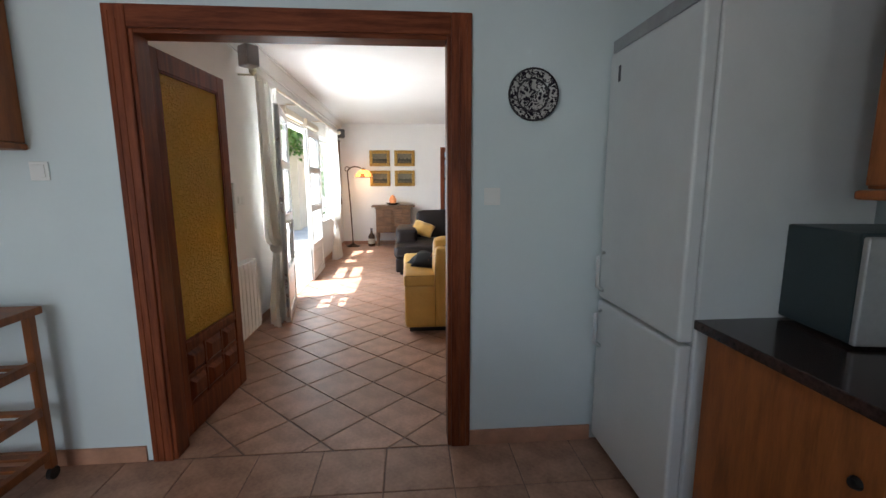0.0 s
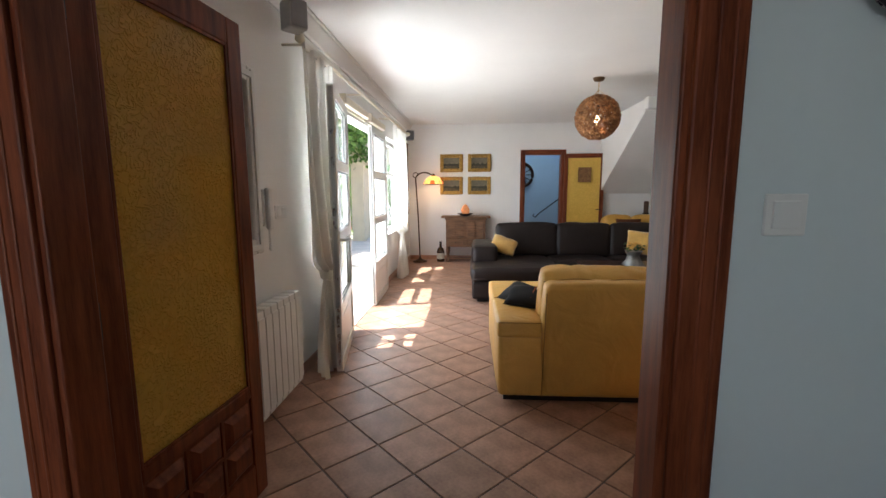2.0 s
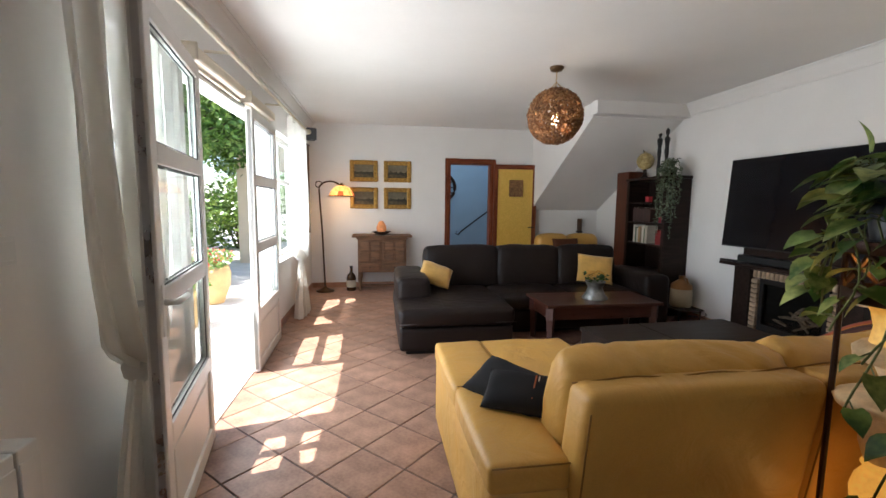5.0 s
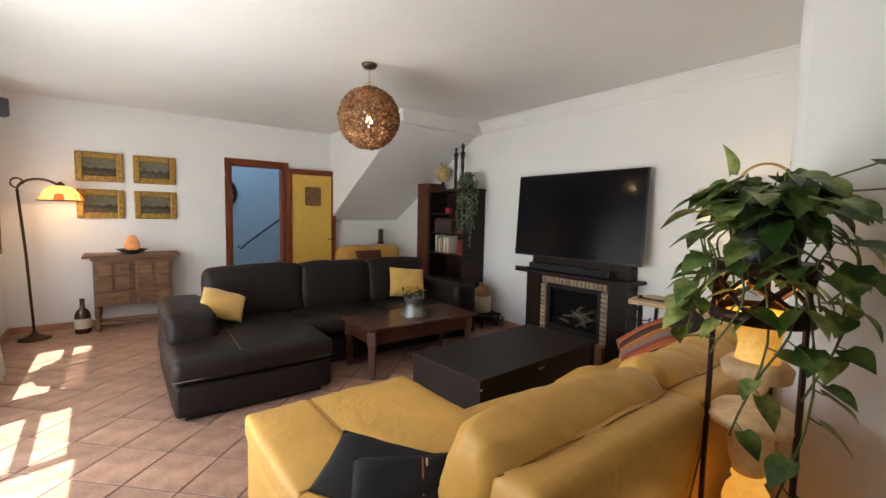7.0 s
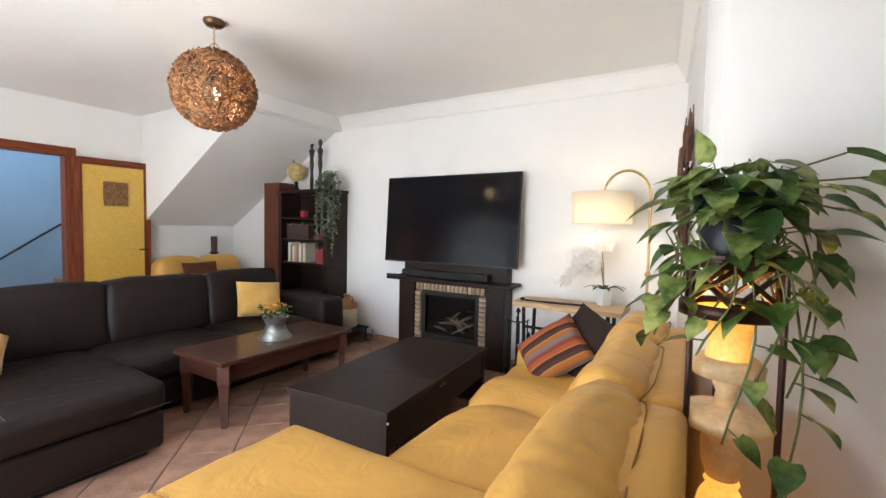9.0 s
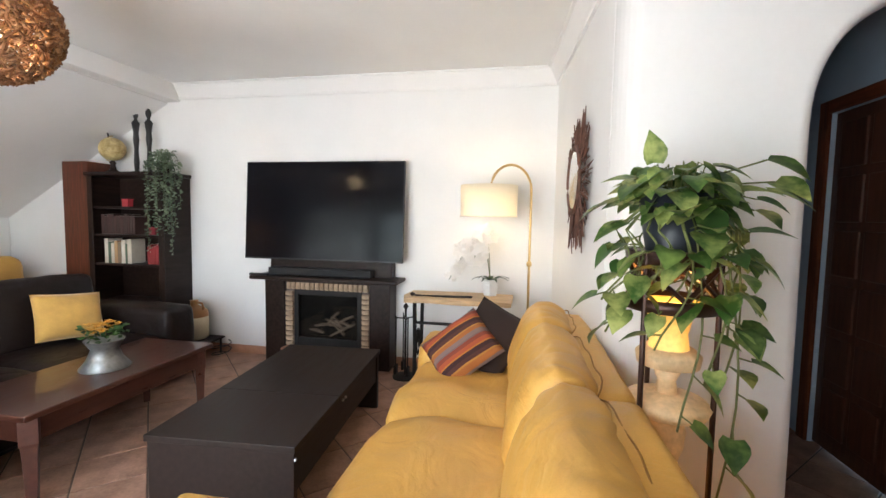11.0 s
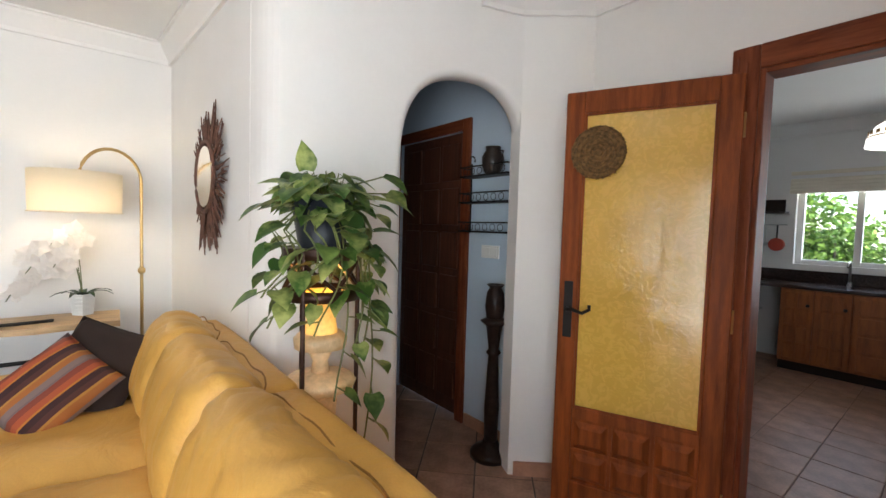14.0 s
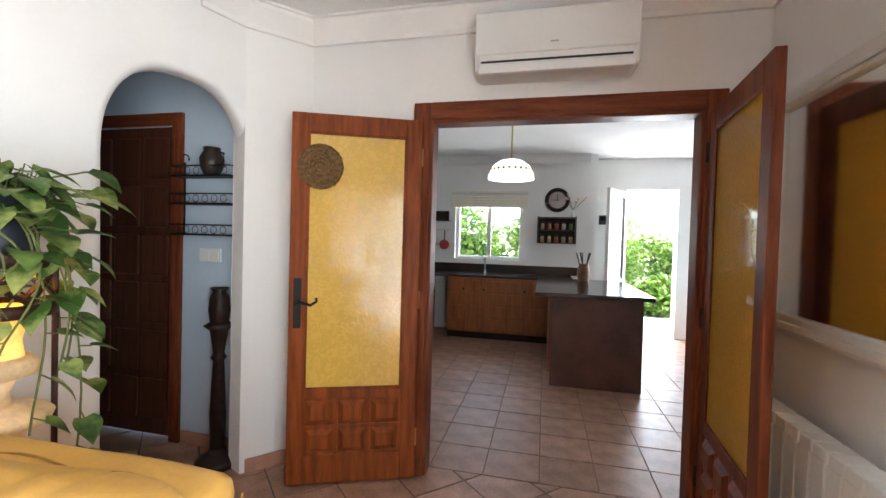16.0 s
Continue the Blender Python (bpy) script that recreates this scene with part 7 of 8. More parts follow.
for x in (-0.32, 0.29):
    for y in (-0.21, 0.18):
        part("post", box(x, y, 0.06, x + 0.035, y + 0.035, 0.80, 0.003), CABW, ct)
        part("castor", tube([(x + 0.01, y + 0.0175, 0.03), (x + 0.03, y + 0.0175, 0.03)], 0.03, 14), BLACKP, ct)
for z in (0.12, 0.34, 0.56):
    for k in range(5):
        part("slat", box(-0.31, -0.19 + k * 0.085, z, 0.31, -0.15 + k * 0.085, z + 0.015, 0.002), CABW, ct)
    part("side_rail", box(0.29, -0.17, z - 0.01, 0.325, 0.178, z + 0.03, 0.003), CABW, ct)
pl = thing("decorative_plate", (0.806, YK, 1.79), "round dark patterned ceramic plate on the wall", "plate")
pm = mat("plate_navy_white", (0.02, 0.02, 0.035), 0.2, var=0.2, bump=0.05)
n_, l_ = pm.node_tree.nodes, pm.node_tree.links
cw_, wv, rp_ = n_.new("ShaderNodeTexCoord"), n_.new("ShaderNodeTexNoise"), n_.new("ShaderNodeValToRGB")
wv.inputs["Scale"].default_value, wv.inputs["Distortion"].default_value, wv.inputs["Detail"].default_value = 38, 2.5, 0.5
rp_.color_ramp.elements[0].position, rp_.color_ramp.elements[1].position = 0.47, 0.53
rp_.color_ramp.elements[0].color, rp_.color_ramp.elements[1].color = (0.02, 0.016, 0.024, 1), (0.42, 0.40, 0.38, 1)
l_.new(cw_.outputs["Object"], wv.inputs["Vector"])
l_.new(wv.outputs[0], rp_.inputs[0])
l_.new(rp_.outputs[0], n_["Principled BSDF"].inputs["Base Color"])
pp = part("plate", lathe([(0.05, 0.0), (0.09, 0.012), (0.122, 0.03), (0.118, 0.034), (0.085, 0.018), (0.0, 0.010)], 40, caps=False), pm, pl, smooth=True)
pp.matrix_local = pose(0, 0, 0, 90)
for r in (0.117, 0.075):
    part("painted_ring", tube([(r * math.cos(a), -0.033 if r > 0.1 else -0.018, r * math.sin(a)) for a in (2 * math.pi * k / 40 for k in range(40))], 0.004, 5, closed=True), mat("dark_rim", (0.02, 0.015, 0.02), 0.3), pl)
kw = thing("window_4", (0.60, -1.9, 1.09), "white kitchen window above the sink", "window", kind="structure")
for x0, x1 in ((-0.52, -0.46), (0.46, 0.52), (-0.03, 0.03)):
    part("window_frame", box(x0, -0.03, 0, x1, 0.03, 0.89, 0.004), PVC, kw)
for x0, x1 in ((-0.46, -0.03), (0.03, 0.46)):
    part("window_frame", box(x0, -0.029, 0, x1, 0.029, 0.05, 0.004), PVC, kw)
    part("window_frame", box(x0, -0.029, 0.84, x1, 0.029, 0.89, 0.004), PVC, kw)
    g = part("pane", box(x0, -0.003, 0.05, x1, 0.003, 0.84), GLASS, kw)
    g.visible_shadow = False
kb = thing("roman_blind", (0.60, -1.79, 1.88), "cream roman blind drawn up over the kitchen window", "blind")
for k in range(4):
    part("fold", box(-0.58, 0.0, 0.04 * k, 0.58, 0.03 + 0.01 * (3 - k), 0.04 * k + 0.05, 0.012, 2), CREAM, kb)
part("headrail", box(-0.58, 0.0, 0.21, 0.58, 0.03, 0.25, 0.006), CREAM, kb)
kd = thing("garden_door_leaf", (-1.40, -2.17, 0.01), "open white glazed kitchen garden door", "door", rz=62)
glazed_frame(kd, 0.70, 2.15, [(0, 0.1), (0.75, 0.85), (2.05, 2.15)])
sp = thing("spice_rack", (-0.40, -1.80, 1.36), "dark wooden spice rack with small jars", "rack")
part("back", box(-0.26, 0.0, 0.0, 0.26, 0.01, 0.38), DARKWOOD, sp)
for z in (0.0, 0.19, 0.37):
    part("shelf", box(-0.26, 0.01, z, 0.26, 0.11, z + 0.015, 0.002), REDWOOD, sp)
for x in (-0.275, 0.26):
    part("side", box(x, 0.0, 0.0, x + 0.014, 0.11, 0.40, 0.003), REDWOOD, sp)
rng = random.Random(6)
for k in range(10):
    jr = thing("spice_jar", (-0.60 + (k % 5) * 0.10, -1.735, 1.376 + 0.19 * (k // 5)), "small spice jar on the wooden rack", "jar", group="spice jars")
    c = rng.choice(((0.4, 0.3, 0.15), (0.1, 0.2, 0.05), (0.35, 0.1, 0.04), (0.5, 0.45, 0.38)))
    part("jar_body", lathe([(0.025, 0), (0.027, 0.07), (0.02, 0.085)], 14), mat("jar_contents", c, 0.4), jr, smooth=True)
    part("lid", lathe([(0.022, 0.085), (0.022, 0.11)], 14), BLACKP, jr)
kc = thing("wall_clock", (-0.40, -1.80, 2.0), "round dark kitchen wall clock", "clock")
part("rim", tube([(0.15 * math.cos(a), 0.02, 0.15 * math.sin(a)) for a in (2 * math.pi * k / 30 for k in range(30))], 0.028, 8, closed=True), DARKWOOD, kc, smooth=True)
part("face", tube([(0, 0.001, 0), (0, 0.012, 0)], 0.14, 30), mat("pale_clock_face", (0.45, 0.38, 0.33), 0.6), kc, "pale face")
part("hand", box(-0.005, 0.013, -0.02, 0.005, 0.016, 0.09), BLACKP, kc)
part("hand", box(-0.02, 0.013, -0.005, 0.06, 0.016, 0.005), BLACKP, kc)
sq = thing("wall_panel", (-1.10, -2.2, 1.74), "small square black control panel", "control panel")
part("case", box(-0.07, 0.0, -0.07, 0.07, 0.03, 0.07, 0.006), BLACKP, sq)
part("display", box(-0.05, 0.03, -0.01, 0.05, 0.032, 0.05), SCREEN, sq)
rk = thing("kitchen_shelf", (1.40, -1.80, 1.66), "dark wooden shelf with a steel utensil rail on the wall", "shelf")
part("board", box(-0.22, 0.0, 0.0, 0.22, 0.18, 0.02, 0.003), DARKWOOD, rk)
part("front_panel", box(-0.22, 0.165, 0.0205, 0.22, 0.18, 0.15, 0.003), DARKWOOD, rk)
part("rail", tube([(-0.22, 0.05, -0.13), (0.22, 0.05, -0.13)], 0.007), STEEL, rk, "steel rail")
for x in (-0.2, 0.2):
    part("bracket", tube([(x, 0.0, -0.13), (x, 0.05, -0.13)], 0.006), STEEL, rk)
for k, x in enumerate((-0.02, 0.07, 0.15)):
    ut = thing("ladle", (1.40 + x, -1.745, 1.522), "steel kitchen ladle hanging from the rail", "ladle", group="hanging ladles")
    part("handle", tube([(0, 0, 0), (0, 0, -0.2)], 0.005, 6), STEEL, ut)
    part("bowl", lathe([(0.004, -0.24), (0.03, -0.225), (0.036, -0.2), (0.03, -0.2)], 14, caps=False), STEEL, ut, smooth=True)
rp2 = thing("red_pan", (1.27, -1.745, 1.40), "small red enamel pan hanging from the rail", "pan")
part("pan_body", tube([(0, -0.03, -0.10), (0, 0.03, -0.10)], 0.075, 22), mat("red_enamel", (0.38, 0.05, 0.03), 0.3), rp2)
part("handle", tube([(0, 0.0, -0.03), (0, 0.0, 0.122)], 0.009, 8), BLACKP, rp2)
fs = thing("flower_posy", (-0.62, -1.765, 1.745), "small vase of pale pink silk flowers on the spice rack", "flowers")
part("vase", lathe([(0.02, 0), (0.03, 0.04), (0.015, 0.09), (0.02, 0.11)], 14), PLASTIC, fs, smooth=True)
prng = random.Random(9)
for k in range(9):
    a, ln = prng.uniform(0, 6.28), prng.uniform(0.1, 0.24)
    e = Vector((ln * 0.8 * math.cos(a) - 0.04, 0.03 * math.sin(a), 0.11 + ln))
    part("stalk", tube([(0, 0, 0.1), tuple(e)], 0.002, 4), mat("posy_stalk", (0.10, 0.13, 0.05), 0.7), fs)
    part("flower", lathe([(0.003, -0.012), (0.022, 0.0), (0.014, 0.012), (0.0, 0.015)], 8, at=tuple(e), caps=False), mat("pale_pink_silk", (0.70, 0.50, 0.48), 0.8), fs, smooth=True)
kv = thing("utensil_crock", (-0.72, -0.92, 0.90), "brown crock with dark utensils on the peninsula", "crock")
part("crock", lathe([(0.06, 0), (0.075, 0.05), (0.07, 0.15), (0.055, 0.20), (0.065, 0.22), (0.055, 0.21), (0, 0.1)], 20, caps=False), OLDWOOD, kv, smooth=True)
for k in range(5):
    part("utensil", tube([(0.02 * math.cos(k), 0.02 * math.sin(k), 0.11), (0.09 * math.cos(k * 1.3), 0.06 * math.sin(k * 1.3), 0.36)], 0.008, 6), IRON, kv)
hd = thing("cooker_hood", (1.70, -0.95, 1.60), "dark cooker hood over the hob", "cooker hood", rz=-90)
part("hood", box(-0.30, -0.25, 0.0, 0.30, 0.24, 0.12, 0.01), BLACKP, hd)
part("duct", box(-0.14, -0.06, 0.12, 0.14, 0.24, 1.05, 0.006), STEEL, hd)
kp = thing("pendant_lamp", (0.11, 0.40, 1.99), "domed white glass kitchen pendant with a gold band", "lamp")
wg = mat("opal_glass", (0.86, 0.86, 0.82), 0.25, var=0.05, bump=0.0, emit=(1.0, 0.95, 0.85, 0.35))
part("shade", lathe([(0.225, 0.0), (0.218, 0.06), (0.18, 0.13), (0.11, 0.18), (0.03, 0.20), (0.03, 0.195), (0.10, 0.172), (0.17, 0.12), (0.21, 0.055), (0.219, 0.0)], 36, caps=False), wg, kp, smooth=True)
for k in range(24):
    a = 2 * math.pi * k / 24
    part("gold_mark", box(-0.014, -0.002, -0.012, 0.014, 0.002, 0.012, 0.001, 1), GOLD, kp).matrix_local = pose(0.212 * math.cos(a), 0.212 * math.sin(a), 0.085, 0, 0, math.degrees(a) + 90)
part("gold_band", tube([(0.219 * math.cos(a), 0.219 * math.sin(a), 0.058) for a in (2 * math.pi * k / 36 for k in range(36))], 0.004, 5, closed=True), GOLD, kp)
part("stem", tube([(0, 0, 0.19), (0, 0, 0.64)], 0.008), BRASS, kp)
part("ceiling_rose", lathe([(0.012, 0.60), (0.05, 0.65), (0.055, 0.669)], 18), BRASS, kp, smooth=True)


# ---- garden ----
PAVE = mat("pale_terrace_stone", (0.60, 0.56, 0.50), 0.8, var=0.15, scale=3, bump=0.3, fine=40)
b = bmesh.new()
for x0, x1, y0, y1 in ((-60, OUT, -60, 60), (OUT, 60, -60, -2.45), (OUT, 60, 11.76, 60), (4.0, 60, -2.45, 11.76)):
    q = [b.verts.new(p) for p in ((x0, y0, -0.03), (x1, y0, -0.03), (x1, y1, -0.03), (x0, y1, -0.03))]
    b.faces.new(q)
tagged(part("ground", b, PAVE), "pale sunlit paved garden ground", "ground", kind="structure")
LEAFG = leaf_mat("garden_leaf", (0.115, 0.22, 0.032), (0.28, 0.40, 0.09))
BARK = mat("grey_brown_bark", (0.10, 0.075, 0.05), 0.9, var=0.4, scale=8, bump=1.0, fine=30, stretch=(3, 3, 0.6), bdist=0.02)


def clump(bm, rng, c, rad, n, size):
    for _ in range(n):
        d = Vector((rng.gauss(0, 1), rng.gauss(0, 1), rng.gauss(0, 1))).normalized() * rng.uniform(0.3, 1.0) ** 0.5
        p = Vector(c) + Vector((d.x * rad[0], d.y * rad[1], d.z * rad[2]))
        if p.z < 0:
            continue
        w = Vector((rng.uniform(-1, 1), rng.uniform(-1, 1), rng.uniform(-0.8, 0.5))).normalized()
        s = w.orthogonal().normalized()
        L = size * rng.uniform(0.6, 1.3)
        v = [bm.verts.new(q) for q in (p, p + w * L * 0.5 + s * L * 0.28, p + w * L, p + w * L * 0.5 - s * L * 0.28)]
        bm.faces.new(v)


def shrub(at, rad, n, size, seed, label="dense green garden shrub in the sun"):
    t = thing("shrub", at, label, "shrub", group="garden shrubs")
    rng = random.Random(seed)
    bm = bmesh.new()
    for k in range(9):
        c = (rng.uniform(-0.6, 0.6) * rad[0], rng.uniform(-0.6, 0.6) * rad[1], rad[2] * rng.uniform(0.3, 1.25))
        clump(bm, rng, c, (rad[0] * 0.5, rad[1] * 0.5, rad[2] * 0.45), n // 9, size)
    tagged(part("foliage", bm, LEAFG, t), kind="stuff")
    for k in range(4):
        a = k * 1.6
        part("branch", tube([(0.05 * math.cos(a), 0.05 * math.sin(a), -0.03), (0.4 * rad[0] * math.cos(a), 0.4 * rad[1] * math.sin(a), rad[2] * 0.9)], 0.025, 6, radii=[0.03, 0.012]), BARK, t)


for k, (x, y, r, h) in enumerate(((-5.2, 9.2, 1.2, 1.1), (-6.0, 11.5, 1.5, 1.3), (-5.6, 14.0, 1.5, 1.4), (-4.4, 16.5, 1.5, 1.5), (-7.5, 8.0, 1.4, 1.0), (-8.5, 5.0, 1.5, 1.2), (-8.0, 13.0, 1.6, 2.0), (-3.2, 19.0, 1.8, 1.7))):
    shrub((x, y, -0.03), (r, r, h), 4000, 0.14, 30 + k)
for k, (x, y, r, h) in enumerate(((1.3, -5.6, 1.1, 1.5), (-0.1, -5.8, 1.1, 1.4), (-1.5, -5.6, 0.9, 1.1), (-2.5, -4.7, 0.6, 0.5), (-3.4, -6.8, 1.3, 1.3), (-2.2, -7.8, 1.3, 1.6), (2.6, -5.2, 1.0, 1.6))):
    shrub((x, y, -0.03), (r, r * 0.7, h), 4200, 0.12, 60 + k)


def tree(at, h, spread, seed, lean=(0.4, 0.1)):
    t = thing("tree", at, "leafy garden tree with a leaning trunk", "tree", group="garden trees")
    rng = random.Random(seed)
    top = Vector((lean[0] * h * 0.4, lean[1] * h * 0.4, h * 0.55))
    part("trunk", tube([(0, 0, -0.03), tuple(top * 0.35 + Vector((0.1, 0, 0))), tuple(top * 0.7), tuple(top)], 0.12, 10, radii=[0.19, 0.15, 0.12, 0.09]), BARK, t, smooth=True)
    bm = bmesh.new()
    for k in range(11):
        a = k * 2.4
        e = top + Vector((math.cos(a) * spread * rng.uniform(0.4, 0.9), math.sin(a) * spread * rng.uniform(0.4, 0.9), h * rng.uniform(-0.02, 0.4)))
        part("limb", tube([tuple(top * rng.uniform(0.6, 1.0)), tuple(top.lerp(e, 0.5) + Vector((0, 0, 0.12))), tuple(e)], 0.05, 6, radii=[0.06, 0.035, 0.012]), BARK, t, smooth=True)
        clump(bm, rng, e, (spread * 0.42, spread * 0.42, spread * 0.32), 800, 0.15)
    tagged(part("crown", bm, LEAFG, t), kind="stuff")


tree((-5.0, 12.6, -0.03), 4.6, 1.7, 1, (0.5, -0.1))
tree((-7.5, 17.5, -0.03), 5.2, 2.0, 2)
tree((-9.0, 9.5, -0.03), 5.0, 2.0, 3)


def palm(at, h, seed):
    t = thing("palm_tree", at, "palm tree with long arching fronds", "tree")
    rng = random.Random(seed)
    part("trunk", tube([(0, 0, -0.03), (0.05, 0, h * 0.5), (0, 0, h)], 0.16, 12, radii=[0.2, 0.16, 0.15]), BARK, t, smooth=True)
    for k in range(16):
        a, L, up = k * 2.4, rng.uniform(1.5, 2.1), rng.uniform(0.2, 0.9)
        bm = bmesh.new()
        pts = [Vector((math.cos(a) * L * f, math.sin(a) * L * f, h + up * f * 1.3 - 1.5 * f * f)) for f in (i / 12 for i in range(13))]
        tube([tuple(p) for p in pts], 0.012, 5, bm=bm)
        sd = Vector((-math.sin(a), math.cos(a), 0))
        for i in range(1, 13):
            for j in range(3):
                p = pts[i - 1].lerp(pts[i], j / 3)
                for s in (-1, 1):
                    d = (sd * s + (pts[i] - pts[i - 1]).normalized() * 0.6 + Vector((0, 0, -0.25))).normalized()
                    l2 = 0.42 * math.sin(math.pi * (0.15 + 0.8 * i / 13))
                    w = Vector((0, 0, 0.012))
                    bm.faces.new([bm.verts.new(p - w), bm.verts.new(p + d * l2 * 0.5 - w * 0.8), bm.verts.new(p + d * l2), bm.verts.new(p + d * l2 * 0.5 + w)])
        part("frond", bm, LEAFG, t)


palm((-4.6, 10.6, -0.03), 2.7, 1)


def flower_pot(at, r, h, mm, flower, seed, label):
    t = thing("flower_pot", at, label, "flower pot", group="terrace pots")
    part("pot", lathe([(r * 0.6, 0), (r * 0.95, h * 0.5), (r, h * 0.85), (r * 0.9, h), (r * 0.8, h * 0.97), (0, h * 0.9)], 24, caps=False), mm, t, smooth=True)
    rng = random.Random(seed)
    bm, b2 = bmesh.new(), bmesh.new()
    clump(bm, rng, (0, 0, h + 0.12), (r * 1.2, r * 1.2, 0.16), 260, 0.07)
    clump(b2, rng, (0, 0, h + 0.17), (r * 1.1, r * 1.1, 0.13), 90, 0.05)
    tagged(part("leaves", bm, LEAFG, t), kind="stuff")
    tagged(part("blossoms", b2, flower, t), kind="stuff")


TERRA = mat("ochre_glazed_pot", (0.55, 0.36, 0.16), 0.5, var=0.15)
PINK = mat("pink_blossom", (0.55, 0.25, 0.35), 0.6, var=0.3)
REDF = mat("red_blossom", (0.55, 0.10, 0.06), 0.6, var=0.3)
flower_pot((-2.35, 7.75, -0.03), 0.22, 0.42, TERRA, PINK, 1, "ochre pot with pink flowers on the terrace")
flower_pot((-2.5, 9.0, -0.03), 0.25, 0.5, TERRA, REDF, 2, "ochre pot with red flowers on the terrace")
flower_pot((-3.0, 10.4, -0.03), 0.28, 0.35, TERRA, PINK, 3, "wide ochre pot with pink flowers on the terrace")
# neighbouring wing of the house with an arch, seen through the closed leaf
fac = thing("house_wing", (-3.4, 13.2, 0), "cream rendered house wing with an arched porch", "house")
CRM = mat("cream_render", (0.66, 0.54, 0.38), 0.9, var=0.06, scale=3, bump=0.3)
part("wall", wall_with_holes("y", 0.0, 0.25, 0.0, 4.5, -0.03, 3.6, [(0.35, 1.6, -0.03, 2.1)]), CRM, fac)
part("roof", box(-0.2, -0.3, 3.6, 4.6, 3.0, 3.75, 0.01), mat("clay_roof_tile", (0.35, 0.16, 0.09), 0.8, var=0.3), fac, "clay tiled roof")
part("side_wall", box(0.0, 0.25, -0.03, 0.25, 3.0, 3.6), CRM, fac)
gw = thing("garden_wall", (1.4, -6.3, -0.03), "cream garden wall with slatted openings", "wall", kind="structure")
part("body", box(-0.5, -0.1, 0, 0.7, 0.1, 1.6, 0.01), CRM, gw)
for k in range(5):
    part("slat", box(-0.45, 0.1, 0.9 + k * 0.12, 0.65, 0.13, 0.97 + k * 0.12, 0.004), CRM, gw)


# ---- floor tiles, last ----
def clip_poly(poly, x0, y0, x1, y1):
    for ax, lim, sgn in ((0, x0, 1), (0, x1, -1), (1, y0, 1), (1, y1, -1)):
        out = []
        for i, p in enumerate(poly):
            q = poly[(i + 1) % len(poly)]
            pin, qin = sgn * (p[ax] - lim) >= 0, sgn * (q[ax] - lim) >= 0
            if pin:
                out.append(p)
            if pin != qin:
                f = (lim - p[ax]) / (q[ax] - p[ax])
                out.append((p[0] + f * (q[0] - p[0]), p[1] + f * (q[1] - p[1])))
        poly = out
        if not poly:
            return []
    return poly


def tile_mesh(poly, bm=None, lift=0.0):
    b = bm or bmesh.new()
    cx, cy = sum(p[0] for p in poly) / len(poly), sum(p[1] for p in poly) / len(poly)
    lo = [b.verts.new((x, y, -0.012)) for x, y in poly]
    mid = [b.verts.new((x, y, -0.002 + lift)) for x, y in poly]
    top = [b.verts.new((x + (cx - x) * 0.018, y + (cy - y) * 0.018, lift)) for x, y in poly]
    n = len(poly)
    for i in range(n):
        j = (i + 1) % n
        b.faces.new((lo[i], lo[j], mid[j], mid[i]))
        b.faces.new((mid[i], mid[j], top[j], top[i]))
    b.faces.new(top)
    return b


floor_living = tagged(part("floor", box(OUT, YK - 0.001, -0.1, XE + 0.2, 11.6, -0.005), GROUT), "terracotta tiled floor laid diagonally with dark grout", "floor", kind="structure")
floor_kitchen = tagged(part("floor_kitchen", box(-2.7, -2.45, -0.1, 2.1, YK - 0.002, -0.005), GROUTK), "terracotta tiled kitchen floor with dark grout", "floor", kind="structure")


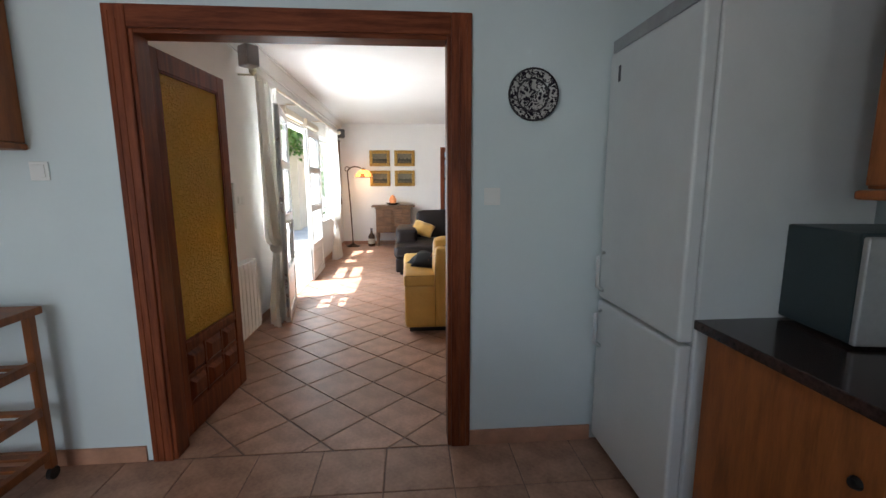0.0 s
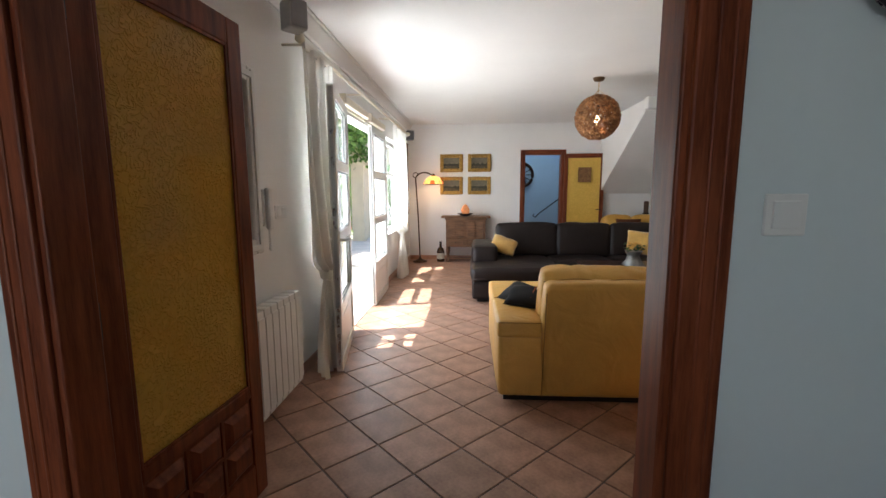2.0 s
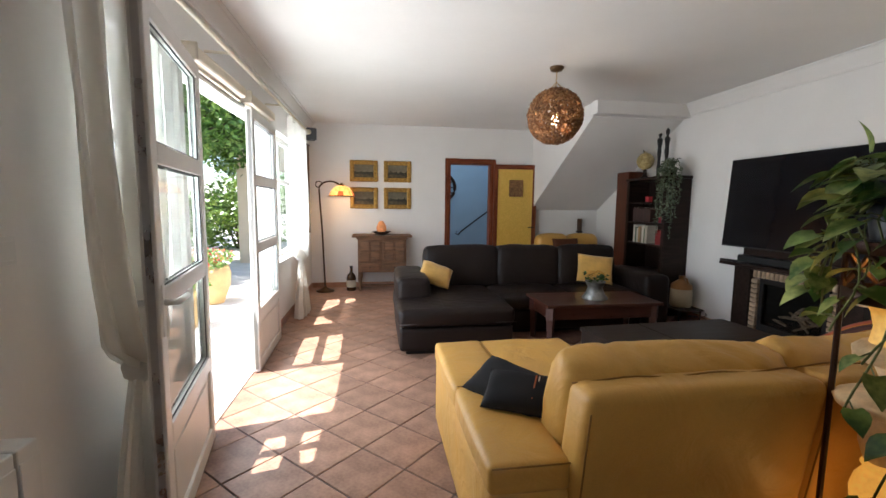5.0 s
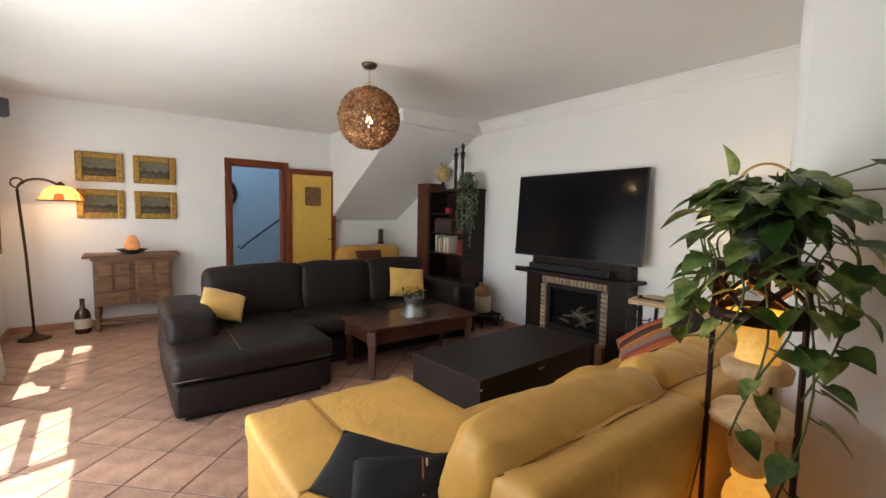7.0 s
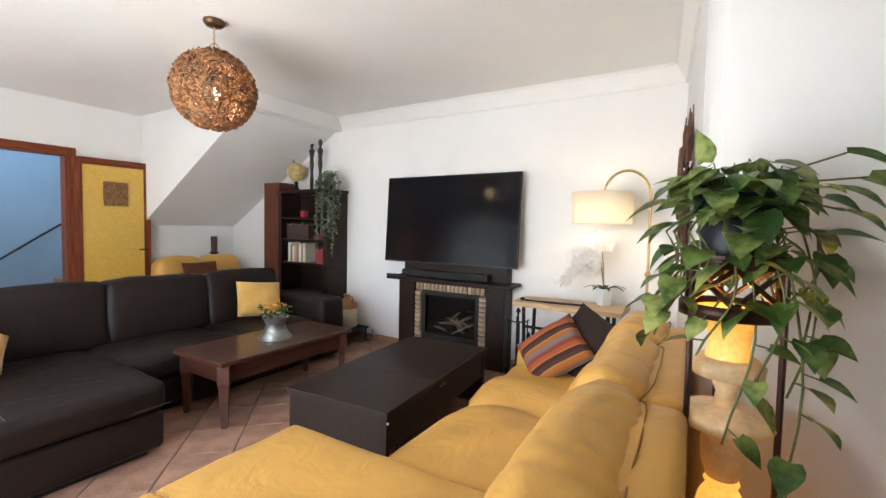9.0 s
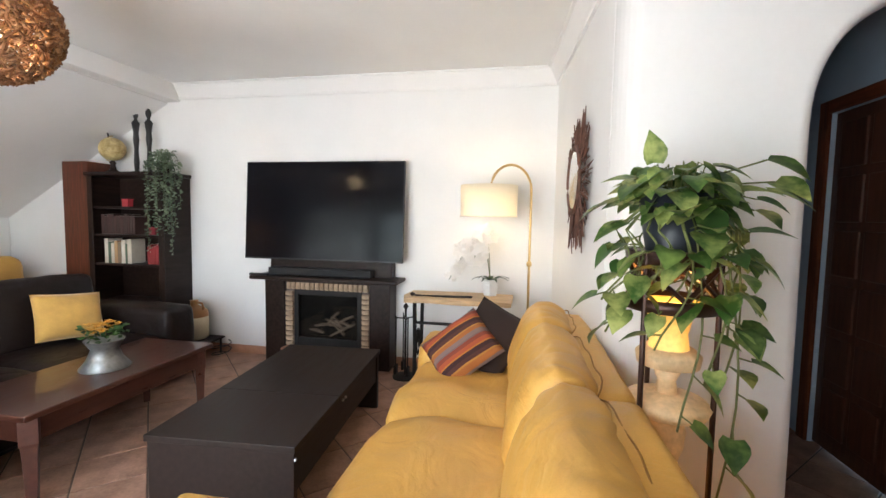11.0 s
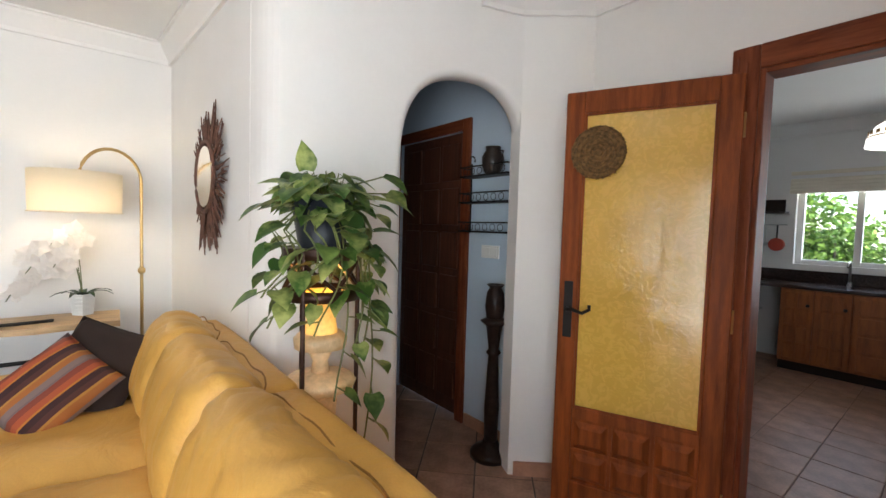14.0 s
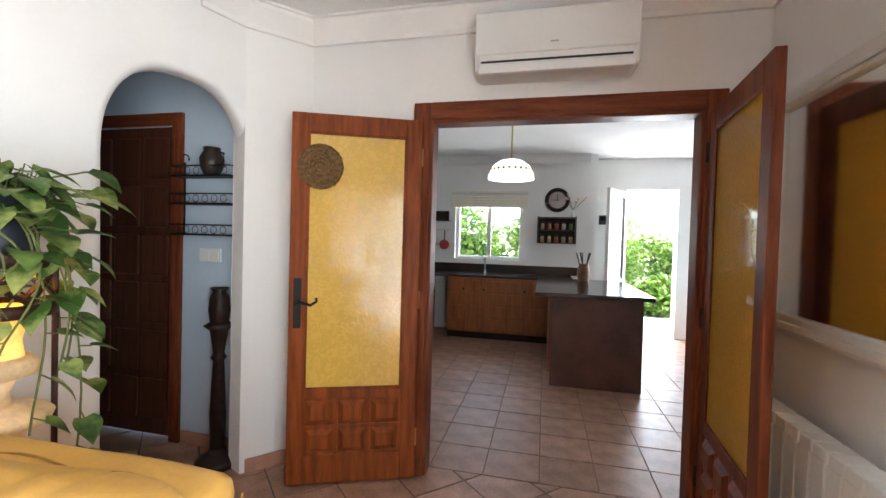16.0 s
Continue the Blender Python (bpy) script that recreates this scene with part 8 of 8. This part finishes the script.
def lay(owner, polys, region):
    shared, rest, near = None, bmesh.new(), 0
    rng = random.Random(3)
    for whole, poly, c in polys:
        if not (region[0] <= c[0] <= region[2] and region[1] <= c[1] <= region[3]) or near >= 300:
            tile_mesh(poly, rest)
            continue
        near += 1
        local = [(x - c[0], y - c[1]) for x, y in poly]
        if whole and shared is None:
            shared = part("floor_tile", tile_mesh(local), TILE, owner)
            ob = shared
        elif whole:
            ob = new("floor_tile", shared.data)
            ob.parent = owner
        else:
            ob = part("floor_tile", tile_mesh(local), TILE, owner)
        ob.location = (c[0], c[1], rng.uniform(-0.0006, 0.0004))
        ob.rotation_euler = (rng.uniform(-0.0015, 0.0015), rng.uniform(-0.0015, 0.0015), 0)
    if len(rest.verts):
        tagged(part("floor_tiles", rest, TILEJ, owner), "further terracotta tiles", kind="stuff")


SIDE, GAP = 0.32, 0.009
D = SIDE * math.sqrt(2)
diag = []
for i in range(-40, 60):
    for j in range(-40, 60):
        cx, cy = -0.51 + (i + j) * D / 2, 3.437 + D / 2 + (i - j) * D / 2
        r = D / 2 - GAP * 0.7
        poly = [(cx - r, cy), (cx, cy - r), (cx + r, cy), (cx, cy + r)]
        cut = clip_poly(poly, OUT + 0.02, YK + 0.003, XE, 11.55)
        if len(cut) >= 3:
            area2 = sum(cut[k][0] * cut[(k + 1) % len(cut)][1] - cut[(k + 1) % len(cut)][0] * cut[k][1] for k in range(len(cut)))
            if abs(area2) > 0.002:
                c = (cx, cy) if cut == poly else (sum(p[0] for p in cut) / len(cut), sum(p[1] for p in cut) / len(cut))
                diag.append((cut == poly, cut, c))
diag.sort(key=lambda q: abs(q[2][0] + 0.2) * 1.3 + abs(q[2][1] - 4.6))
lay(floor_living, diag, (-1.5, 2.2, 3.7, 9.9))
grid_tiles = []
for i in range(-8, 8):
    for j in range(0, 15):
        x0, y1 = 0.078 + i * 0.325, YK - 0.005 - j * 0.325
        poly = [(x0 + 0.003, y1 - 0.319), (x0 + 0.322, y1 - 0.319), (x0 + 0.322, y1), (x0 + 0.003, y1)]
        cut = clip_poly(poly, -2.5, -2.4, 1.95, YK)
        if len(cut) >= 3:
            grid_tiles.append((cut == poly, cut, (sum(p[0] for p in cut) / len(cut), sum(p[1] for p in cut) / len(cut))))
lay(floor_kitchen, grid_tiles, (-2.6, -2.5, 2.1, 2.3))
